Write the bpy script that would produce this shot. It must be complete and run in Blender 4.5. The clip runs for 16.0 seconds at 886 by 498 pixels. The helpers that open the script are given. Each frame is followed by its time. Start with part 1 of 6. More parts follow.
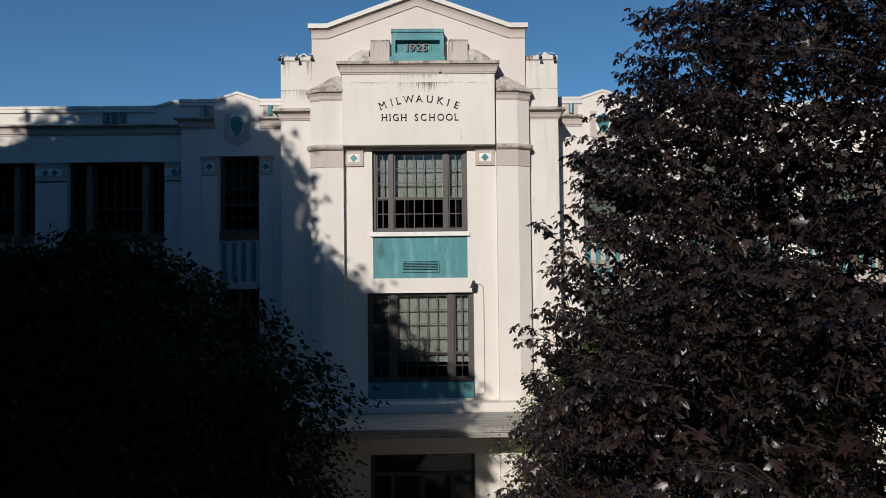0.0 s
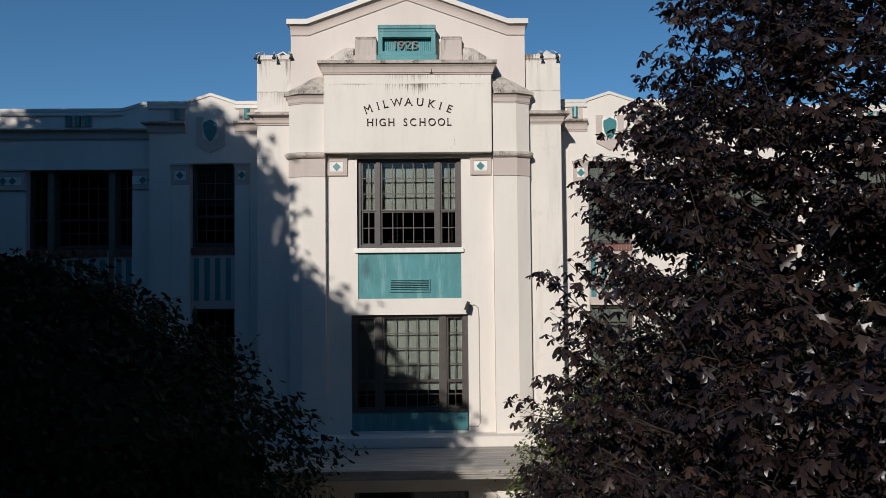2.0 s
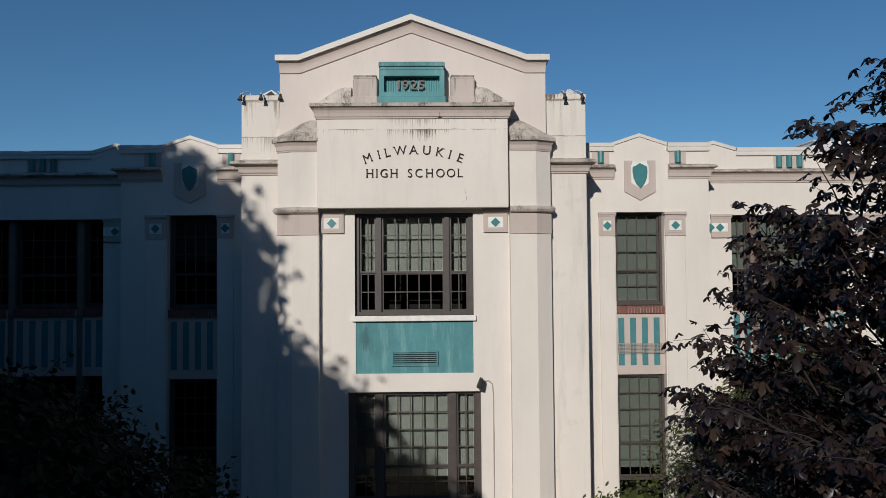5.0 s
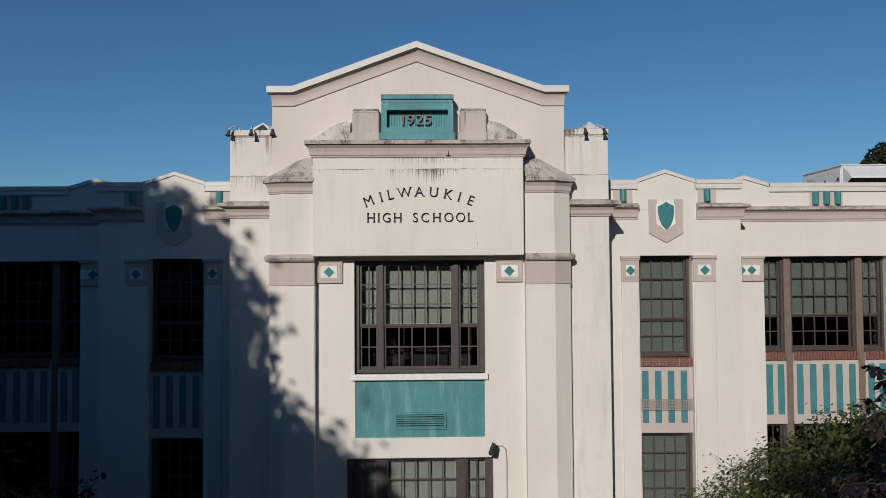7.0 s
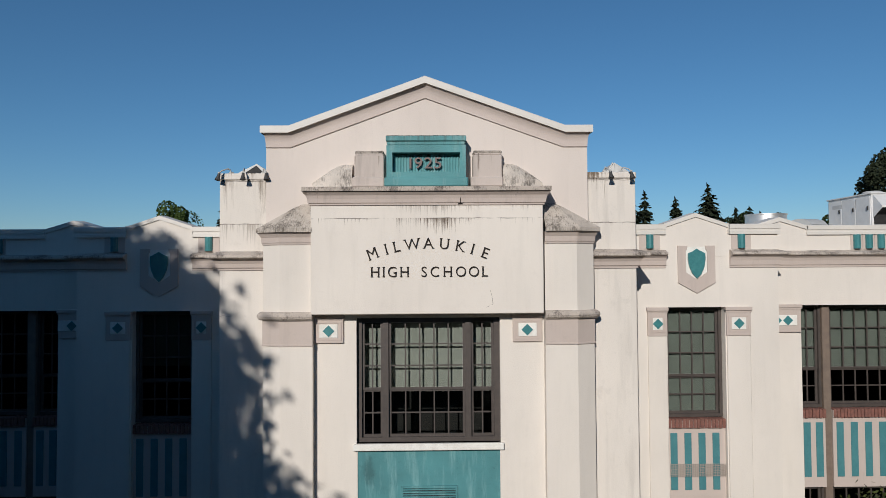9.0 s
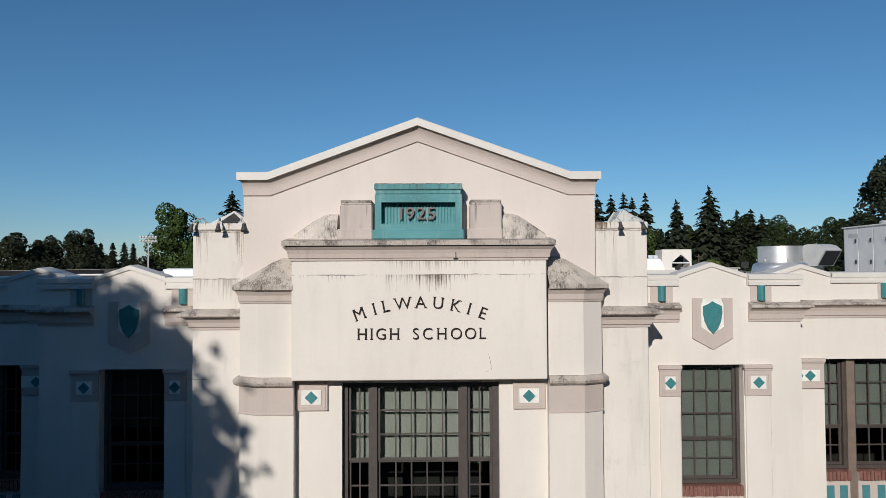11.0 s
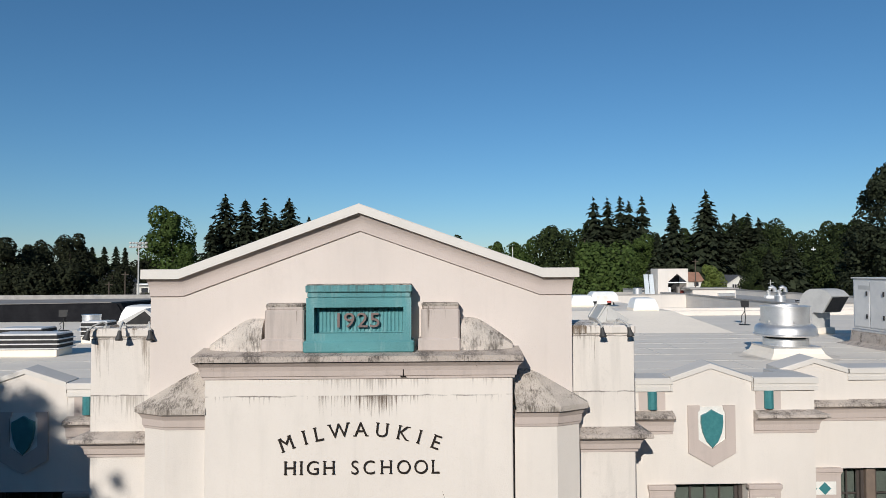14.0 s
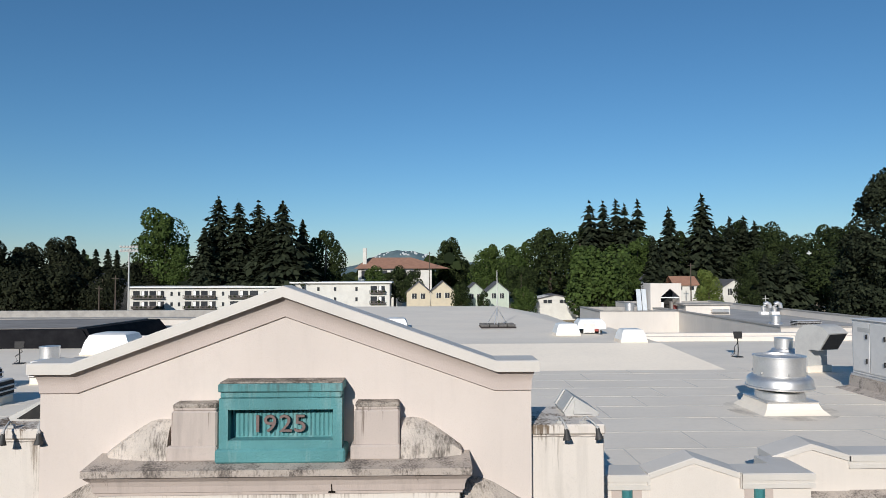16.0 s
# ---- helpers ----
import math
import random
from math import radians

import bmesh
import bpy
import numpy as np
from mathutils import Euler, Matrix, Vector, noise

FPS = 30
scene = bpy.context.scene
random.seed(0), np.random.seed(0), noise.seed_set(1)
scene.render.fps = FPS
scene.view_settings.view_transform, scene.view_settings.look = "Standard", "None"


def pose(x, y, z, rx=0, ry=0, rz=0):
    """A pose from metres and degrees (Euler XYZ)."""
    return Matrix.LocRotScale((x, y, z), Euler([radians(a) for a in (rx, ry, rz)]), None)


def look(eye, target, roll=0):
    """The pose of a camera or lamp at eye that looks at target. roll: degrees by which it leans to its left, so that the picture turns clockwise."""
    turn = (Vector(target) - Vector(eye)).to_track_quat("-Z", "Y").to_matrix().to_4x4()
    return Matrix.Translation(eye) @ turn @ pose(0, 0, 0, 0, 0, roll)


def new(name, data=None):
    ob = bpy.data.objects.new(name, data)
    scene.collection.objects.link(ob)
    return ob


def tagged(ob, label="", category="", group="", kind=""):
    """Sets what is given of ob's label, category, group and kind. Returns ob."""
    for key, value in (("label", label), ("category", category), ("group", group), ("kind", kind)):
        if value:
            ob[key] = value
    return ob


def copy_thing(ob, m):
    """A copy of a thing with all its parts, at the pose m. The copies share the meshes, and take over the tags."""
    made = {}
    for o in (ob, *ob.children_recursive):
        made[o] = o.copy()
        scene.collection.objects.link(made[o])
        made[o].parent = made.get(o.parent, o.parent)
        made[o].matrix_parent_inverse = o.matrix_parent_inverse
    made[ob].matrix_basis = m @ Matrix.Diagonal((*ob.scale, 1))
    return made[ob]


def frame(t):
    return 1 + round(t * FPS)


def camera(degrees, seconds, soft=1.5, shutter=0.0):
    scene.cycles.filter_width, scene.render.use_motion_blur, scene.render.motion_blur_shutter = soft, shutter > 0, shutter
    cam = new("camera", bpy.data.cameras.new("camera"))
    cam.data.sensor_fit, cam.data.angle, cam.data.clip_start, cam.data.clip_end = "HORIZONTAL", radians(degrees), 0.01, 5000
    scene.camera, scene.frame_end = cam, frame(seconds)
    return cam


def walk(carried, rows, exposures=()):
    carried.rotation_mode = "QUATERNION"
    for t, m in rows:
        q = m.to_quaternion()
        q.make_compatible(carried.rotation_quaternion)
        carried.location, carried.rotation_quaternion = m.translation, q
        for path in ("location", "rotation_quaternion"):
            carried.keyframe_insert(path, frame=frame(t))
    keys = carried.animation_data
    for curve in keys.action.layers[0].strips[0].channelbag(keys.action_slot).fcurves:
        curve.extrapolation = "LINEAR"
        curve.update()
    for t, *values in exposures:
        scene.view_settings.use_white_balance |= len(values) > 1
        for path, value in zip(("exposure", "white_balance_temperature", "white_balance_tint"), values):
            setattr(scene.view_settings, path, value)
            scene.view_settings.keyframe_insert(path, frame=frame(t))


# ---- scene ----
cam = camera(65.5, 16.0, soft=0.8)
PATH = [
    (0, (-0.334, -0.031, 7.819), (-0.300, 1.968, 7.889), -0.62),
    (0.5, (-0.262, 0.401, 7.892), (-0.227, 2.399, 7.960), -0.59),
    (1, (-0.195, 0.827, 8.007), (-0.159, 2.825, 8.074), -0.56),
    (1.5, (-0.142, 1.229, 8.161), (-0.107, 3.227, 8.229), -0.57),
    (2, (-0.106, 1.612, 8.348), (-0.070, 3.611, 8.414), -0.54),
    (2.5, (-0.093, 1.974, 8.584), (-0.057, 3.973, 8.651), -0.54),
    (3, (-0.109, 2.322, 8.848), (-0.073, 4.320, 8.915), -0.53),
    (3.5, (-0.146, 2.655, 9.111), (-0.112, 4.653, 9.177), -0.50),
    (4, (-0.192, 2.978, 9.380), (-0.158, 4.977, 9.446), -0.48),
    (6.5, (-0.343, 4.662, 10.698), (-0.309, 6.661, 10.763), -0.43),
    (7, (-0.398, 5.000, 10.976), (-0.363, 6.999, 11.041), -0.40),
    (7.5, (-0.455, 5.331, 11.251), (-0.417, 7.329, 11.316), -0.43),
    (8, (-0.506, 5.649, 11.525), (-0.470, 7.648, 11.591), -0.40),
    (8.5, (-0.546, 5.947, 11.786), (-0.511, 7.946, 11.851), -0.39),
    (9, (-0.580, 6.237, 12.038), (-0.544, 8.236, 12.103), -0.37),
    (11.5, (-0.356, 7.564, 13.305), (-0.320, 9.563, 13.370), -0.29),
    (12, (-0.237, 7.865, 13.581), (-0.198, 9.864, 13.646), -0.26),
    (12.5, (-0.133, 8.156, 13.853), (-0.094, 10.155, 13.918), -0.29),
    (13, (-0.017, 8.462, 14.131), (0.022, 10.460, 14.197), -0.30),
    (13.5, (0.124, 8.778, 14.387), (0.163, 10.776, 14.452), -0.28),
    (14, (0.290, 9.118, 14.657), (0.334, 11.117, 14.721), -0.28),
    (14.5, (0.458, 9.443, 14.938), (0.503, 11.441, 15.002), -0.21),
    (15, (0.636, 9.772, 15.224), (0.685, 11.771, 15.289), -0.16),
    (15.5, (0.822, 10.092, 15.495), (0.873, 12.090, 15.560), -0.17),
    (16, (1.020, 10.412, 15.772), (1.074, 12.411, 15.836), -0.15),
]
walk(cam, [(t, look(eye, target, roll)) for t, eye, target, roll in PATH],
     exposures=[(0.0, -0.28), (3.5, -0.36), (6.5, -0.56), (8.0, -0.48), (9.0, -0.38), (12.5, -0.22), (16.0, -0.13)])

# ---- world, sun, exposure ----
SUN_WAY = Vector((0.31, 1.0, -0.445)).normalized()
world = bpy.data.worlds.new("world")
scene.world = world
world.use_nodes = True
_wn = world.node_tree.nodes
_sky = _wn.new("ShaderNodeTexSky")
_sky.sky_type = "NISHITA"
_sky.sun_disc = False
_sky.sun_elevation = radians(23)
_sky.sun_rotation = math.atan2(-SUN_WAY.x, -SUN_WAY.y)
_sky.altitude = 300
_sky.air_density = 1.05
_sky.dust_density = 0.0
_sky.ozone_density = 7.5
_wn["Background"].inputs["Strength"].default_value = 0.095
_hue = _wn.new("ShaderNodeHueSaturation")
_hue.inputs["Saturation"].default_value = 1.03
_hue.inputs["Hue"].default_value = 0.492
world.node_tree.links.new(_sky.outputs[0], _hue.inputs["Color"])
world.node_tree.links.new(_hue.outputs[0], _wn["Background"].inputs["Color"])
sun = new("sun", bpy.data.lights.new("sun", "SUN"))
sun.data.energy = 4.6
sun.data.angle = radians(0.55)
sun.data.color = (1.0, 0.96, 0.91)
sun.matrix_world = look(Vector((-30, -60, 60)), Vector((-30, -60, 60)) + SUN_WAY)


# ---- materials ----
def nodes_of(name):
    m = bpy.data.materials.new(name)
    m.use_nodes = True
    t = m.node_tree
    return m, t, t.nodes["Principled BSDF"]


def ramp(t, src, stops):
    r = t.nodes.new("ShaderNodeValToRGB")
    while len(r.color_ramp.elements) < len(stops):
        r.color_ramp.elements.new(0.5)
    for e, (p, c) in zip(r.color_ramp.elements, stops):
        e.position = p
        e.color = (c, c, c, 1) if isinstance(c, float) else (*c, 1)
    t.links.new(src, r.inputs[0])
    return r.outputs[0]


def noise_of(t, scale, stretch=(1, 1, 1), detail=4.0, rough=0.6):
    g = t.nodes.new("ShaderNodeNewGeometry")
    mp = t.nodes.new("ShaderNodeMapping")
    mp.inputs["Scale"].default_value = stretch
    n = t.nodes.new("ShaderNodeTexNoise")
    n.inputs["Scale"].default_value = scale
    n.inputs["Detail"].default_value = detail
    n.inputs["Roughness"].default_value = rough
    t.links.new(g.outputs["Position"], mp.inputs["Vector"])
    t.links.new(mp.outputs[0], n.inputs["Vector"])
    return n.outputs["Fac"]


def mix_of(t, fac, a, b, mode="MIX"):
    n = t.nodes.new("ShaderNodeMix")
    n.data_type, n.blend_type = "RGBA", mode
    for sock, v in ((n.inputs[0], fac), (n.inputs[6], a), (n.inputs[7], b)):
        if isinstance(v, bpy.types.NodeSocket):
            t.links.new(v, sock)
        elif isinstance(v, tuple):
            sock.default_value = (*v, 1)
        else:
            sock.default_value = v
    return n.outputs[2]


def math_of(t, op, a, b=0.0):
    n = t.nodes.new("ShaderNodeMath")
    n.operation = op
    n.use_clamp = True
    for sock, v in zip(n.inputs, (a, b)):
        if isinstance(v, bpy.types.NodeSocket):
            t.links.new(v, sock)
        else:
            sock.default_value = v
    return n.outputs[0]


def bump_of(t, bsdf, height, strength=0.3, distance=0.01):
    b = t.nodes.new("ShaderNodeBump")
    b.inputs["Strength"].default_value = strength
    b.inputs["Distance"].default_value = distance
    t.links.new(height, b.inputs["Height"])
    t.links.new(b.outputs[0], bsdf.inputs["Normal"])


def height_of(t, low, high):
    """0 at the height low, 1 at the height high."""
    g = t.nodes.new("ShaderNodeNewGeometry")
    s = t.nodes.new("ShaderNodeSeparateXYZ")
    r = t.nodes.new("ShaderNodeMapRange")
    r.inputs["From Min"].default_value = low
    r.inputs["From Max"].default_value = high
    t.links.new(g.outputs["Position"], s.inputs[0])
    t.links.new(s.outputs["Z"], r.inputs["Value"])
    return r.outputs[0]


def stucco(name, colour, stains=(), dirt=0.14, grain=0.35, streak=(0.12, 0.085, 0.06), cracks=(), leak=None):
    """Painted cement stucco: broad tone, fine grain, rain streaks that hang from the heights in stains (top, length, amount), level hairline cracks; leak: (x, half width) where the streaks gather."""
    m, t, b = nodes_of(name)
    dark = tuple(c * 0.90 for c in colour)
    col = mix_of(t, ramp(t, noise_of(t, 0.7, (1, 1, 0.5), 5), [(0.35, 0.0), (0.72, 1.0)]), colour, dark)
    col = mix_of(t, math_of(t, "MULTIPLY", ramp(t, noise_of(t, 6.0, (1, 1, 0.10), 5), [(0.52, 0.0), (0.85, 1.0)]), dirt), col, tuple(c * 0.55 for c in colour))
    col = mix_of(t, math_of(t, "MULTIPLY", ramp(t, noise_of(t, 3.0, detail=8, rough=0.75), [(0.56, 0.0), (0.72, 1.0)]), dirt * 0.8), col, tuple(c * 0.62 for c in colour))
    col = mix_of(t, math_of(t, "MULTIPLY", ramp(t, noise_of(t, 60, detail=2), [(0.55, 0.0), (0.75, 1.0)]), dirt * 0.5), col, tuple(c * 0.7 for c in colour))
    for top, length, amount in stains:
        fall = height_of(t, top - length, top)
        above = ramp(t, height_of(t, top, top + 0.01), [(0.0, 1.0), (1.0, 0.0)])
        line = noise_of(t, 26.0, (1, 1, 0.03), 6, 0.75)
        group = ramp(t, noise_of(t, 1.3 + 0.2 * (top - int(top)), (1, 1, 0.05), 3), [(0.44, 0.0), (0.67, 0.28)])
        if leak:
            g = t.nodes.new("ShaderNodeNewGeometry")
            sx = t.nodes.new("ShaderNodeSeparateXYZ")
            t.links.new(g.outputs["Position"], sx.inputs[0])
            r = t.nodes.new("ShaderNodeMapRange")
            r.inputs["From Min"].default_value, r.inputs["From Max"].default_value = leak[0] - 2 * leak[1], leak[0] + 2 * leak[1]
            t.links.new(sx.outputs["X"], r.inputs["Value"])
            near = ramp(t, r.outputs[0], [(0.0, 0.0), (0.25, 0.08), (0.42, 0.17), (0.58, 0.19), (0.75, 0.06), (1.0, 0.0)])
            group = math_of(t, "ADD", math_of(t, "MULTIPLY", group, 0.45), near)
        reach = math_of(t, "ADD", math_of(t, "ADD", line, math_of(t, "MULTIPLY", fall, 0.22)), group)
        mask = math_of(t, "MULTIPLY", ramp(t, reach, [(0.80, 0.0), (0.94, 1.0)]), above)
        mask = math_of(t, "MULTIPLY", mask, ramp(t, fall, [(0.0, 0.0), (0.3, 1.0)]))
        col = mix_of(t, math_of(t, "MULTIPLY", mask, amount), col, streak)
    for z in cracks:
        wave = math_of(t, "MULTIPLY", noise_of(t, 5.0, detail=6), 0.05)
        g = t.nodes.new("ShaderNodeNewGeometry")
        s = t.nodes.new("ShaderNodeSeparateXYZ")
        t.links.new(g.outputs["Position"], s.inputs[0])
        off = t.nodes.new("ShaderNodeMath")
        off.operation = "SUBTRACT"
        t.links.new(s.outputs["Z"], off.inputs[0])
        t.links.new(wave, off.inputs[1])
        d = t.nodes.new("ShaderNodeMath")
        d.operation = "SUBTRACT"
        t.links.new(off.outputs[0], d.inputs[0])
        d.inputs[1].default_value = z - 0.025
        a = t.nodes.new("ShaderNodeMath")
        a.operation = "ABSOLUTE"
        t.links.new(d.outputs[0], a.inputs[0])
        near = ramp(t, math_of(t, "MULTIPLY", a.outputs[0], 60.0), [(0.15, 1.0), (0.75, 0.0)])
        gaps = ramp(t, noise_of(t, 2.3, (1, 1, 0.1), 4), [(0.40, 0.0), (0.55, 1.0)])
        col = mix_of(t, math_of(t, "MULTIPLY", math_of(t, "MULTIPLY", near, gaps), 0.8), col, (0.12, 0.10, 0.085))
    t.links.new(col, b.inputs["Base Color"])
    b.inputs["Roughness"].default_value = 0.85
    bump_of(t, b, noise_of(t, 45, detail=6), grain, 0.012)
    return m


def mottled(name, colour, other, scale=6.0, rough=0.8, metal=0.0, lo=0.4, hi=0.65, grain=0.3, fine=50.0, stretch=(1, 1, 1), dist=0.01, speck=0.35, gloss=0.5):
    m, t, b = nodes_of(name)
    f = ramp(t, noise_of(t, scale, stretch, 6, 0.65), [(lo, 0.0), (hi, 1.0)])
    col = mix_of(t, f, colour, other)
    f2 = ramp(t, noise_of(t, fine, detail=3), [(0.45, 0.0), (0.75, speck)])
    col = mix_of(t, f2, col, tuple(c * 0.6 for c in colour))
    t.links.new(col, b.inputs["Base Color"])
    b.inputs["Roughness"].default_value = rough
    b.inputs["Metallic"].default_value = metal
    b.inputs["Specular IOR Level"].default_value = gloss
    if grain:
        bump_of(t, b, noise_of(t, fine, detail=5), grain, dist)
    return m


def worn_paint(name, colour, pale, amount, grain=0.3, stains=(), blot=None):
    """Painted stucco with pale rain runs, dark runs from a height (top, length, amount) and one dark blot."""
    m, t, b = nodes_of(name)
    col = mix_of(t, ramp(t, noise_of(t, 1.3, detail=6), [(0.3, 0.0), (0.7, 1.0)]), colour, tuple(c * 0.72 for c in colour))
    runs = ramp(t, noise_of(t, 5.0, (1, 1, 0.12), 6, 0.7), [(0.50, 0.0), (0.78, 1.0)])
    col = mix_of(t, math_of(t, "MULTIPLY", runs, amount), col, pale)
    spots = ramp(t, noise_of(t, 14.0, detail=6, rough=0.7), [(0.58, 0.0), (0.74, 1.0)])
    col = mix_of(t, math_of(t, "MULTIPLY", spots, amount * 0.8), col, tuple(c * 0.5 for c in colour))
    for top, length, much in stains:
        fall = height_of(t, top - length, top)
        reach = math_of(t, "ADD", noise_of(t, 15.0, (1, 1, 0.05), 5, 0.7), math_of(t, "MULTIPLY", fall, 0.25))
        mask = math_of(t, "MULTIPLY", ramp(t, reach, [(0.68, 0.0), (0.88, 1.0)]), much)
        col = mix_of(t, mask, col, (0.05, 0.06, 0.055))
    if blot:
        g = t.nodes.new("ShaderNodeNewGeometry")
        mp = t.nodes.new("ShaderNodeMapping")
        mp.inputs["Scale"].default_value = (2.6, 1.0, 1.25)
        mp.inputs["Location"].default_value = (-2.6 * blot[0], -blot[1], -1.25 * blot[2])
        v = t.nodes.new("ShaderNodeVectorMath")
        v.operation = "LENGTH"
        t.links.new(g.outputs["Position"], mp.inputs["Vector"])
        t.links.new(mp.outputs[0], v.inputs[0])
        d = math_of(t, "ADD", v.outputs["Value"], math_of(t, "MULTIPLY", noise_of(t, 9.0, (1, 1, 0.7), 7, 0.75), 0.62))
        col = mix_of(t, math_of(t, "MULTIPLY", ramp(t, d, [(0.46, 1.0), (0.66, 0.0)]), 0.62), col, tuple(c * 0.35 for c in colour))
    t.links.new(col, b.inputs["Base Color"])
    b.inputs["Roughness"].default_value = 0.65
    bump_of(t, b, noise_of(t, 40, detail=6), grain, 0.015)
    return m


def leafy(name, colours, rough=0.5, through_light=0.25, gloss=0.2):
    m, t, b = nodes_of(name)
    g = t.nodes.new("ShaderNodeNewGeometry")
    stops = [((i + 0.5) / len(colours), c) for i, c in enumerate(colours)]
    col = ramp(t, g.outputs["Random Per Island"], stops)
    t.links.new(col, b.inputs["Base Color"])
    b.inputs["Roughness"].default_value = rough
    b.inputs["Specular IOR Level"].default_value = gloss
    tr = t.nodes.new("ShaderNodeBsdfTranslucent")
    mx = t.nodes.new("ShaderNodeMixShader")
    mx.inputs[0].default_value = through_light
    t.links.new(col, tr.inputs["Color"])
    t.links.new(b.outputs[0], mx.inputs[1])
    t.links.new(tr.outputs[0], mx.inputs[2])
    t.links.new(mx.outputs[0], t.nodes["Material Output"].inputs["Surface"])
    return m


def glass(name, tint):
    m = bpy.data.materials.new(name)
    m.use_nodes = True
    t = m.node_tree
    t.nodes.remove(t.nodes["Principled BSDF"])
    tr, gl, mx, fr = (t.nodes.new("ShaderNodeBsdf" + k) if k in ("Transparent", "Glossy") else t.nodes.new("ShaderNode" + k) for k in ("Transparent", "Glossy", "MixShader", "Fresnel"))
    tr.inputs["Color"].default_value = (*tint, 1)
    gl.inputs["Roughness"].default_value = 0.02
    fr.inputs["IOR"].default_value = 1.5
    t.links.new(fr.outputs[0], mx.inputs[0])
    t.links.new(tr.outputs[0], mx.inputs[1])
    t.links.new(gl.outputs[0], mx.inputs[2])
    t.links.new(mx.outputs[0], t.nodes["Material Output"].inputs["Surface"])
    return m


CREAM = (0.735, 0.672, 0.60)
TAUPE = (0.535, 0.45, 0.398)
M_WALL = stucco("cream_stucco", CREAM)
M_SIGN = stucco("cream_stucco_streaked", CREAM, stains=((13.24, 0.26, 0.5), (12.985, 0.36, 0.95)), cracks=(12.985,), leak=(-0.42, 0.52), dirt=0.2)
M_PIER = stucco("cream_stucco_pier", CREAM, stains=((13.88, 0.26, 1.0), (13.74, 0.95, 0.8), (12.93, 0.5, 0.5)), dirt=0.5, cracks=(12.93, 13.72), streak=(0.17, 0.125, 0.085))
M_GABLEWALL = stucco("pinkish_cream_stucco", (0.695, 0.612, 0.548), dirt=0.16)
M_TAUPE = stucco("taupe_stucco", TAUPE, dirt=0.3)
M_BLOCK = stucco("taupe_stucco_weathered", (0.53, 0.455, 0.405), stains=((14.25, 0.5, 0.8),), dirt=0.8)
M_TEALP = worn_paint("teal_plaque_paint", (0.105, 0.315, 0.325), (0.36, 0.48, 0.46), 0.65, grain=0.9, stains=((14.47, 0.3, 0.6),))
M_TEAL = worn_paint("teal_panel_paint", (0.075, 0.255, 0.27), (0.26, 0.46, 0.46), 0.8, grain=0.3, blot=(-1.71, 18.79, 8.45))
M_STRIPE = mottled("teal_stripe_paint", (0.05, 0.19, 0.21), (0.065, 0.22, 0.235), 4, 0.6, grain=0.15)
M_TEALDARK = mottled("glazed_teal", (0.045, 0.19, 0.20), (0.065, 0.235, 0.24), 9, 0.35, grain=0.15)
M_WHITE = mottled("white_paint", (0.80, 0.78, 0.72), (0.70, 0.67, 0.61), 5, 0.6)
def stained(name, colour, dark, cover, scale=30.0, stretch=(1, 1, 0.4), grain=0.9):
    """Old stone with black crust: broad patches broken up by fine crust and thin runs."""
    m, t, b = nodes_of(name)
    col = mix_of(t, ramp(t, noise_of(t, 4.0, detail=6), [(0.35, 0.0), (0.7, 1.0)]), colour, tuple(c * 0.78 for c in colour))
    broad = ramp(t, noise_of(t, 2.6, detail=5, rough=0.65), [(0.38, 0.0), (0.64, 0.30)])
    crust = math_of(t, "ADD", noise_of(t, scale, stretch, 8, 0.75), broad)
    col = mix_of(t, ramp(t, crust, [(0.66 - cover, 0.0), (0.90 - cover, 0.92)]), col, dark)
    col = mix_of(t, ramp(t, noise_of(t, 90, detail=3), [(0.50, 0.0), (0.72, 0.5)]), col, tuple(c * 0.45 for c in colour))
    t.links.new(col, b.inputs["Base Color"])
    b.inputs["Roughness"].default_value = 0.92
    bump_of(t, b, noise_of(t, 40, detail=7), grain, 0.015)
    return m


M_WEATHER = stained("weathered_concrete", (0.57, 0.50, 0.43), (0.085, 0.07, 0.055), 0.045, 34, (1.5, 0.8, 0.22))
M_SHOULDER = stained("weathered_cream_stone", (0.66, 0.585, 0.51), (0.10, 0.085, 0.07), 0.025, 24, (1.6, 0.8, 0.28))
M_CRUST = stained("black_crusted_stone", (0.46, 0.40, 0.34), (0.05, 0.042, 0.034), 0.13, 40, (1, 1, 0.6))
M_LEDGE = stained("stained_ledge", (0.55, 0.475, 0.41), (0.07, 0.058, 0.05), 0.045, 36, (1, 1, 0.5))
M_CORN = stucco("taupe_stucco_streaked", TAUPE, stains=((13.46, 0.30, 0.7),), dirt=0.6)
M_GABLE = stucco("light_taupe_stucco", (0.63, 0.535, 0.48), dirt=0.12)
M_FRAME = mottled("brown_grey_frame_paint", (0.075, 0.060, 0.052), (0.055, 0.045, 0.04), 8, 0.5, grain=0.1)
M_MULL = mottled("tan_mullion_paint", (0.20, 0.15, 0.115), (0.16, 0.12, 0.095), 8, 0.6, grain=0.1)
M_GLASS = glass("window_glass", (0.66, 0.68, 0.66))
M_BLIND = mottled("grey_green_blind", (0.47, 0.49, 0.45), (0.42, 0.44, 0.40), 3, 0.8, grain=0.0)
M_SHADE = mottled("dark_green_blind", (0.26, 0.29, 0.26), (0.225, 0.25, 0.228), 3, 0.8, grain=0.0)
# near-black colour that stands in for the shade inside openings
M_DARK = mottled("interior_shade_black", (0.03, 0.028, 0.026), (0.02, 0.02, 0.02), 2, 0.9, grain=0.0)
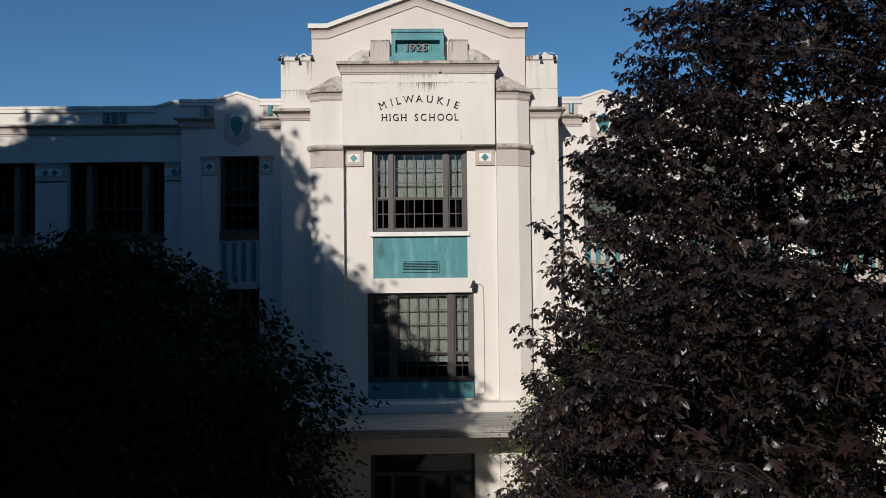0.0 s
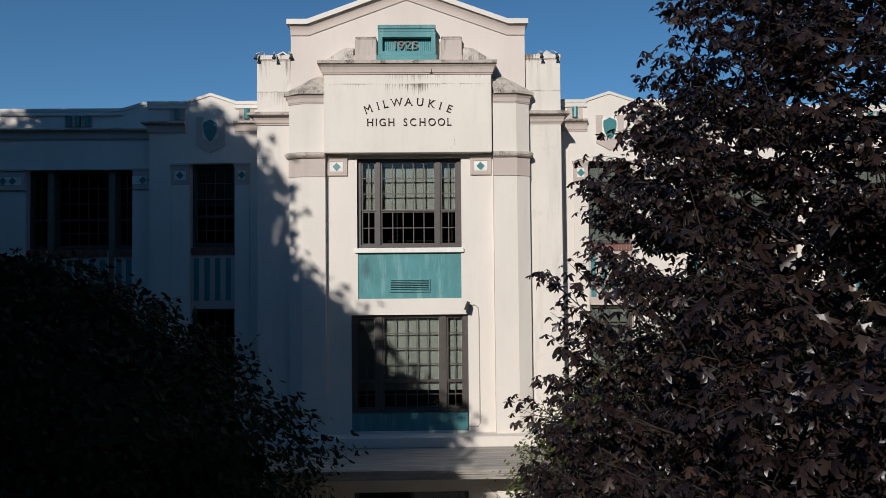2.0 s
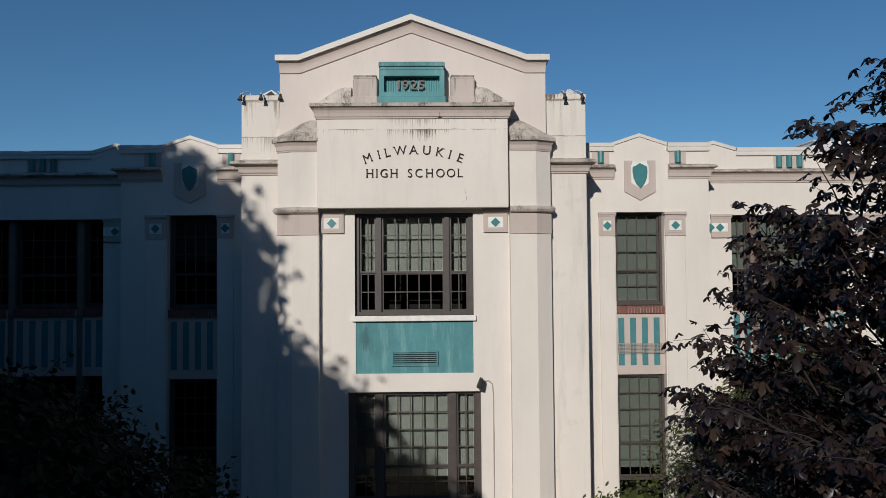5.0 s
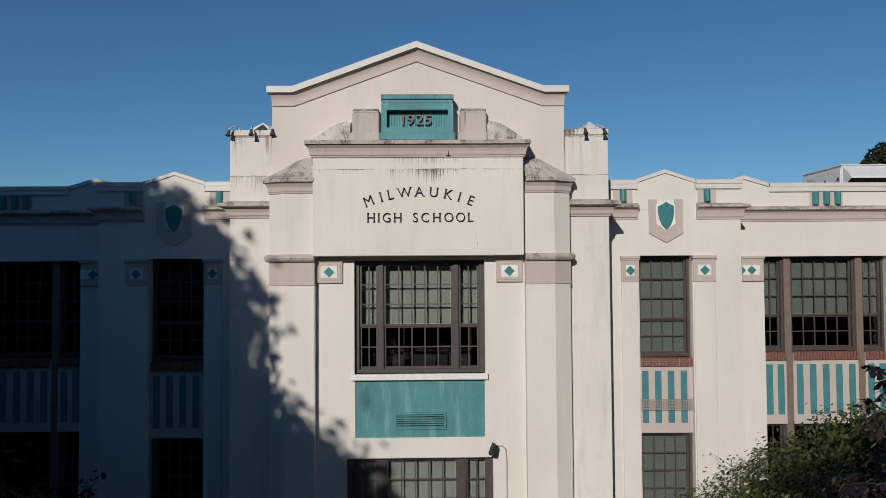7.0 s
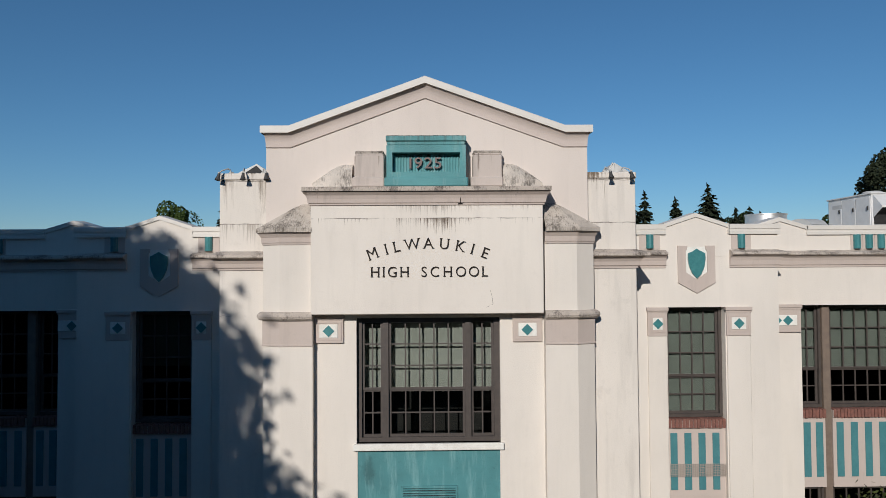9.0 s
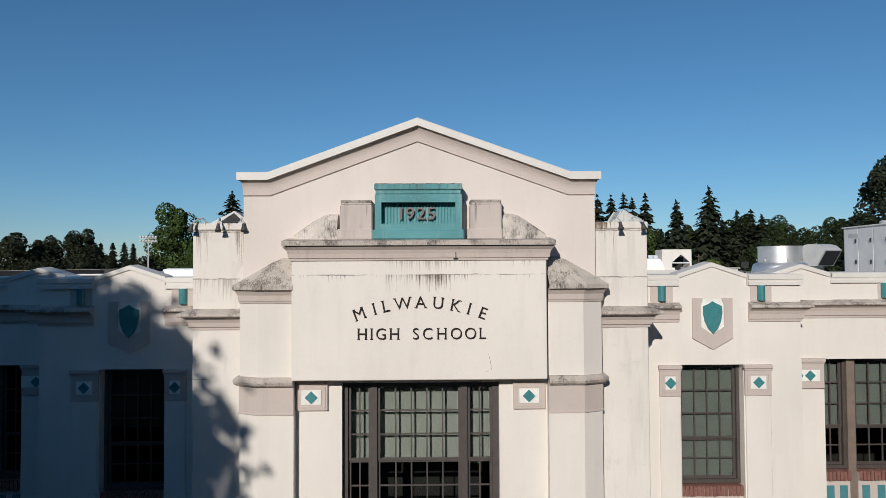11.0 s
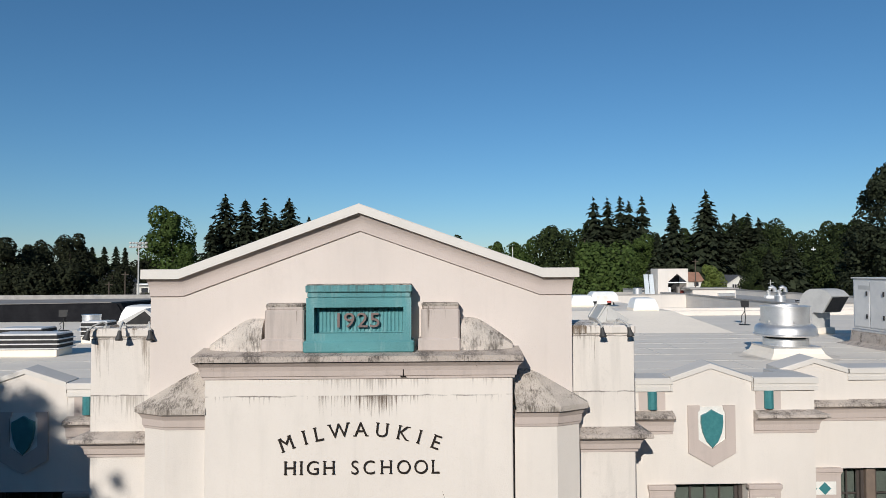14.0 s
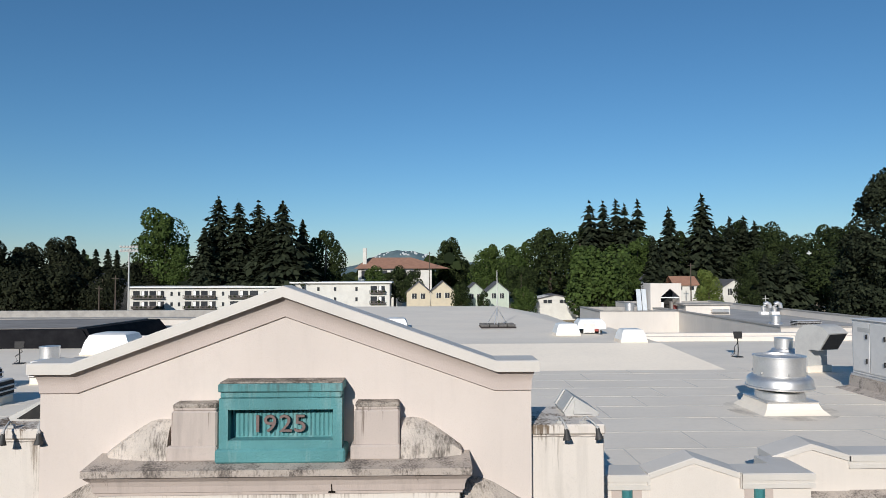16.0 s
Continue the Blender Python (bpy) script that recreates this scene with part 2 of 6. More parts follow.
M_BRICK = mottled("red_brick", (0.24, 0.10, 0.075), (0.15, 0.07, 0.055), 15, 0.85, grain=0.6)
M_LETTER = mottled("dark_bronze_letter", (0.018, 0.013, 0.010), (0.03, 0.022, 0.017), 20, 0.6, metal=0.0, grain=0.2, gloss=0.15)
M_NUMERAL = mottled("rust_brown_numeral", (0.20, 0.135, 0.12), (0.14, 0.10, 0.092), 20, 0.6, grain=0.3)
M_ROOF = mottled("grey_roof_membrane", (0.88, 0.79, 0.665), (0.81, 0.73, 0.62), 0.5, 0.8, grain=0.35, fine=8, stretch=(0.6, 1, 1), dist=0.012, speck=0.12)
M_GRIME = mottled("grimy_membrane", (0.86, 0.775, 0.655), (0.50, 0.44, 0.37), 1.6, 0.85, lo=0.40, hi=0.66, grain=0.3, fine=8, speck=0.2)
M_SEAM = mottled("roof_seam", (0.60, 0.555, 0.49), (0.72, 0.66, 0.57), 2, 0.8, grain=0.1)
M_COPING = mottled("painted_metal_coping", (0.67, 0.625, 0.565), (0.61, 0.575, 0.52), 1.2, 0.55, grain=0.05, fine=90, speck=0.15)
M_GALV = mottled("galvanised_steel", (0.80, 0.785, 0.76), (0.68, 0.665, 0.645), 3, 0.44, metal=0.85, grain=0.05)
M_DUCT = mottled("grey_duct_metal", (0.55, 0.54, 0.51), (0.48, 0.47, 0.45), 3, 0.55, metal=0.1, grain=0.1)
M_UNIT = mottled("pale_grey_unit_paint", (0.86, 0.85, 0.82), (0.78, 0.775, 0.75), 2, 0.45, grain=0.05, speck=0.15)
M_DOME = mottled("white_skylight_plastic", (0.82, 0.82, 0.80), (0.74, 0.74, 0.72), 2, 0.35, grain=0.0)
M_BLACK = mottled("black_metal", (0.02, 0.02, 0.02), (0.035, 0.032, 0.03), 10, 0.6, grain=0.1, gloss=0.25)
# near-black that paints the shaded side of the raised roof
M_SHADEFACE = mottled("shade_black_face", (0.012, 0.012, 0.014), (0.02, 0.02, 0.022), 1.5, 0.9, grain=0.1, gloss=0.08)
M_OLDROOF = mottled("old_grey_roofing", (0.30, 0.275, 0.25), (0.22, 0.20, 0.185), 0.8, 0.9, grain=0.3, fine=10)
M_AHU = mottled("grey_unit_paint", (0.70, 0.685, 0.66), (0.62, 0.61, 0.59), 2, 0.45, grain=0.05, speck=0.15)
M_DECK = mottled("weathered_porch_deck", (0.44, 0.40, 0.355), (0.27, 0.245, 0.215), 5, 0.9, grain=0.4, fine=30, stretch=(0.25, 2.5, 1))
M_WIRE = mottled("tan_wire", (0.42, 0.36, 0.31), (0.36, 0.31, 0.27), 8, 0.6, grain=0.0)
M_BARK = mottled("bark", (0.11, 0.085, 0.065), (0.06, 0.047, 0.038), 12, 0.95, grain=1.0, fine=25, stretch=(1, 1, 0.2), dist=0.03)
M_TWIG = mottled("dark_twig_bark", (0.030, 0.021, 0.018), (0.018, 0.013, 0.012), 12, 0.9, grain=0.3)
# pale warm tan set to bounce sunlight onto the shaded wing
M_GRASS = mottled("warm_bounce_lawn", (0.30, 0.235, 0.135), (0.36, 0.285, 0.18), 0.25, 0.95, grain=0.6, fine=6)
M_PAVE = mottled("concrete_paving", (0.33, 0.31, 0.28), (0.24, 0.225, 0.205), 1.2, 0.9, grain=0.3)
M_PURPLE = leafy("purple_maple_leaf", [(0.012, 0.0065, 0.0072), (0.020, 0.0115, 0.011), (0.030, 0.0175, 0.0145), (0.014, 0.0088, 0.009), (0.046, 0.029, 0.020)], 0.36, 0.12, 0.5)
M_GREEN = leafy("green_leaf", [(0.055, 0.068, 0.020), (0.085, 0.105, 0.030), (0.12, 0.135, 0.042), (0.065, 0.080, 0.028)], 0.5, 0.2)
M_FARGREEN = leafy("broadleaf_crown", [(0.038, 0.060, 0.016), (0.058, 0.090, 0.023), (0.080, 0.118, 0.031), (0.050, 0.074, 0.023)], 0.75, 0.12, 0.08)
M_FARDARK = leafy("dark_broadleaf_crown", [(0.016, 0.024, 0.010), (0.028, 0.040, 0.015), (0.045, 0.060, 0.021)], 0.8, 0.08, 0.08)
M_FIR = leafy("fir_needles", [(0.017, 0.022, 0.013), (0.027, 0.034, 0.019), (0.040, 0.048, 0.027)], 0.8, 0.05, 0.08)
# olive leaf with deep shade put into its colour; dark far trees share it
M_SHADELEAF = leafy("shade_dark_olive_leaf", [(0.015, 0.018, 0.011), (0.023, 0.027, 0.015), (0.034, 0.038, 0.020)], 0.8, 0.06, 0.06)
M_LIME = leafy("light_green_leaf", [(0.10, 0.14, 0.03), (0.14, 0.17, 0.04)], 0.6, 0.15)


# ---- mesh helpers ----
def link(name, bm, material, parent=None, label=""):
    me = bpy.data.meshes.new(name)
    bmesh.ops.recalc_face_normals(bm, faces=bm.faces)
    bm.to_mesh(me)
    bm.free()
    me.materials.append(material)
    ob = new(name, me)
    if parent:
        ob.parent = parent
    if label:
        ob["label"] = label
    return ob


def part(name, bm, material, parent, label=""):
    return link(name, bm, material, parent, label)


def thing(name, label, category, group="", kind="", at=(0, 0, 0)):
    ob = new(name)
    ob.location = at
    ob.empty_display_size = 0.2
    return tagged(ob, label, category, group, kind)


def box(x0, x1, y0, y1, z0, z1, bevel=0.0, bm=None):
    bm2 = bmesh.new()
    v = [bm2.verts.new((x, y, z)) for x in (x0, x1) for y in (y0, y1) for z in (z0, z1)]
    for f in ((0, 1, 3, 2), (4, 6, 7, 5), (0, 4, 5, 1), (2, 3, 7, 6), (0, 2, 6, 4), (1, 5, 7, 3)):
        bm2.faces.new([v[i] for i in f])
    if bevel:
        bmesh.ops.recalc_face_normals(bm2, faces=bm2.faces)
        bmesh.ops.bevel(bm2, geom=bm2.edges[:], offset=bevel, segments=1, affect="EDGES")
    if bm is None:
        return bm2
    merge(bm, bm2)
    return bm


def merge(bm, other):
    me = bpy.data.meshes.new("tmp")
    other.to_mesh(me)
    other.free()
    bm.from_mesh(me)
    bpy.data.meshes.remove(me)
    return bm


def prism(poly, y0, y1, bm=None):
    """A slab with the outline poly, in x and z, from y0 to y1."""
    bm = bm or bmesh.new()
    a = [bm.verts.new((x, y0, z)) for x, z in poly]
    b = [bm.verts.new((x, y1, z)) for x, z in poly]
    bm.faces.new(a)
    bm.faces.new(b[::-1])
    for i in range(len(poly)):
        j = (i + 1) % len(poly)
        bm.faces.new((a[i], b[i], b[j], a[j]))
    return bm


def loft(lines, bm=None, caps=True, closed=False):
    """Joins lines of points, one after the other, by quads."""
    bm = bm or bmesh.new()
    rows = [[bm.verts.new(p) for p in line] for line in lines]
    n = len(rows[0])
    for a, b in zip(rows, rows[1:]):
        for i in range(n if closed else n - 1):
            j = (i + 1) % n
            bm.faces.new((a[i], a[j], b[j], b[i]))
    if caps and closed:
        bm.faces.new(rows[0])
        bm.faces.new(rows[-1][::-1])
    return bm


def sweep(path, profile, bm=None):
    """Runs a closed profile of (out, z) along a path of (x, y), out being to the right of the way; ends are closed."""
    pts = [Vector(p) for p in path]
    offs = []
    for i, p in enumerate(pts):
        ns = []
        for a, b in ((i - 1, i), (i, i + 1)):
            if a >= 0 and b < len(pts):
                d = (pts[b] - pts[a]).normalized()
                ns.append(Vector((d.y, -d.x)))
        n = sum(ns, Vector((0, 0)))
        n.normalize()
        offs.append(n / max(0.3, n.dot(ns[0])))
    lines = [[(p.x + o.x * d, p.y + o.y * d, z) for d, z in profile] for p, o in zip(pts, offs)]
    return loft(lines, bm, closed=True)


def wall_sheet(x0, x1, z0, z1, y0, y1, holes=()):
    """A wall from y0 (front) to y1 with openings (x0, x1, z0, z1) cut through it."""
    bm = bmesh.new()
    xs = sorted({x0, x1, *(h[0] for h in holes), *(h[1] for h in holes)})
    zs = sorted({z0, z1, *(h[2] for h in holes), *(h[3] for h in holes)})
    xs = [x for x in xs if x0 <= x <= x1]
    zs = [z for z in zs if z0 <= z <= z1]
    made = {}

    def v(x, y, z):
        k = (round(x, 4), y, round(z, 4))
        if k not in made:
            made[k] = bm.verts.new((x, y, z))
        return made[k]

    def solid(i, j):
        if not (0 <= i < len(xs) - 1 and 0 <= j < len(zs) - 1):
            return False
        cx, cz = (xs[i] + xs[i + 1]) / 2, (zs[j] + zs[j + 1]) / 2
        return not any(h[0] < cx < h[1] and h[2] < cz < h[3] for h in holes)

    for i in range(len(xs) - 1):
        for j in range(len(zs) - 1):
            if not solid(i, j):
                continue
            a, b, c, d = xs[i], xs[i + 1], zs[j], zs[j + 1]
            bm.faces.new((v(a, y0, c), v(b, y0, c), v(b, y0, d), v(a, y0, d)))
            bm.faces.new((v(a, y1, c), v(a, y1, d), v(b, y1, d), v(b, y1, c)))
            if not solid(i - 1, j):
                bm.faces.new((v(a, y0, c), v(a, y0, d), v(a, y1, d), v(a, y1, c)))
            if not solid(i + 1, j):
                bm.faces.new((v(b, y0, c), v(b, y1, c), v(b, y1, d), v(b, y0, d)))
            if not solid(i, j - 1):
                bm.faces.new((v(a, y0, c), v(a, y1, c), v(b, y1, c), v(b, y0, c)))
            if not solid(i, j + 1):
                bm.faces.new((v(a, y0, d), v(b, y0, d), v(b, y1, d), v(a, y1, d)))
    return bm


def lathe(profile, n=28, bm=None, centre=(0, 0, 0)):
    cx, cy, cz = centre
    lines = [[(cx + r * math.cos(2 * math.pi * i / n), cy + r * math.sin(2 * math.pi * i / n), cz + z) for i in range(n)] for r, z in profile]
    return loft(lines, bm, closed=True)


def tube(points, radius, bm=None, n=8):
    """A bar of round section along points; radius may be one number or one for each point."""
    pts = [Vector(p) for p in points]
    rs = radius if isinstance(radius, (list, tuple)) else [radius] * len(pts)
    lines = []
    for i, p in enumerate(pts):
        d = (pts[min(i + 1, len(pts) - 1)] - pts[max(i - 1, 0)]).normalized()
        side = d.cross(Vector((0.31, 0.2, 0.93) if abs(d.z) < 0.9 else (1, 0.1, 0))).normalized()
        up = side.cross(d)
        lines.append([p + (side * math.cos(2 * math.pi * k / n) + up * math.sin(2 * math.pi * k / n)) * rs[i] for k in range(n)])
    return loft(lines, bm, closed=True)


def smooth(ob, angle=35):
    ob.data.shade_smooth()
    ob.data.set_sharp_from_angle(angle=radians(angle))
    return ob


AXIS = -0.61  # the middle of the gabled front, in x


def mir(x):
    return 2 * AXIS - x



# ---- ground ----
g = bmesh.new()
bmesh.ops.create_grid(g, x_segments=24, y_segments=24, size=2500)
tagged(link("ground", g, M_GRASS), "lawn and earth around the school, tan to bounce warm light", "ground", kind="structure")
tagged(link("pavement", box(-5, 3.8, 4, 18.2, -0.2, 0.02, 0.01), M_PAVE), "pale concrete walk up to the school entrance", "pavement", kind="structure")

# ---- central front: bay wall, sign wall, turrets, piers, gable ----
BAY, SIGN, TUR, PIER, GAB = 18.76, 18.46, 18.58, 18.96, 18.84
wall_front = tagged(link("wall_front", wall_sheet(-2.70, 1.48, 0.0, 11.30, BAY, 19.25,
    holes=((-1.93, 0.67, 8.95, 11.20), (-2.09, 0.81, 4.42, 7.29), (-2.05, 0.79, 0.0, 2.94), (-1.915, 0.655, 7.69, 8.825))), M_WALL),
    "cream stucco front bay of the school entrance", "wall", kind="structure")
part("sign_wall", box(-2.705, 1.43, SIGN, 19.05, 11.285, 13.24, 0.012), M_SIGN, wall_front, "cream stucco sign wall with dark rain streaks")
# teal panel under the upper window with its louvre
panel = part("panel", box(-1.915, 0.655, BAY + 0.03, BAY + 0.2, 7.69, 8.825), M_TEAL, wall_front, "teal painted panel with faded patches")
lou = part("louvre_frame", wall_sheet(-1.14, -0.12, 7.85, 8.18, BAY - 0.005, BAY + 0.03, holes=((-1.105, -0.155, 7.885, 8.145),)), M_TEAL, panel)
# near-black sheet painted as the shade between the slats
part("louvre_back", box(-1.105, -0.155, BAY + 0.024, BAY + 0.029, 7.885, 8.145), M_DARK, panel, "near-black sheet in place of shade behind the louvre slats")
for k in range(6):
    z = 7.89 + k * 0.044
    part("louvre_slat", loft([[(x, BAY - 0.012, z), (x, BAY - 0.010, z + 0.012), (x, BAY + 0.020, z + 0.022), (x, BAY + 0.020, z + 0.014)] for x in (-1.105, -0.155)], closed=True), M_TEAL, panel)
part("sill", box(-1.99, 0.72, BAY - 0.07, BAY + 0.22, 8.83, 8.95, 0.01), M_WHITE, wall_front, "white painted window sill")
part("lower_panel", box(-2.09, 0.79, BAY + 0.05, BAY + 0.25, 4.42, 4.85), M_TEAL, wall_front, "teal painted panel under the window")


def capital(x0, x1, z0, z1, y, parent, tiles, cut=None):
    """A taupe block with a lip, white tiles and teal diamonds; tiles: the middles of the diamonds in x."""
    bm = box(x0, x1, y - 0.05, y + 0.05, z0, z1 - 0.07, 0.006)
    box(x0 - 0.02, x1 + 0.02, y - 0.085, y + 0.05, z1 - 0.07, z1, 0.008, bm)
    box(x0 - 0.01, x1 + 0.01, y - 0.062, y + 0.05, z1 - 0.10, z1 - 0.072, 0.0, bm)
    cap = part("capital", bm, M_TAUPE, parent)
    zc = (z0 + z1 - 0.07) / 2 - 0.005
    if len(tiles) == 1:
        part("frame_ring", wall_sheet(x0 + 0.035, x1 - 0.035, zc - 0.17, zc + 0.165, y - 0.058, y - 0.045, holes=((x0 + 0.06, x1 - 0.06, zc - 0.145, zc + 0.14),)), M_TAUPE, cap)
        part("tile", box(x0 + 0.10, x1 - 0.10, y - 0.062, y - 0.04, zc - 0.12, zc + 0.12, 0.004), M_WHITE, cap, "white square tile")
    else:
        part("tile", box(x0 + 0.0, x1 - 0.09, y - 0.062, y - 0.04, zc - 0.11, zc + 0.11, 0.004), M_WHITE, cap, "white tile strip")
    for c in tiles:
        r = 0.105
        part("diamond", prism([(c - r, zc), (c, zc - r), (c + r, zc), (c, zc + r)], y - 0.075, y - 0.05), M_TEALDARK, cap, "teal glazed diamond")
    return cap


capital(-2.69, -2.16, 10.76, 11.275, BAY, wall_front, [-2.425])
capital(0.90, 1.43, 10.76, 11.275, BAY, wall_front, [1.158])

# main cornice over the sign wall
CORN = [(0.0, 13.22), (0.025, 13.22), (0.025, 13.25), (0.045, 13.26), (0.055, 13.33), (0.075, 13.39), (0.11, 13.425), (0.125, 13.44), (0.0, 13.44)]
cornice = part("cornice", sweep([(-2.705, 19.0), (-2.705, SIGN), (1.43, SIGN), (1.43, 19.0)], CORN), M_CORN, wall_front, "taupe moulded cornice with rain stains")
part("cornice_top", loft([[(-2.84, 18.98, 13.62), (-2.84, 18.30, 13.535), (-2.84, 18.30, 13.46), (-2.84, 18.98, 13.445)],
                          [(1.56, 18.98, 13.62), (1.56, 18.30, 13.535), (1.56, 18.30, 13.46), (1.56, 18.98, 13.445)]], closed=True), M_LEDGE, cornice, "black-stained ledge")


tie = part("cornice_tie", box(-0.052, -0.040, SIGN - 0.06, SIGN, 13.25, 13.44), M_LETTER, cornice, "thin dark iron tie")
part("tie_foot", box(-0.085, -0.01, SIGN - 0.045, SIGN, 13.235, 13.25), M_LETTER, tie)


# date plaque, blocks and sloping shoulders
def plaque():
    p = thing("date_plaque", "teal painted stone date plaque reading 1925", "plaque", at=(-0.65, 18.6, 13.56))
    inv = Matrix.Translation((0.65, -18.6, -13.56))
    y = 18.50

    def add(name, bm, mat, parent=p, label=""):
        bmesh.ops.transform(bm, matrix=inv, verts=bm.verts)
        return part(name, bm, mat, parent, label)

    bm = box(-1.40, 0.10, y - 0.03, GAB + 0.02, 13.56, 13.72, 0.02)
    box(-1.345, 0.045, y + 0.16, GAB + 0.02, 13.71, 14.47, 0.0, bm)
    add("body", bm, M_TEALP)
    ring = wall_sheet(-1.36, 0.06, 13.72, 14.30, y, y + 0.17, holes=((-1.255, -0.045, 13.82, 14.17),))
    box(-1.35, 0.05, y + 0.015, y + 0.15, 14.30, 14.38, 0.015, ring)
    box(-1.37, 0.07, y - 0.015, GAB + 0.02, 14.375, 14.47, 0.012, ring)
    add("surround", ring, M_TEALP)
    for k in range(23):
        x = -1.225 + k * (1.15 / 22)
        add("flute", tube([(x, y + 0.163, 13.84), (x, y + 0.163, 14.16)], 0.019, n=6), M_TEALP)
    add("weathered_top", box(-1.36, 0.06, y + 0.02, GAB + 0.02, 14.47, 14.485, 0.005), M_CRUST, label="black-stained top")
    return p


plaque()


def text_mesh(body, size, depth, bold=0.0):
    cu = bpy.data.curves.new("text", "FONT")
    cu.body, cu.size, cu.extrude, cu.offset = body, size, depth, bold
    cu.align_x = "CENTER"
    cu.resolution_u = 4
    ob = bpy.data.objects.new("text", cu)
    me = bpy.data.meshes.new_from_object(ob)
    bpy.data.objects.remove(ob)
    bpy.data.curves.remove(cu)
    return me


# where each letter's stems end, as parts of its width: at its foot, at its head
SERIFS = {"M": ((0.04, 0.96), (0.10, 0.90)), "I": ((0.5,), (0.5,)), "L": ((0.10,), (0.10,)), "W": ((), (0.03, 0.97)), "A": ((0.03, 0.97), ()),
          "U": ((), (0.08, 0.92)), "K": ((0.10, 0.93), (0.10, 0.90)), "E": ((0.12,), (0.12,)), "H": ((0.08, 0.92), (0.08, 0.92))}


def add_serifs(me, char, size):
    bm = bmesh.new()
    bm.from_mesh(me)
    xs, ys = [v.co.x for v in bm.verts], [v.co.y for v in bm.verts]
    x0, w, y0, y1 = min(xs), max(xs) - min(xs), min(ys), max(ys)
    for ends, y, up in ((SERIFS[char][0], y0, 1), (SERIFS[char][1], y1, -1)):
        for f in ends:
            x, a, h = x0 + w * f, size * 0.082, size * 0.030
            box(x - a, x + a, min(y, y + up * h), max(y, y + up * h), -0.0138, 0.0138, 0, bm)
    bm.to_mesh(me)
    bm.free()


def letter(name, char, size, x, y, z, lean, material, parent, bold=0.004, wide=1.0):
    me = text_mesh(char, size, 0.014, bold)
    if char in SERIFS:
        add_serifs(me, char, size)
    me.materials.clear()
    me.materials.append(material)
    me.transform(Matrix.Diagonal((wide, 1, 1, 1)))
    ob = new(name, me)
    ob.matrix_world = Matrix.Translation((x, y, z)) @ Matrix.Rotation(radians(90), 4, "X") @ Matrix.Rotation(radians(lean), 4, "Z")
    ob.parent = parent
    return ob


numerals = thing("date_numerals", "rust-brown numerals 1925 fixed inside the teal plaque", "numerals")
for ch, x in zip("1925", (-0.935, -0.79, -0.61, -0.44)):
    letter("numeral", ch, 0.285, x, 18.60, 13.895, 0, M_NUMERAL, numerals, 0.001, 1.17)
sign = thing("school_sign", "dark bronze letters MILWAUKIE HIGH SCHOOL on cream stucco", "sign")
R_ARC = 2.75
for ch, x, w in zip("MILWAUKIE", (-1.58, -1.345, -1.17, -0.90, -0.62, -0.345, -0.075, 0.14, 0.355), (1.0, 1, 1, 1.0, 1, 1, 1, 1, 1)):
    a = math.asin((x - AXIS) / R_ARC)
    letter("letter", ch, 0.275, x, SIGN - 0.012, 12.45 - R_ARC * (1 - math.cos(a)) , -math.degrees(a), M_LETTER, sign, -0.002, 0.97)
for ch, x in zip("HIGHSCHOOL", (-1.565, -1.415, -1.26, -1.045, -0.70, -0.51, -0.28, -0.045, 0.185, 0.375)):
    letter("letter", ch, 0.265, x, SIGN - 0.012, 11.945, 0, M_LETTER, sign, -0.002, 0.945)

for s in (0, 1):
    f = (lambda x: mir(x) - 0.03) if s else (lambda x: x)
    a, b = sorted((f(-1.985), f(-1.40)))
    bm = box(a, b, 18.56, GAB + 0.02, 13.56, 13.74, 0.02)
    box(a + 0.04, b - 0.01, 18.60, GAB + 0.02, 13.70, 14.14, 0.02, bm)
    box(a + 0.055, b - 0.02, 18.62, GAB + 0.02, 14.13, 14.215, 0.02, bm)
    blk = tagged(link("pedestal_block", bm, M_BLOCK), "taupe stone block with weathered top beside the date plaque", "stone block", "blocks beside the date plaque", "structure")
    part("crust", box(a + 0.05, b - 0.015, 18.615, GAB + 0.01, 14.16, 14.222, 0.018), M_CRUST, blk, "black-stained top of the block")
    lines = []
    for k in range(9):  # a domed slope that dies into the gable wall
        u = k / 8
        x, h = f(-1.99 - 0.72 * u), 0.45 if u < 0.3 else 0.45 - 0.34 * ((u - 0.3) / 0.7) ** 1.15
        lines.append([(x, 18.58 + 0.10 * u * u, 13.55), (x, GAB + 0.02, 13.55), (x, GAB + 0.02, 13.56 + h), (x, 18.77, 13.56 + h * 0.95), (x, 18.67, 13.56 + h * 0.74), (x, 18.60 + 0.10 * u * u, 13.56 + h * 0.30)])
    bm = loft(lines, closed=True)
    tagged(smooth(link("sloping_shoulder", bm, M_SHOULDER), 60), "grey weathered stone shoulder sloping beside the plaque", "stone shoulder", "shoulders beside the date plaque", "structure")

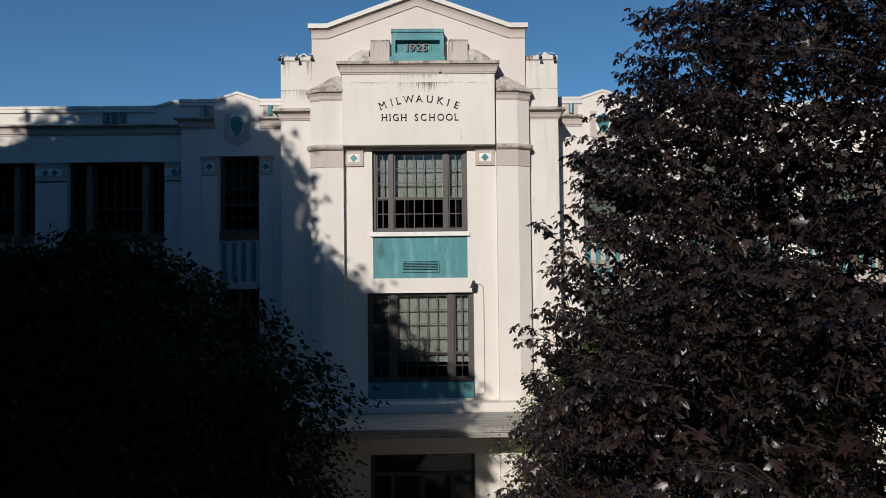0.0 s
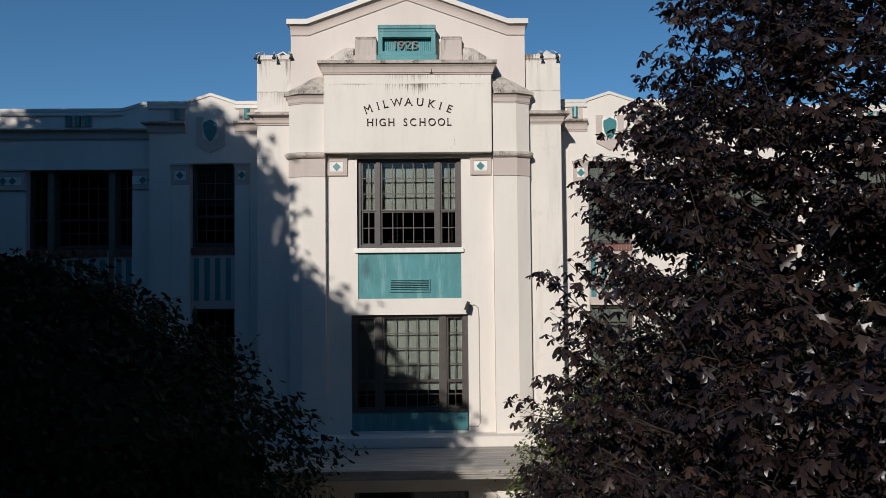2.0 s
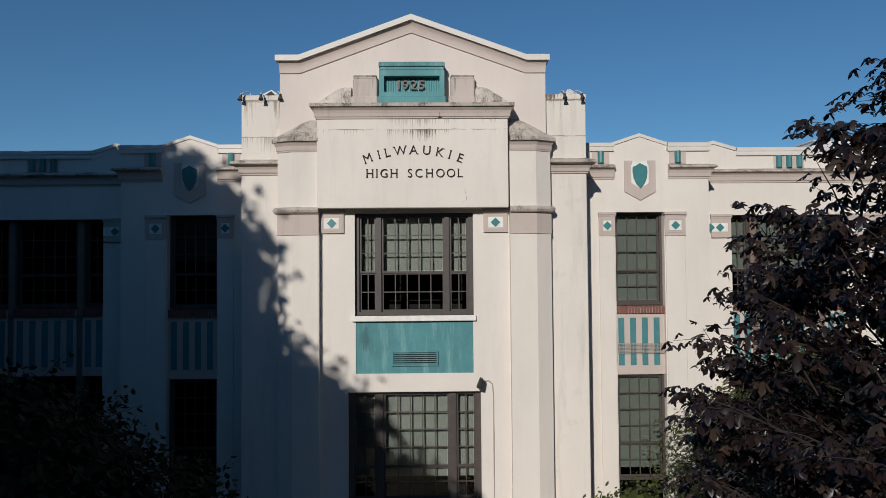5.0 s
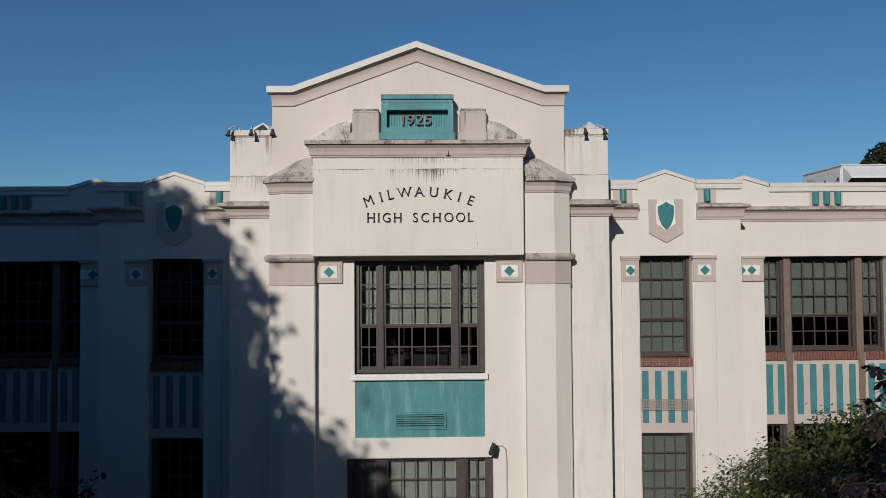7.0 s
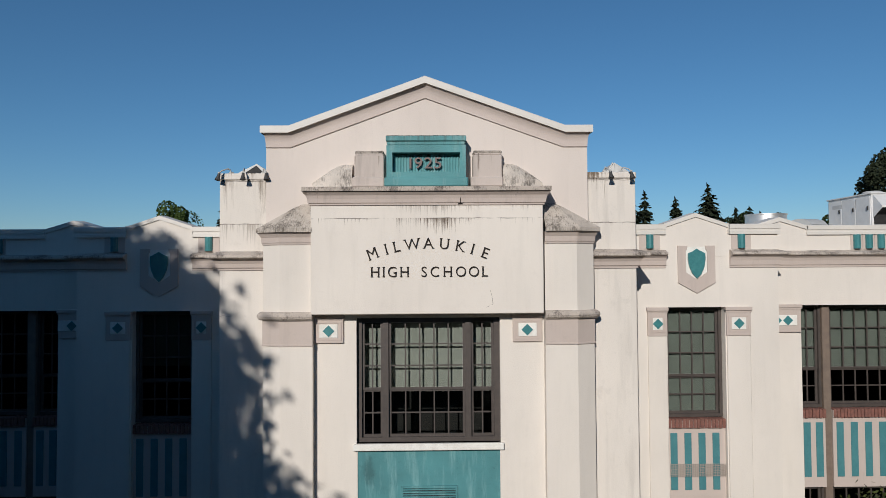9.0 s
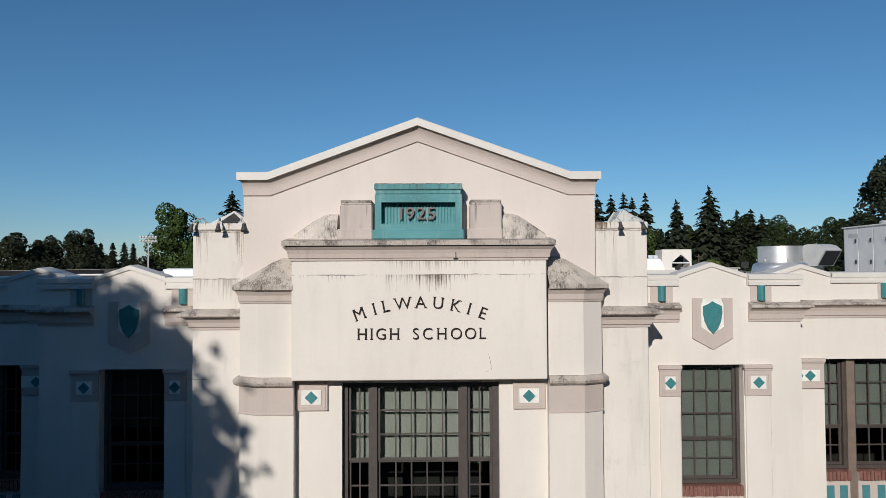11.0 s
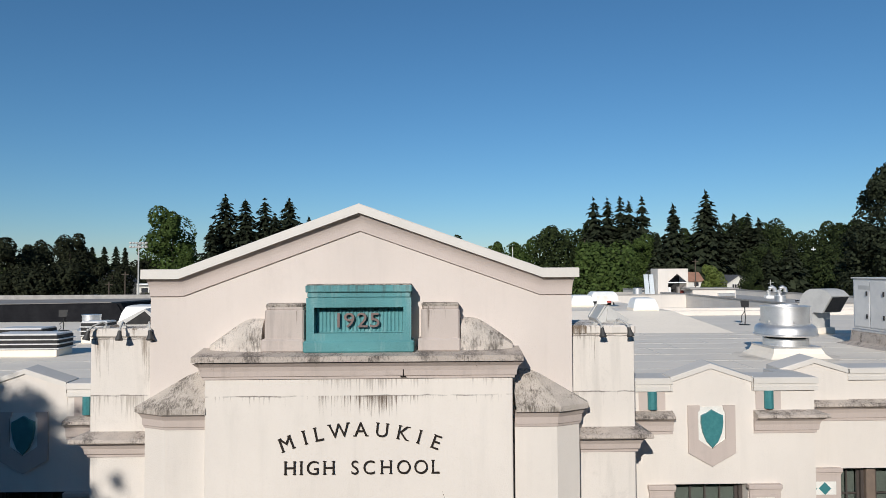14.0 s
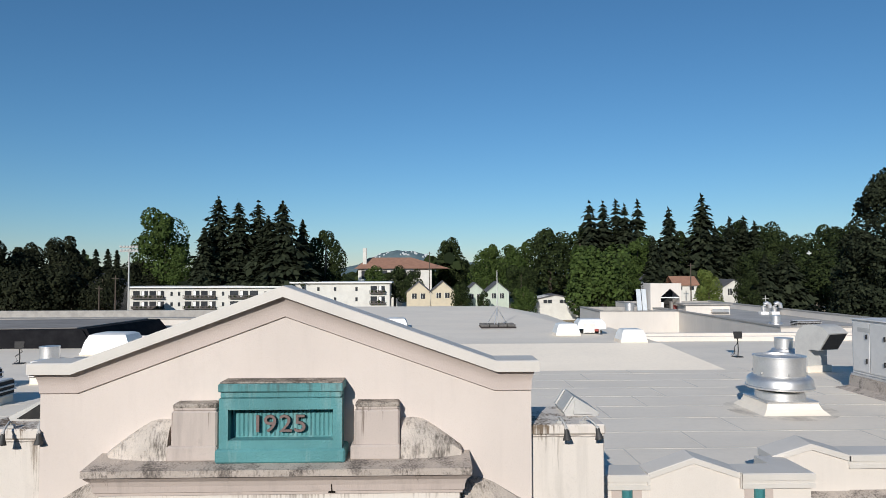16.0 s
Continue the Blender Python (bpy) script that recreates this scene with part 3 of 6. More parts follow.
# turrets with chamfered outer corners
for s in (0, 1):
    tl = [(-2.69, 19.2), (-2.69, TUR), (-3.27, TUR), (-3.61, TUR + 0.17), (-3.61, 19.2)]
    path = [(mir(x), y) for x, y in tl] if s else tl[::-1]
    inner = 1 if s else -1
    if s:
        path = path[1:]
    else:
        path = path[:-1]
    full = path + ([(mir(-2.69), 19.2)] if s else [(-2.69, 19.2)])
    tur = link("wall_turret_right" if s else "wall_turret_left", loft([[(x, y, 0.0) for x, y in full], [(x, y, 12.58) for x, y in full]], closed=True), M_WALL)
    tagged(tur, "cream stucco corner turret with chamfered edge", "wall", kind="structure")
    band = [(0.0, 10.72), (0.02, 10.72), (0.02, 10.745), (0.012, 10.75), (0.012, 11.18), (0.0, 11.18)]
    lip = [(0.0, 11.18), (0.05, 11.18), (0.085, 11.21), (0.10, 11.25), (0.09, 11.29), (0.05, 11.325), (0.0, 11.33)]
    part("band", sweep(path, band), M_TAUPE, tur, "taupe painted band")
    part("band_ledge", sweep(path, lip), M_LEDGE, tur, "stained stone ledge")
    neck = [(0.0, 12.53), (0.015, 12.53), (0.02, 12.56), (0.03, 12.57), (0.035, 12.66), (0.07, 12.72), (0.10, 12.75), (0.0, 12.75)]
    part("neck_moulding", sweep(path, neck), M_TAUPE, tur)
    # cap: lip and stone roof leaning on the gable wall
    pts = [Vector(p) for p in path]
    rim = []
    for i, p in enumerate(pts):
        n = Vector((0, 0))
        for a, b in ((i - 1, i), (i, i + 1)):
            if 0 <= a and b < len(pts):
                d = (pts[b] - pts[a]).normalized()
                n += Vector((d.y, -d.x))
        n.normalize()
        k = 0.135 / max(0.7, abs(n.dot(Vector((((pts[min(i + 1, len(pts) - 1)] - pts[max(i - 1, 0)]).normalized()).y, -((pts[min(i + 1, len(pts) - 1)] - pts[max(i - 1, 0)]).normalized()).x)))))
        rim.append((p.x + n.x * k, min(p.y + n.y * k, GAB + 0.05)))
    apex = -2.86 if not s else mir(-2.86)
    edge = -2.69 if not s else mir(-2.69)
    tops = [(edge if abs(x - edge) < 0.2 else apex, GAB + 0.05, 13.34) for x, y in rim]
    mids = [((x * 0.5 + tx * 0.5), y * 0.5 + ty * 0.5, 12.82 * 0.5 + tz * 0.5) for (x, y), (tx, ty, tz) in zip(rim, tops)]
    bm = loft([[(x, y, 12.75) for x, y in rim], [(x, y, 12.82) for x, y in rim], mids, tops], closed=False)
    tagged(part("turret_cap", bm, M_WEATHER, tur, "grey weathered stone cap with dark streaks"))

# flanking piers with their cornices
for s in (0, 1):
    x0, x1 = (-4.46, -3.55) if not s else (mir(-3.55), mir(-4.46))
    w = tagged(link("wall_pier_right" if s else "wall_pier_left", box(x0, x1, PIER, 20.1, 0.0, 13.74, 0.01), M_PIER), "cream stucco pier streaked by rain", "wall", kind="structure")
    part("pier_coping", box(x0 - 0.02, x1 + (0.0 if not s else 0.02), PIER - 0.02, 20.1, 13.745, 13.87, 0.02), M_PIER, w)
    xo, xi = (x0, x1) if not s else (x1, x0)
    path = [(x0, 20.0), (x0, PIER), (x1, PIER)] if not s else [(x0, PIER), (x1, PIER), (x1, 20.0)]
    prof = [(0.0, 12.08), (0.025, 12.08), (0.025, 12.11), (0.05, 12.13), (0.06, 12.20), (0.10, 12.27), (0.16, 12.30), (0.0, 12.30)]
    part("pier_cornice", sweep(path, prof), M_TAUPE, w, "taupe moulded cornice")
    part("pier_ledge", sweep(path, [(0.0, 12.30), (0.195, 12.30), (0.205, 12.315), (0.195, 12.36), (0.0, 12.43)]), M_LEDGE, w, "stained stone ledge")

# gable wall and its coping
RIDGE, G_END = AXIS - 0.055, 2.32
GB = [(-3.58, 14.345), (-3.14, 14.345), (RIDGE, 15.245), (G_END - 0.44, 14.345), (G_END, 14.345)]
gable = tagged(link("wall_gable", prism([(-3.58, 11.25)] + [(x, z + 0.15) for x, z in GB] + [(G_END, 11.25)], GAB, 19.19), M_GABLEWALL), "cream stucco gable wall", "wall", kind="structure")


def gline(dx, dz, y):
    return [(-3.58 - dx, y, 14.36 + dz), (-3.13 - dx * 0.2, y, 14.36 + dz), (RIDGE, y, 15.265 + dz), (G_END - 0.45 + dx * 0.2, y, 14.36 + dz), (G_END + dx, y, 14.36 + dz)]


smooth(part("gable_moulding", loft([gline(0.0, -0.045, GAB - 0.012), gline(0.0, -0.035, GAB - 0.03), gline(0.002, 0.05, GAB - 0.040), gline(0.005, 0.10, GAB - 0.056), gline(0.012, 0.15, GAB - 0.082), gline(0.022, 0.19, GAB - 0.118), gline(0.035, 0.214, GAB - 0.138), gline(0.03, 0.214, GAB)]), M_GABLE, gable, "light taupe cove moulding under the gable coping"), 50)
bm = loft([gline(0.06, 0.215, GAB), gline(0.06, 0.215, GAB - 0.16), gline(0.07, 0.205, GAB - 0.165), gline(0.075, 0.205, GAB - 0.18), gline(0.075, 0.325, GAB - 0.178), gline(0.065, 0.338, GAB - 0.165), gline(0.06, 0.335, 19.20), gline(0.06, 0.215, 19.20), gline(0.06, 0.215, GAB)])
part("gable_coping", bm, M_COPING, gable, "pale painted metal coping of the gable")
for s in (0, 1):
    x = -3.65 if not s else G_END + 0.07
    part("coping_end", box(min(x, x + (0.004 if not s else -0.004)), max(x, x + (0.004 if not s else -0.004)), GAB - 0.178, 19.20, 14.57, 14.695), M_COPING, gable)


def crack(points, y, parent, r=0.0028):
    """A hairline crack that runs over a wall's face."""
    n = len(points)
    part("crack", tube([(x, y + 0.001, z) for x, z in points], [r * (0.35 + 0.65 * math.sin(math.pi * (k + 0.5) / n)) for k in range(n)], n=5), M_BLACK, parent, "dark hairline crack")


crack([(0.47, 11.709), (0.495, 11.631), (0.512, 11.545), (0.52, 11.451), (0.46, 11.417), (0.399, 11.4)], SIGN, wall_front)
crack([(-4.499, 11.25), (-4.427, 11.245), (-4.374, 11.253), (-4.312, 11.24), (-4.258, 11.248), (-4.196, 11.243)], PIER, wall_front)

# ---- windows ----
def pane_mesh(w, h, cache={}):
    k = (round(w, 3), round(h, 3))
    if k not in cache:
        bm = box(-w / 2, w / 2, -0.003, 0.003, -h / 2, h / 2)
        me = bpy.data.meshes.new("pane")
        bm.to_mesh(me)
        bm.free()
        me.materials.append(M_GLASS)
        cache[k] = me
    return cache[k]


WINDOWS = [0]


def window(x0, x1, z0, z1, y, sections, rows, rail, label, panes=True, frame=0.06, mull=M_FRAME, blind=None, cloth=M_SHADE, back=0.115):
    """A window in an opening: sections (x0, x1, columns); rows above and below the meeting rail; rail: its height."""
    WINDOWS[0] += 1
    w = tagged(link(f"window_{WINDOWS[0]}", wall_sheet(x0, x1, z0, z1, y - 0.03, y + 0.10, holes=[(a, b, z0 + frame * 1.3, z1 - frame) for a, b, _ in sections]), mull), label, "window", kind="structure")
    for a, b, cols in sections:
        lo, hi = z0 + frame * 1.3, z1 - frame
        for part_lo, part_hi, n, yy in ((lo, rail, rows[1], y + 0.045), (rail, hi, rows[0], y + 0.02)):
            if not n:
                continue
            st = 0.045
            sash = part("sash", wall_sheet(a, b, part_lo, part_hi, yy, yy + 0.04, holes=[(a + st, b - st, part_lo + st, part_hi - st * 0.7)]), M_FRAME, w)
            ga, gb, gl, gh = a + st, b - st, part_lo + st, part_hi - st * 0.7
            pw, ph = (gb - ga) / cols, (gh - gl) / n
            for i in range(1, cols):
                part("muntin", box(ga + i * pw - 0.012, ga + i * pw + 0.012, yy + 0.004, yy + 0.034, gl, gh), M_FRAME, sash)
            for j in range(1, n):
                part("muntin", box(ga, gb, yy + 0.006, yy + 0.032, gl + j * ph - 0.012, gl + j * ph + 0.012), M_FRAME, sash)
            for i in range(cols):
                for j in range(n):
                    p = new("pane", pane_mesh(pw - 0.012, ph - 0.012))
                    p.location = (ga + (i + 0.5) * pw, yy + 0.02, gl + (j + 0.5) * ph)
                    p.rotation_euler = (random.uniform(-0.006, 0.006), 0, random.uniform(-0.006, 0.006))
                    p.visible_shadow = False
                    p.parent = sash
        if blind:
            bz = blind
            bl = part("blind", box(a + 0.02, b - 0.02, y + back, y + back + 0.01, bz, z1 - 0.03), cloth, w, "grey-green lowered blind")
            part("hem_bar", box(a + 0.02, b - 0.02, y + back - 0.008, y + back + 0.014, bz - 0.03, bz), cloth, bl)
    return w


window(-1.93, 0.67, 8.95, 11.20, 18.90, [(-1.845, -1.465, 2), (-1.36, 0.04, 5), (0.145, 0.565, 2)], (3, 2), 9.88, "brown-framed sash window over the entrance with half-lowered blinds", blind=9.90, cloth=M_BLIND, back=0.24)
window(-2.09, 0.81, 4.86, 7.29, 18.92, [(-1.99, -1.48, 2), (-1.33, 0.12, 5), (0.27, 0.70, 2)], (4, 2), 5.62, "brown-framed sash window above the porch roof", blind=5.4, cloth=M_BLIND, back=0.2)

# ---- wings ----
B1, WG = 19.97, 20.80


def fluted_block(x0, x1, z0, z1, y, parent):
    blk = part("frieze_block", box(x0, x1, y - 0.012, y + 0.1, z0, z1), M_TAUPE, parent, "taupe frieze block")
    c = (x0 + x1) / 2 + 0.0
    part("frieze_tile", tube([(c, y - 0.02, z0 + 0.02), (c, y - 0.02, z1)], 0.075, n=10), M_TEALDARK, blk, "rounded teal glazed tile")
    return blk


def spandrel(x0, x1, z0, z1, y, stripes, parent, grille=False):
    sp = part("spandrel", box(x0, x1, y + 0.10, y + 0.25, z0, z1), M_TAUPE, parent, "taupe spandrel with teal stripes")
    n = len(stripes)
    for a, b in stripes:
        part("stripe", box(a, b, y + 0.085, y + 0.13, z0 + 0.22, z1 - 0.10, 0.004), M_STRIPE, sp, "teal painted stripe")
    if grille:
        bm = bmesh.new()
        for k in range(34):
            x = x0 + 0.03 + k * (x1 - x0 - 0.06) / 33
            box(x - 0.004, x + 0.004, y + 0.04, y + 0.048, 7.92, 8.16, 0, bm)
        for k in range(8):
            z = 7.925 + k * 0.033
            box(x0 + 0.03, x1 - 0.03, y + 0.048, y + 0.056, z, z + 0.007, 0, bm)
        for x in (x0 + 0.05, x1 - 0.07):
            box(x, x + 0.02, y + 0.05, y + 0.11, 8.02, 8.04, 0, bm)
        part("wire_grille", bm, M_WIRE, sp, "tan wire grille over the stripes")
    return sp


def brick_sill(x0, x1, z0, z1, y, parent):
    n = max(3, int((x1 - x0) / 0.072))
    w = (x1 - x0) / n
    me = None
    for k in range(n):
        if me is None:
            bm = box(-w / 2 + 0.006, w / 2 - 0.006, -0.06, 0.16, 0, z1 - z0 - 0.02, 0.006)
            me = bpy.data.meshes.new("brick")
            bm.to_mesh(me)
            bm.free()
            me.materials.append(M_BRICK)
        b = new("brick", me)
        b.location = (x0 + (k + 0.5) * w, y + 0.06 + random.uniform(-0.006, 0.006), z0 + random.uniform(0, 0.008))
        b.parent = parent
    part("brick_bed", box(x0, x1, y + 0.03, y + 0.3, z0, z1 - 0.04), M_TAUPE, parent)


PARA = [(0.0, 12.08), (0.02, 12.08), (0.02, 12.12), (0.045, 12.13), (0.055, 12.22), (0.075, 12.28), (0.12, 12.32), (0.15, 12.335), (0.0, 12.335)]
LEDGE = [(0.0, 12.335), (0.165, 12.335), (0.175, 12.348), (0.165, 12.385), (0.0, 12.44)]


def coping_run(path, z, parent, thick=0.40):
    """Two-step metal coping along a parapet."""
    prof = [(-thick, z), (0.045, z), (0.045, z + 0.06), (0.035, z + 0.065), (0.035, z + 0.105), (0.05, z + 0.11), (0.05, z + 0.19), (0.03, z + 0.205), (-thick, z + 0.22)]
    part("coping", sweep(path, prof), M_COPING, parent, "pale painted metal coping")


for s in (0, 1):
    # first bay, nearer than the wing
    F = (lambda x: x) if s else (lambda x: mir(x) + 0.055)
    def span(a, b):
        return tuple(sorted((F(a), F(b))))
    x0, x1 = span(3.20, 6.40)
    wx0, wx1 = span(4.14, 5.31)
    w = tagged(link("wall_bay_right" if s else "wall_bay_left", wall_sheet(x0, x1, 0.0, 12.75, B1, 20.4,
        holes=((wx0, wx1, 7.42, 11.29), (wx0, wx1, 3.6, 7.42))), M_WALL), "cream stucco bay beside the entrance front", "wall", kind="structure")
    a, b = span(3.74, 4.13)
    capital(a, b, 10.72, 11.29, B1, w, [(a + b) / 2])
    a, b = span(5.32, 5.81)
    capital(a, b, 10.72, 11.29, B1, w, [(a + b) / 2])
    for a, b in ((3.745, 4.12), (5.335, 5.80)):
        a, b = span(a, b)
        part("pilaster", box(a, b, B1 - 0.035, B1 + 0.02, 0.0, 10.72, 0.008), M_WALL, w)
    # shield and its frame on a proud gabled panel
    gx0, gx1 = span(4.13, 5.43)
    cx = (gx0 + gx1) / 2 - (0.035 if s else 0.0)
    gab = part("parapet_gable", prism([(gx0, 12.3), (gx1, 12.3), (gx1, 12.89), (cx, 13.105), (gx0, 12.89)], B1 - 0.004, B1 + 0.3), M_WALL, w)
    for sgn in (-1, 1):
        xa = cx + sgn * (gx1 - gx0) / 2
        prof = ((B1 - 0.03, 0), (B1 - 0.03, 0.07), (B1 - 0.02, 0.08), (B1 + 0.34, 0.10), (B1 + 0.34, 0))
        lines = [[(xx, yy, zz + dz) for yy, dz in prof] for xx, zz in ((xa, 12.885), (cx, 13.10))]
        part("gable_coping", loft(lines, closed=True), M_COPING, w, "pale painted metal coping")
        part("coping_stop", box(xa - 0.004, xa + 0.004, B1 - 0.053, B1 + 0.345, 12.76, 12.975), M_COPING, w)
    fr = [(-0.375, 12.52), (-0.18, 12.52), (-0.19, 12.45), (-0.215, 12.42), (-0.215, 11.99), (0, 11.84), (0.215, 11.99), (0.215, 12.42), (0.19, 12.45), (0.18, 12.52), (0.375, 12.52), (0.375, 11.78), (0, 11.57), (-0.375, 11.78)]
    part("shield_frame", prism([(cx + px, pz) for px, pz in fr], B1 - 0.035, B1 + 0.02), M_TAUPE, w, "taupe moulded shield frame")
    part("shield_field", prism([(cx - 0.214, 12.50), (cx - 0.214, 11.99), (cx, 11.845), (cx + 0.214, 11.99), (cx + 0.214, 12.50)], B1 - 0.012, B1 + 0.02), M_WHITE, w, "white field behind the shield")
    sh = [(0, 12.46), (0.07, 12.41), (0.17, 12.37), (0.175, 12.25), (0.15, 12.10), (0.09, 11.96), (0, 11.865), (-0.09, 11.96), (-0.15, 12.10), (-0.175, 12.25), (-0.17, 12.37), (-0.07, 12.41)]
    shb = prism([(cx + px, pz) for px, pz in sh], B1 - 0.06, B1)
    bmesh.ops.bevel(shb, geom=[e for e in shb.edges if all(v.co.y < B1 - 0.03 for v in e.verts)], offset=0.007, segments=1, affect="EDGES")
    part("shield", shb, M_TEALDARK, w, "teal glazed shield")
    # cornice pieces, frieze blocks, coping
    xi, xo = F(3.24), F(6.40)
    pa = [(F(3.24), B1), (F(4.13), B1)]
    pb = [(F(5.42), B1), (F(6.40), B1), (F(6.40), 20.8)]
    for p in (pa, pb):
        p = p if s else p[::-1]
        part("bay_cornice", sweep(p, PARA), M_TAUPE, w, "taupe moulded cornice")
        part("bay_ledge", sweep(p, LEDGE), M_LEDGE, w, "stained stone ledge")
        coping_run(p, 12.75, w)
    for a, b in ((3.60, 4.02), (5.46, 5.86)):
        a, b = span(a, b)
        fluted_block(a, b, 12.45, 12.75, B1, w)
    brick_sill(wx0, wx1, 8.87, 9.07, B1 + 0.04, w)
    st = [(wx0 + 0.06 + k * 0.283, wx0 + 0.20 + k * 0.283) for k in range(4)]
    spandrel(wx0, wx1, 7.42, 8.87, B1, st, w, grille=bool(s))
    dk = "dark sash window of the shaded bay" if not s else "dark-framed sash window with lowered green-grey blinds"
    window(wx0, wx1, 9.07, 11.29, B1 + 0.22, [(wx0 + 0.06, wx1 - 0.06, 4)], (3, 2), 9.88, dk, blind=9.20 if s else 10.2, frame=0.05)
    window(wx0, wx1, 4.9, 7.42, B1 + 0.22, [(wx0 + 0.06, wx1 - 0.06, 4)], (4, 2), 5.75, dk, blind=5.2 if s else None, frame=0.05)

    # the long wing: bays of three lights between piers
    edge = 7.29 if s else 8.36 - 0.0
    sgn = 1 if s else -1
    bays, holes = [], []
    for k in range(5 if s else 7):
        a = edge + k * 3.86
        lo, hi = (a, a + 2.92) if s else (-a - 2.92, -a)
        bays.append((lo, hi))
        holes += [(lo, hi, 7.40, 11.27), (lo, hi, 3.4, 7.40)]
    far = 28.0 if s else -36.0
    lo, hi = (6.2, far) if s else (far, -7.4)
    w = tagged(link("wall_wing_right" if s else "wall_wing_left", wall_sheet(lo, hi, 0.0, 12.77, WG, 21.25, holes=holes), M_WALL), "long cream stucco classroom wing with tall windows", "wall", kind="structure")
    p = [(6.3, WG), (far, WG)] if s else [(far, WG), (-7.5, WG)]
    part("wing_cornice", sweep(p, PARA), M_TAUPE, w, "taupe moulded cornice")
    part("wing_ledge", sweep(p, LEDGE), M_LEDGE, w, "stained stone ledge")
    gx = 6.86 if s else -8.05
    coping_run([(gx + 0.58, WG), (far, WG)] if s else [(far, WG), (gx - 0.58, WG)], 12.77, w)
    # small gable where the wing meets the bay
    part("wing_gable", prism([(gx - 0.59, 12.3), (gx + 0.59, 12.3), (gx + 0.59, 12.885), (gx, 13.065), (gx - 0.59, 12.885)], WG - 0.02, WG + 0.40), M_WALL, w)
    for q in (-1, 1):
        prof = ((WG - 0.05, 0), (WG - 0.05, 0.08), (WG - 0.04, 0.09), (WG + 0.42, 0.11), (WG + 0.42, 0))
        lines = [[(xx, yy, zz + dz) for yy, dz in prof] for xx, zz in ((gx + q * 0.60, 12.88), (gx, 13.06))]
        part("gable_coping", loft(lines, closed=True), M_COPING, w, "pale painted metal coping")
    for i, (a, b) in enumerate(bays):
        pier_in = (a - 0.52, a - 0.02) if s else (b + 0.02, b + 0.50)
        pier_out = (b + 0.02, b + 0.92) if s else (a - 0.92, a - 0.02)
        c = pier_in[1] - 0.29 if s else pier_in[0] + 0.29
        if i == 0:
            capital(*pier_in, 10.70, 11.29, WG, w, [c, c - 0.24 * sgn] if s else [c, c + 0.24])
        c = (pier_out[0] + pier_out[1]) / 2
        capital(*pier_out, 10.70, 11.29, WG, w, [c - 0.13, c + 0.13])
        # three lights
        m1, m2 = (0.53, 0.69), (2.22, 2.38)
        lights = [(a, a + m1[0]), (a + m1[1], a + m2[0]), (a + m2[1], b)]
        for ma, mb in (m1, m2):
            part("mullion", box(a + ma, a + mb, WG + 0.13, WG + 0.34, 3.4, 11.27, 0.01), M_MULL, w, "tan painted mullion")
        if (s and i < 2) or (not s and i < 3):
            for j, (la, lb) in enumerate(lights):
                cols = 2 if j != 1 else 5
                window(la, lb, 9.07, 11.27, WG + 0.24, [(la + 0.05, lb - 0.05, cols)], (3, 2), 9.88, "dark-framed wing window with blinds" if s else "dark shaded wing window", blind=9.9 if s else None, frame=0.05)
                window(la, lb, 4.9, 7.40, WG + 0.24, [(la + 0.05, lb - 0.05, cols)], (4, 2), 5.75, "dark lower wing window", frame=0.05)
        for la, lb in lights:
            brick_sill(la, lb, 8.87, 9.07, WG + 0.04, w)
            n = 2 if lb - la < 0.8 else 5
            step = (lb - la) / n
            spandrel(la, lb, 7.40, 8.87, WG, [(la + step * (k + 0.5) - 0.075, la + step * (k + 0.5) + 0.075) for k in range(n)], w)
        for q in range(3):
            x = (a + b) / 2 - 0.32 + q * 0.26 - (0.03 if s else 0.10)
            fluted_block(x, x + 0.255, 12.45, 12.77, WG, w)

# back and side walls, floors: they close the building behind its windows
wb = tagged(link("wall_back", box(-36, 28, 43.3, 43.7, 0, 12.75), M_WALL), "cream stucco back parapet wall", "wall", kind="structure")
for x in (-36.0, 27.6):
    tagged(link("wall_side", box(x, x + 0.4, 21.3, 43.3, 0, 12.7), M_WALL), "cream stucco side wall", "wall", kind="structure")
# floors and inner walls carry the rooms' shade as a near-black colour
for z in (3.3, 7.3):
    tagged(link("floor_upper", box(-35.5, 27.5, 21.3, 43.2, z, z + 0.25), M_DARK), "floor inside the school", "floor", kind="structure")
tagged(link("wall_inside", box(-35.5, 27.5, 24.0, 24.15, 0, 12.1), M_DARK), "corridor wall behind the windows, room shade in its colour", "wall", kind="structure")
tagged(link("wall_lobby", box(-3.4, 2.2, 20.6, 20.7, 0, 12.1), M_DARK), "lobby wall behind the entrance windows, room shade in its colour", "wall", kind="structure")
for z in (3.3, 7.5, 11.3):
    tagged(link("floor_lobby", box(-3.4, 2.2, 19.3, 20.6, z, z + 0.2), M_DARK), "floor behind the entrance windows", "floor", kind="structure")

# ---- porch roof and entrance ----
porch = tagged(link("porch_roof", box(-4.6, 3.4, 16.6, 18.74, 3.86, 4.02, 0.02), M_WALL), "flat stucco porch roof over the entrance", "porch roof", kind="structure")
part("porch_cornice", sweep([(-4.6, 18.7), (-4.6, 16.6), (3.4, 16.6), (3.4, 18.7)], [(0, 3.88), (0.03, 3.88), (0.03, 3.93), (0.06, 3.94), (0.07, 3.99), (0.12, 4.02), (0.12, 4.06), (0.16, 4.07), (0.17, 4.12), (0.0, 4.14)]), M_DECK, porch, "weathered porch cornice")
part("porch_deck", box(-4.6, 3.4, 16.62, 18.74, 4.02, 4.13), M_DECK, porch, "weathered grey porch deck")
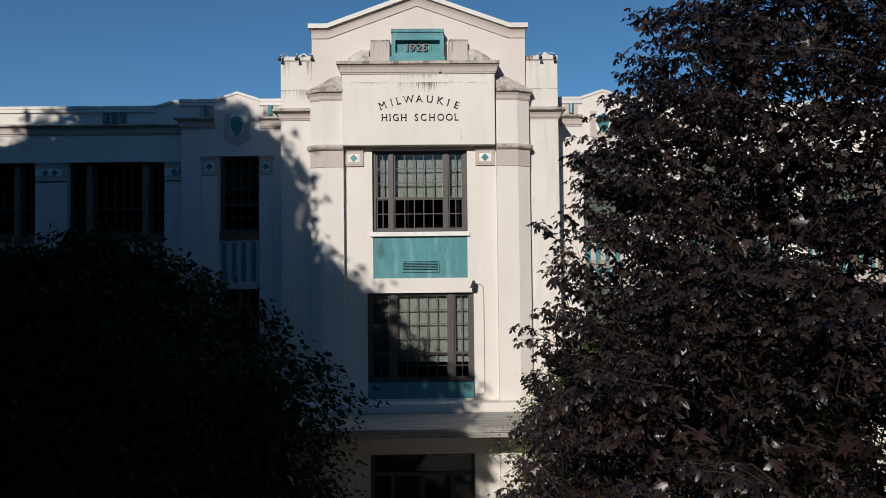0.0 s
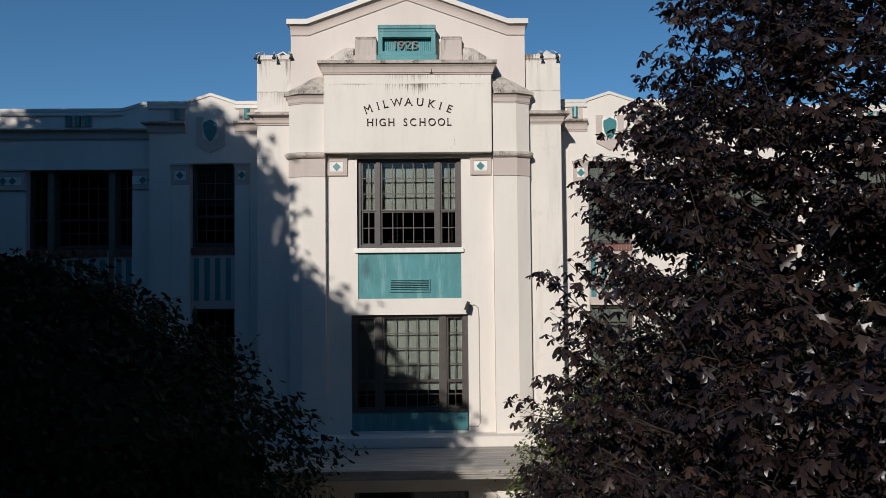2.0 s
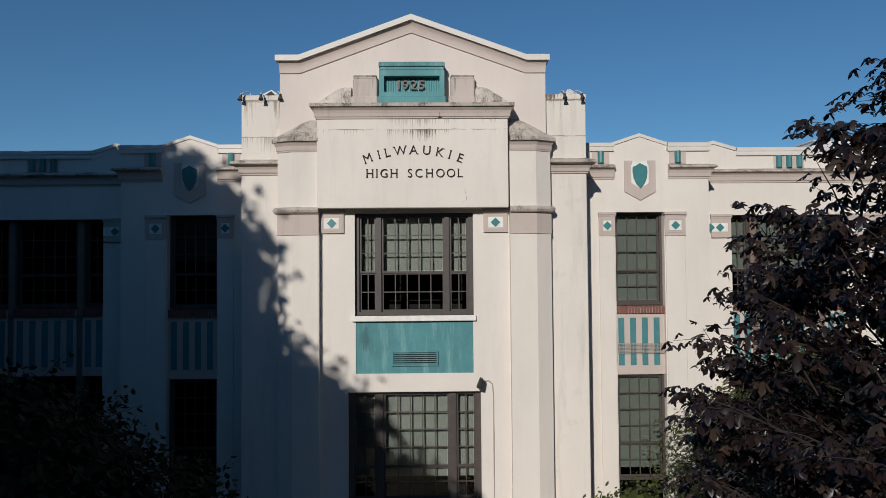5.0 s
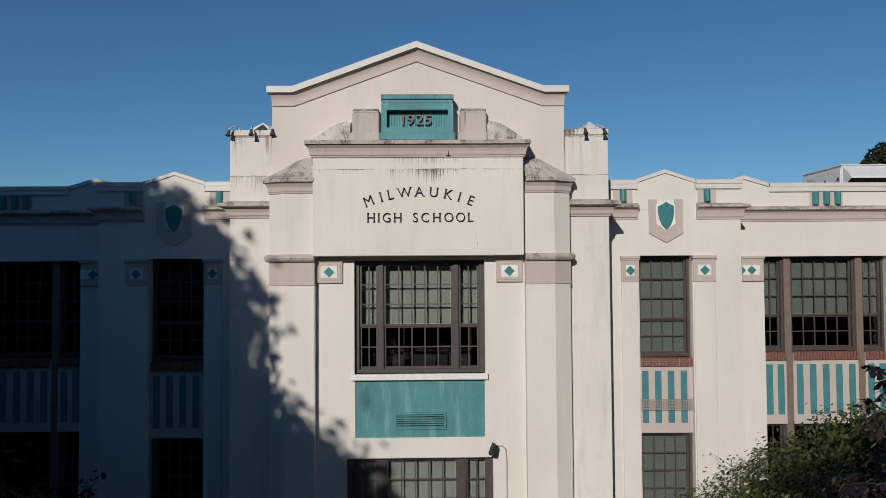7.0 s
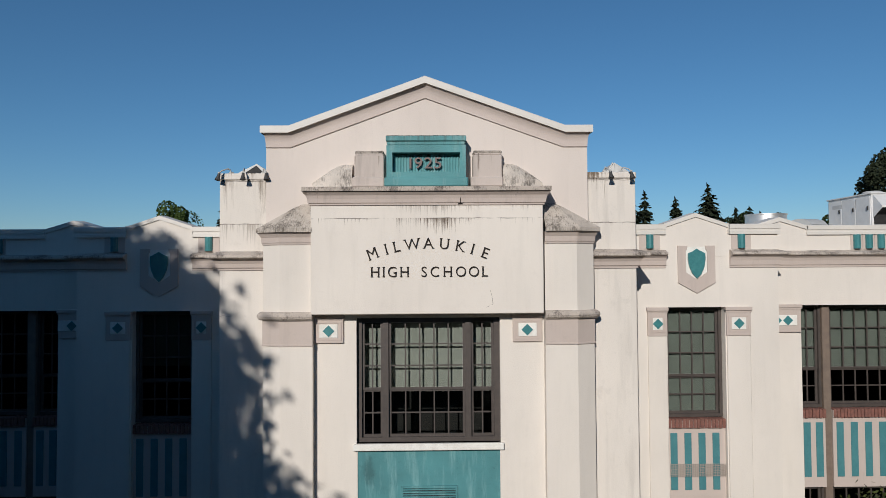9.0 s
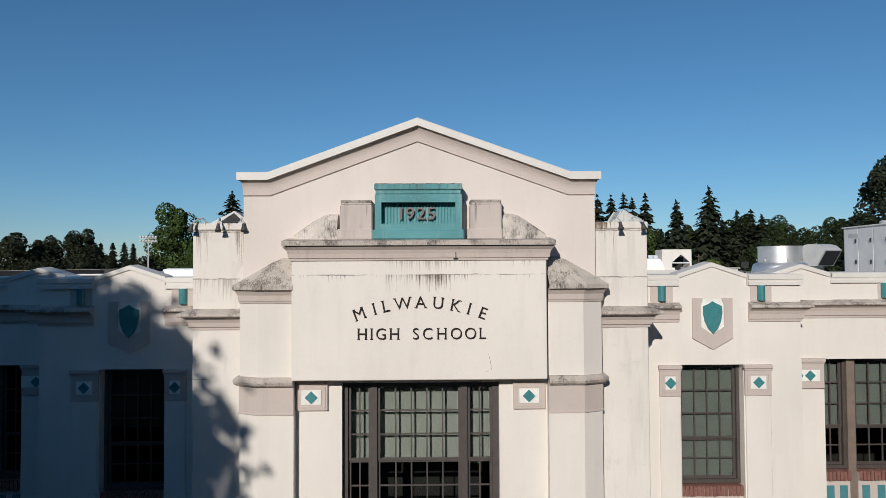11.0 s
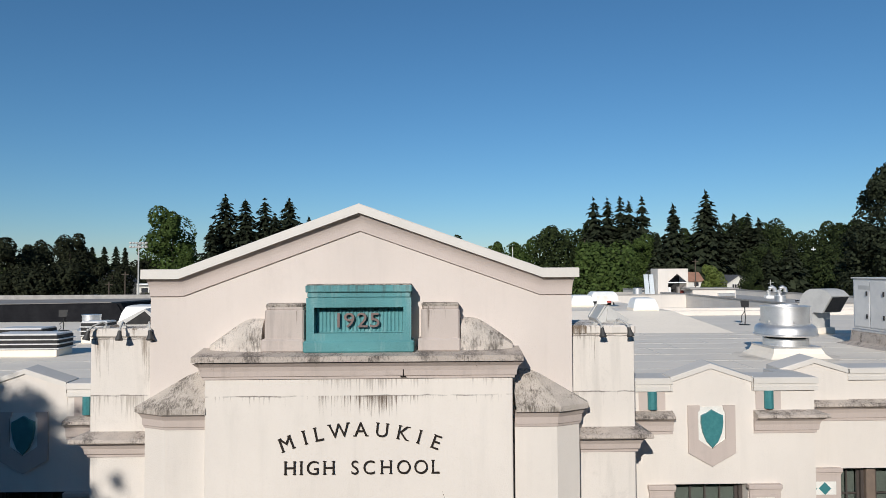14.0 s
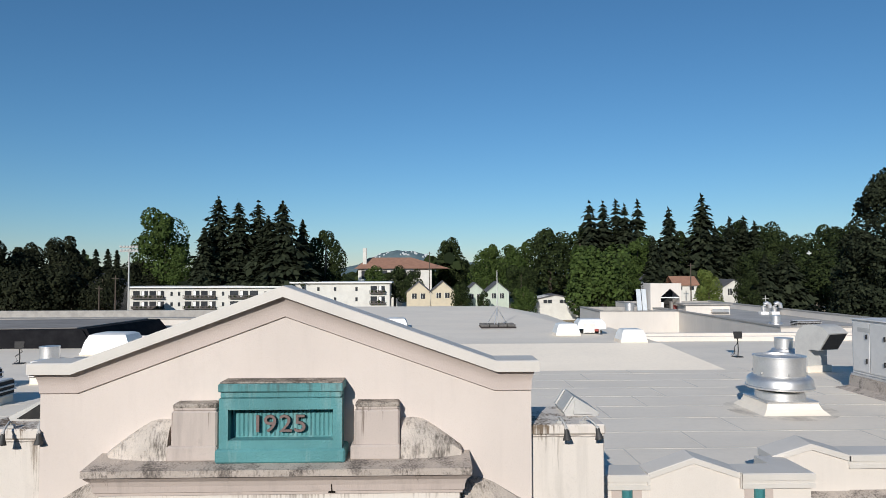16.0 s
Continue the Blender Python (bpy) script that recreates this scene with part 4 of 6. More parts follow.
part("porch_kerb", box(-4.3, 3.1, 18.28, 18.74, 4.13, 4.38, 0.015), M_WALL, porch)
for x in (-4.2, 3.0):
    part("porch_column", box(x - 0.35, x + 0.35, 16.75, 17.45, 0.02, 3.86, 0.03), M_WALL, porch, "square stucco porch column")
entry = tagged(link("door_1", wall_sheet(-2.05, 0.79, 0.02, 2.94, 18.98, 19.08, holes=((-1.95, -1.50, 0.2, 2.3), (-1.40, -0.70, 0.15, 2.3), (-0.56, 0.14, 0.15, 2.3), (0.24, 0.69, 0.2, 2.3), (-1.95, 0.69, 2.4, 2.86))), M_FRAME), "dark entrance doors with glazing under the porch", "door", kind="structure")
for a, b, c, d in ((-1.95, -1.50, 0.2, 2.3), (-1.40, -0.70, 0.15, 2.3), (-0.56, 0.14, 0.15, 2.3), (0.24, 0.69, 0.2, 2.3), (-1.95, 0.69, 2.4, 2.86)):
    p = part("pane", box(a, b, 19.02, 19.03, c, d), M_GLASS, entry)
    p.visible_shadow = False
for x in (-0.78, -0.5):
    part("door_handle", tube([(x, 18.93, 0.9), (x, 18.93, 1.25)], 0.015), M_GALV, entry, "steel pull handle")

# wall lamp and conduit beside the lower window
lamp = thing("wall_lamp", "dark floodlight on the cream wall above the lower window", "lamp")
part("base", lathe([(0.0, 0), (0.06, 0.0), (0.06, 0.04), (0.0, 0.04)], 12, centre=(0.80, 18.70, 7.46)), M_BLACK, lamp)
part("arm", tube([(0.80, 18.74, 7.48), (0.80, 18.66, 7.50), (0.76, 18.55, 7.50)], 0.018), M_BLACK, lamp)
part("head", prism([(0.70, 7.42), (0.80, 7.40), (0.84, 7.60), (0.78, 7.62)], 18.42, 18.60), M_BLACK, lamp, "black lamp head")
cond = thing("conduit", "thin tan conduit running down the cream wall", "conduit")
part("pipe", tube([(0.82, 18.745, 7.5), (0.98, 18.745, 7.52), (1.06, 18.745, 7.45), (1.08, 18.745, 7.2), (1.08, 18.745, 4.6), (1.04, 18.745, 4.53), (0.80, 18.745, 4.53)], 0.013), M_WIRE, cond)

# ---- roof ----
deck = tagged(link("roof", box(-36, 27.8, 21.2, 43.4, 12.1, 12.40), M_ROOF), "pale grey membrane roof with seams and patches", "roof", kind="structure")
tagged(link("roof_front", box(-4.4, 3.2, 19.4, 21.25, 12.1, 12.39), M_ROOF), "pale grey membrane roof behind the gable", "roof", kind="structure")
for s in (0, 1):
    a, b = (3.2, 6.4) if s else (mir(6.4), -4.4)
    tagged(link("roof_bay", box(a, b, 20.35, 21.25, 12.1, 12.395), M_ROOF), "pale grey membrane roof of the bay", "roof", kind="structure")
for k in range(9):
    y = 22.1 + k * 1.35
    bm = box(4.0, 27.0, y, y + 0.035, 12.398, 12.404)
    part("seam", bm, M_SEAM, deck)
    for q in range(6):
        x = 5.0 + q * 4.1 + (k % 3) * 1.3 + random.uniform(-0.3, 0.3)
        part("seam", box(x, x + 0.035, y + 0.035, y + 1.35, 12.398, 12.404), M_SEAM, deck)
for k in range(7):
    y = 22.4 + k * 1.5
    part("seam", box(-30, -5, y, y + 0.035, 12.398, 12.404), M_SEAM, deck)
# raised, gently sloping middle of the roof
bm = loft([[(-9.5, 33.6, 12.38), (11.3, 33.6, 12.38), (11.3, 43.3, 12.38), (-9.5, 43.3, 12.38)],
           [(-8.5, 36.2, 13.05), (9.9, 36.2, 13.05), (9.9, 43.3, 13.05), (-8.5, 43.3, 13.05)]], closed=True)
part("raised_roof", bm, M_ROOF, deck)
bm = loft([[(-8.2, 38.0, 13.04), (8.6, 38.0, 13.04), (8.6, 53, 13.04), (-8.2, 53, 13.04)],
           [(-6.8, 51.5, 13.60), (5.6, 51.5, 13.60), (5.6, 53.0, 13.60), (-6.8, 53.0, 13.60)]], closed=True)
part("auditorium_roof", bm, M_ROOF, deck)
tagged(link("wall_auditorium", box(-8.2, 8.6, 43.75, 53, 0, 13.03), M_WALL), "cream auditorium wall", "wall", kind="structure")


M_MIDROOF = mottled("grey_rear_roofing", (0.46, 0.44, 0.41), (0.36, 0.345, 0.325), 0.6, 0.85, grain=0.3, fine=8)
M_CAPSTONE = mottled("grey_capstone", (0.40, 0.375, 0.34), (0.30, 0.28, 0.255), 2, 0.9, grain=0.4)


def hollow_block(name, x0, x1, y0, y1, z0, z1, label):
    b = tagged(link(name, wall_sheet(x0, x1, z0, z1, y0, y0 + 0.35), M_WALL), label, "wall", kind="structure")
    part("side_wall", box(x0, x0 + 0.35, y0 + 0.35, y1, z0, z1), M_WALL, b)
    part("side_wall", box(x1 - 0.35, x1, y0 + 0.35, y1, z0, z1), M_WALL, b)
    part("rear_wall", box(x0 + 0.35, x1 - 0.35, y1 - 0.35, y1, z0, z1), M_CAPSTONE, b)
    part("flat_roof", box(x0 + 0.35, x1 - 0.35, y0 + 0.35, y1 - 0.35, z1 - 0.75, z1 - 0.45), M_MIDROOF, b)
    part("coping", sweep([(x0, y1), (x0, y0), (x1, y0), (x1, y1)], [(0.03, z1 - 0.05), (0.03, z1 + 0.03), (-0.38, z1 + 0.03), (-0.38, z1 - 0.05)]), M_CAPSTONE, b)
    return b


hollow_block("wall_rear_block", 19.3, 28.5, 45.4, 76.0, 0, 12.85, "cream rear block with flat roof")
hollow_block("wall_link_block", 13.6, 19.3, 59.6, 66.0, 0, 12.85, "cream link block with flat roof")
hollow_block("wall_gym", -42.0, -12.0, 51.0, 60.0, 0, 13.05, "low cream block with flat roof at the back")

# ---- things on the roof ----
def roof_fan(x, y, z):
    f = thing("roof_fan", "shiny galvanised mushroom exhaust fan on a flashed kerb", "roof fan", at=(x, y, z))
    part("kerb", loft([[(-0.80, -0.80, 0), (0.80, -0.80, 0), (0.80, 0.80, 0), (-0.80, 0.80, 0)], [(-0.74, -0.75, 0.04), (0.75, -0.73, 0.05), (0.73, 0.74, 0.04), (-0.75, 0.74, 0.05)],
                       [(-0.66, -0.67, 0.13), (0.67, -0.65, 0.12), (0.66, 0.66, 0.13), (-0.66, 0.66, 0.12)], [(-0.60, -0.60, 0.26), (0.60, -0.60, 0.26), (0.60, 0.60, 0.26), (-0.60, 0.60, 0.26)]], closed=True), M_ROOF, f, "membrane-flashed kerb")
    part("kerb_cap", box(-0.62, 0.62, -0.62, 0.62, 0.25, 0.30, 0.01), M_GALV, f)
    smooth(part("neck", lathe([(0.0, 0.30), (0.56, 0.30), (0.55, 0.47), (0.0, 0.47)], 40), M_GALV, f))
    # black ring paints the shade in the gap below the skirt
    part("gap_shade", lathe([(0.0, 0.46), (0.48, 0.46), (0.48, 0.57), (0.0, 0.57)], 32), M_BLACK, f, "black ring in place of shade under the skirt")
    smooth(part("skirt", lathe([(0.50, 0.545), (0.76, 0.54), (0.775, 0.555), (0.775, 0.585), (0.76, 0.60), (0.745, 0.72), (0.71, 0.79), (0.65, 0.83), (0.595, 0.85), (0.0, 0.85)], 48), M_GALV, f, "flared metal skirt"))
    smooth(part("drum", lathe([(0.0, 0.84), (0.585, 0.84), (0.585, 1.27), (0.605, 1.275), (0.605, 1.305), (0.57, 1.305), (0.555, 1.26), (0.30, 1.22), (0.0, 1.22)], 48), M_GALV, f))
    for k in range(6):
        a = k * math.pi / 3 + 0.4
        part("bolt", box(-0.02, 0.02, -0.02, 0.02, 0.0, 0.05), M_GALV, f).location = (0.605 * math.cos(a), 0.605 * math.sin(a), 0.89)
    part("grime", lathe([(0.0, 0.006), (1.25, 0.006), (1.3, 0.003)], 20, centre=(0, 0, 0)), M_GRIME, f, "dirty membrane patch round the kerb")
    return f


roof_fan(9.63, 27.0, 12.40)


def small_vent(x, y, z):
    v = thing("round_vent", "small galvanised round vent with a collar", "vent", at=(x, y, z))
    smooth(part("body", lathe([(0, 0), (0.62, 0.0), (0.62, 0.45), (0.45, 0.55), (0.0, 0.56)], 28), M_GALV, v))
    smooth(part("collar", lathe([(0, 0.54), (0.44, 0.54), (0.40, 0.62), (0.31, 0.66), (0, 0.66)], 28), M_GALV, v))
    smooth(part("outlet", lathe([(0, 0.64), (0.30, 0.64), (0.30, 0.98), (0.315, 0.985), (0.315, 1.01), (0, 1.01)], 28), M_GALV, v))
    return v


small_vent(13.75, 34.6, 12.36)


def gooseneck(x, y, z, w, d, h, turn):
    g_ = thing("duct_hood", "grey sheet-metal gooseneck duct hood standing on the roof", "duct hood", at=(x, y, z))
    g_.rotation_euler = (0, 0, radians(turn))
    part("kerb", box(-w * 0.62, w * 0.62, -d * 0.62, d * 0.28, 0, 0.22, 0.02), M_ROOF, g_)
    n = 10
    outer = [(-d / 2, 0.2)] + [(-d / 2, h - d * 0.75)] + [(-d / 2 + d * 0.75 - d * 0.75 * math.cos(a), h - d * 0.75 + d * 0.75 * math.sin(a)) for a in [math.pi / 2 * k / n for k in range(1, n + 1)]] + [(d * 0.55, h)]
    outer += [(d * 0.85, h - d * 0.08), (d * 1.12, h - d * 0.30), (d * 0.66, h - d * 1.02)]
    outer += [(d * 0.22, h - d * 1.02), (d * 0.14, h - d * 1.08), (d * 0.14, 0.2)]
    bm = bmesh.new()
    a = [bm.verts.new((-w / 2, p, q)) for p, q in outer]
    b = [bm.verts.new((w / 2, p, q)) for p, q in outer]
    bm.faces.new(a)
    bm.faces.new(b[::-1])
    for i in range(len(outer)):
        j = (i + 1) % len(outer)
        bm.faces.new((a[i], b[i], b[j], a[j]))
    smooth(part("duct", bm, M_DUCT, g_), 30)
    # black sheet over the solid duct paints its mouth's dark inside
    mouth = bmesh.new()
    p0, p1 = Vector((d * 1.11, h - d * 0.33)), Vector((d * 0.68, h - d * 0.98))
    nrm = Vector((0.018, -0.009))
    vs = [mouth.verts.new((xx, pp.x + nrm.x, pp.y + nrm.y)) for xx, pp in ((-w / 2 + 0.05, p0), (w / 2 - 0.05, p0), (w / 2 - 0.05, p1), (-w / 2 + 0.05, p1))]
    mouth.faces.new(vs)
    part("mouth_shade", mouth, M_BLACK, g_, "black sheet in place of shade inside the duct mouth")
    return g_


gooseneck(14.0, 33.1, 12.40, 0.86, 0.80, 1.58, -160)


def air_unit(x0, y0, z0, w, d, h):
    u = thing("air_unit", "pale grey rooftop air-handling unit with door panels and an intake hood", "air unit", at=(x0, y0, z0))
    part("kerb", loft([[(-0.35, -0.35, 0), (w + 0.35, -0.35, 0), (w + 0.35, d + 0.35, 0), (-0.35, d + 0.35, 0)], [(-0.08, -0.08, 0.10), (w + 0.08, -0.08, 0.10), (w + 0.08, d + 0.08, 0.10), (-0.08, d + 0.08, 0.10)], [(-0.05, -0.05, 0.40), (w + 0.05, -0.05, 0.40), (w + 0.05, d + 0.05, 0.40), (-0.05, d + 0.05, 0.40)]], closed=True), M_LEDGE, u, "stained flashed kerb")
    part("base_rail", box(-0.03, w + 0.03, -0.03, d + 0.03, 0.40, 0.47, 0.01), M_GALV, u)
    part("cabinet", box(0, w, 0, d, 0.47, h, 0.02), M_AHU, u)
    part("lid", box(-0.04, w + 0.04, -0.04, d + 0.04, h, h + 0.04, 0.01), M_AHU, u)
    n = 3
    for k in range(n):
        a = 0.05 + k * (d - 0.1) / n
        b = a + (d - 0.1) / n - 0.03
        dr = part("door", box(-0.025, 0.0, a, b, 0.55, h - 0.06, 0.008), M_AHU, u)
        for zz in (0.8, h - 0.5):
            part("handle", box(-0.06, -0.02, a + 0.08, a + 0.12, zz, zz + 0.13, 0.008), M_BLACK, dr)
    part("label_plate", box(-0.03, -0.026, d - 0.85, d - 0.3, h - 0.32, h - 0.2), M_DUCT, u)
    hood = part("intake_hood", loft([[(x, 0.0, h - 0.01), (x, -0.46, h - 0.40), (x, -0.46, h - 0.46), (x, -0.44, h - 0.46), (x, -0.02, h - 0.06)] for x in (0.04, w - 0.04)], closed=True), M_AHU, u, "sloping sheet-metal intake hood")
    for x in (0.03, w - 0.04):
        part("cheek", loft([[(x, 0.0, h - 0.02), (x, -0.455, h - 0.41), (x, -0.455, h - 0.46), (x, 0.0, h - 0.75)], [(x + 0.01, 0.0, h - 0.02), (x + 0.01, -0.455, h - 0.41), (x + 0.01, -0.455, h - 0.46), (x + 0.01, 0.0, h - 0.75)]], closed=True), M_AHU, hood)
    part("intake_screen", box(0.06, w - 0.06, -0.03, -0.002, h - 0.95, h - 0.06), M_BLACK, u, "dark intake screen")
    for k in range(2):
        part("lower_panel", box(0.06 + k * w / 2, w / 2 - 0.06 + k * w / 2, -0.025, 0.0, 0.53, h - 0.98, 0.008), M_AHU, u)
    for k in range(3):
        smooth(part("fan_guard", lathe([(0.0, 0), (0.30, 0.0), (0.31, 0.12), (0.26, 0.16), (0.0, 0.13)], 20, centre=(0.8 + k * 1.1, d / 2, h + 0.04)), M_DUCT, u))
    return u


air_unit(13.17, 27.4, 12.40, 4.6, 2.35, 1.97)


def skylight(x, y, z, w, d, h):
    s = thing("skylight", "white plastic dome skylight on the flat roof", "skylight", "roof skylights", at=(x, y, z))
    part("kerb", box(-w * 0.52, w * 0.52, -d * 0.52, d * 0.52, 0, 0.10, 0.01), M_ROOF, s)
    smooth(part("dome", loft([[(-w / 2, -d / 2, 0.10), (w / 2, -d / 2, 0.10), (w / 2, d / 2, 0.10), (-w / 2, d / 2, 0.10)],
                       [(-w * 0.45, -d * 0.45, h * 0.6), (w * 0.45, -d * 0.45, h * 0.6), (w * 0.45, d * 0.45, h * 0.6), (-w * 0.45, d * 0.45, h * 0.6)],
                       [(-w * 0.38, -d * 0.38, h * 0.93), (w * 0.38, -d * 0.38, h * 0.93), (w * 0.38, d * 0.38, h * 0.93), (-w * 0.38, d * 0.38, h * 0.93)],
                       [(-w * 0.3, -d * 0.3, h), (w * 0.3, -d * 0.3, h), (w * 0.3, d * 0.3, h), (-w * 0.3, d * 0.3, h)]], closed=True), M_DOME, s), 25)
    return s


for x, y, z, w in ((-0.25, 41.6, 13.17, 1.05), (6.95, 39.2, 13.085, 1.0), (8.95, 36.8, 13.045, 1.0), (-11.9, 39.6, 12.40, 1.95)):
    skylight(x, y, z, w, w * 0.9, 0.5 if w < 1.2 else 0.85)


M_REDBOX = mottled("faded_red_paint", (0.40, 0.07, 0.05), (0.30, 0.06, 0.05), 6, 0.6, grain=0.1)
M_FARPANEL = mottled("pale_blue_panel", (0.60, 0.64, 0.66), (0.50, 0.55, 0.58), 2, 0.5, grain=0.0)
def labelled_hood(x, y, z):
    b = thing("roof_hood", "white domed roof hood with a red-marked notice board", "roof hood", at=(x, y, z))
    part("kerb", box(-0.55, 0.55, -0.45, 0.45, 0, 0.14, 0.02), M_BLACK, b, "dark kerb")
    smooth(part("dome", loft([[(-0.74, -0.55, 0.22), (0.74, -0.55, 0.22), (0.74, 0.55, 0.22), (-0.74, 0.55, 0.22)], [(-0.70, -0.50, 0.50), (0.70, -0.50, 0.50), (0.70, 0.50, 0.50), (-0.70, 0.50, 0.50)], [(-0.55, -0.36, 0.66), (0.55, -0.36, 0.66), (0.55, 0.36, 0.66), (-0.55, 0.36, 0.66)]], closed=True), M_DOME, b), 30)
    for k in (-0.4, 0.4):
        part("strut", box(k - 0.04, k + 0.04, -0.5, -0.42, 0.0, 0.24), M_DUCT, b)
    part("notice", box(-0.45, 0.12, -0.62, -0.58, 0.05, 0.46), M_WHITE, b, "white notice board")
    part("red_disc", lathe([(0.0, 0), (0.11, 0.0), (0.11, 0.10), (0.0, 0.10)], 14, centre=(0.22, -0.62, 0.12)), M_REDBOX, b, "red valve wheel")
    return b


M_LAMPG = mottled("weathered_lamp_metal", (0.07, 0.068, 0.065), (0.045, 0.044, 0.042), 12, 0.6, metal=0.3, grain=0.2)


def flood_light(x, y, z, turn, reach=0.34):
    f = thing("flood_light", "weathered grey floodlight on a pipe arm above the pier", "floodlight", "floodlights on the piers", at=(x, y, z))
    f.rotation_euler = (0, 0, radians(turn))
    part("bracket", box(-0.05, 0.05, 0.02, 0.12, -0.005, 0.05, 0.005), M_DUCT, f)
    smooth(part("arm", tube([(0, 0.07, 0.03), (0, 0.05, 0.10), (0, -0.03, 0.13), (0, -reach * 0.7, 0.05), (0, -reach * 0.9, -0.02)], 0.02), M_DUCT, f), 60)
    part("joint", box(-0.03, 0.03, -reach * 0.92 - 0.03, -reach * 0.92 + 0.03, -0.05, 0.01, 0.01), M_DUCT, f)
    head = part("head", lathe([(0.0, 0.02), (0.035, 0.015), (0.042, -0.04), (0.05, -0.09), (0.075, -0.16), (0.08, -0.19), (0.07, -0.19), (0.0, -0.15)], 18), M_LAMPG, f)
    head.rotation_euler = (radians(-16), 0, 0)
    head.location = (0, -reach * 0.92, -0.04)
    lens = part("lens", lathe([(0.0, -0.19), (0.068, -0.192), (0.0, -0.196)], 18), M_BLACK, head, "dark lamp glass")
    smooth(head, 40)
    f.scale = (0.66, 0.66, 0.66)
    return f


for x, y, tr in ((-4.30, 18.99, -40), (-4.02, 18.99, 10), (-3.66, 18.99, 25), (2.70, 18.99, 10), (3.02, 18.99, 30)):
    flood_light(x, y, 13.872, tr)


def pier_hood(x0, x1, ridge, face=M_BLACK):
    t_ = thing("vent_hood", "grey metal gabled vent hood on top of the pier", "vent hood", "vent hoods on the piers", at=(x0, 19.4, 13.872))
    w = x1 - x0
    r = ridge - x0
    part("cap", prism([(0.02, 0.0), (w - 0.02, 0.0), (w, 0.05), (r, 0.25), (0.0, 0.05)], 0.03, 0.68), M_DUCT, t_, "folded sheet-metal cap")
    part("louvre_face", prism([(0.12, 0.03), (w - 0.1, 0.03), (r, 0.21)], 0.0, 0.03), face, t_)
    return t_


labelled_hood(8.1, 39.9, 13.11).scale = (0.82, 0.82, 0.9)
pier_hood(-4.30, -3.62, -3.9)
right_hood = pier_hood(2.84, 3.30, 2.98, M_DUCT)
part("side_frame", loft([[(0.0, y, 0.05), (0.128, y, 0.245), (0.112, y, 0.258), (-0.016, y, 0.062)] for y in (0.06, 0.11)], closed=True), M_DUCT, right_hood)
part("side_frame", loft([[(0.0, y, 0.05), (0.128, y, 0.245), (0.112, y, 0.258), (-0.016, y, 0.062)] for y in (0.58, 0.63)], closed=True), M_DUCT, right_hood)


def pipe_vent(x, y, z, r, h):
    p = thing("pipe_vent", "short galvanised round vent with a flange", "vent", at=(x, y, z))
    smooth(part("flange", lathe([(0, 0), (r * 1.5, 0), (r * 1.45, 0.06), (r * 1.05, 0.14), (0, 0.14)], 24), M_GALV, p))
    smooth(part("drum", lathe([(0, 0.12), (r, 0.12), (r, h - 0.04), (r * 1.06, h - 0.04), (r * 1.06, h), (0, h)], 28), M_GALV, p))
    return p


pipe_vent(-12.9, 36.5, 12.40, 0.34, 0.62)
pipe_vent(16.9, 63.5, 12.40, 0.36, 0.85)
pipe_vent(22.95, 53.0, 12.40, 0.30, 0.55)


def low_unit(x, y, z, w, d, h):
    u = thing("low_roof_unit", "low white louvred rooftop ventilator with stacked lids", "roof ventilator", "low ventilators on the roof", at=(x, y, z))
    part("curb", box(-w * 0.46, w * 0.46, -d * 0.46, d * 0.46, 0, h * 0.3, 0.01), M_ROOF, u)
    n = 3
    for k in range(n):
        part("louvre", box(-w / 2, w / 2, -d / 2, d / 2, h * (0.32 + 0.2 * k), h * (0.375 + 0.2 * k), 0.01), M_AHU, u)
    part("core", box(-w * 0.47, w * 0.47, -d * 0.47, d * 0.47, h * 0.3, h * 0.92), M_BLACK, u)
    part("lid", box(-w * 0.46, w * 0.46, -d * 0.46, d * 0.46, h * 0.9, h, 0.02), M_AHU, u)
    return u


low_unit(-10.6, 28.4, 12.40, 1.9, 0.9, 0.62)
low_unit(-12.0, 30.6, 12.40, 1.4, 0.9, 0.6)
low_unit(-10.4, 31.8, 12.40, 0.9, 0.7, 0.7)
low_unit(-14.4, 31.2, 12.40, 1.6, 1.0, 0.5)
low_unit(23.4, 50.4, 12.40, 1.5, 0.8, 0.42)

# low parapet kerb on the far roof edge; its near side's shade is painted near-black
mon = tagged(link("roof_monitor", loft([[(-34, 41.4, 12.38), (-13.4, 41.4, 12.38), (-13.4, 50, 12.38), (-34, 50, 12.38)], [(-34, 41.5, 13.05), (-14.0, 41.5, 13.25), (-14.0, 50, 13.1), (-34, 50, 13.0)]], closed=True), M_SHADEFACE), "raised grey flat roof with shade painted on its near face", "roof", kind="structure")
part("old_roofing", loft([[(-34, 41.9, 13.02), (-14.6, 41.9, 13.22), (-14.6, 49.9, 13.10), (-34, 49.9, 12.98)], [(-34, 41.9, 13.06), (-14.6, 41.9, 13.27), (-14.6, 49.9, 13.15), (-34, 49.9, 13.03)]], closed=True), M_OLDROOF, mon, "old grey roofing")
part("dark_face", prism([(-34, 12.40), (-13.6, 12.40), (-14.1, 13.2), (-34, 13.0)], 41.36, 41.42), M_SHADEFACE, mon, "near-black upstand, shade put into its colour")
tagged(link("parapet_back", box(11.3, 27.6, 43.0, 43.3, 12.38, 12.62, 0.02), M_WALL), "low cream parapet at the back of the roof", "parapet", kind="structure")


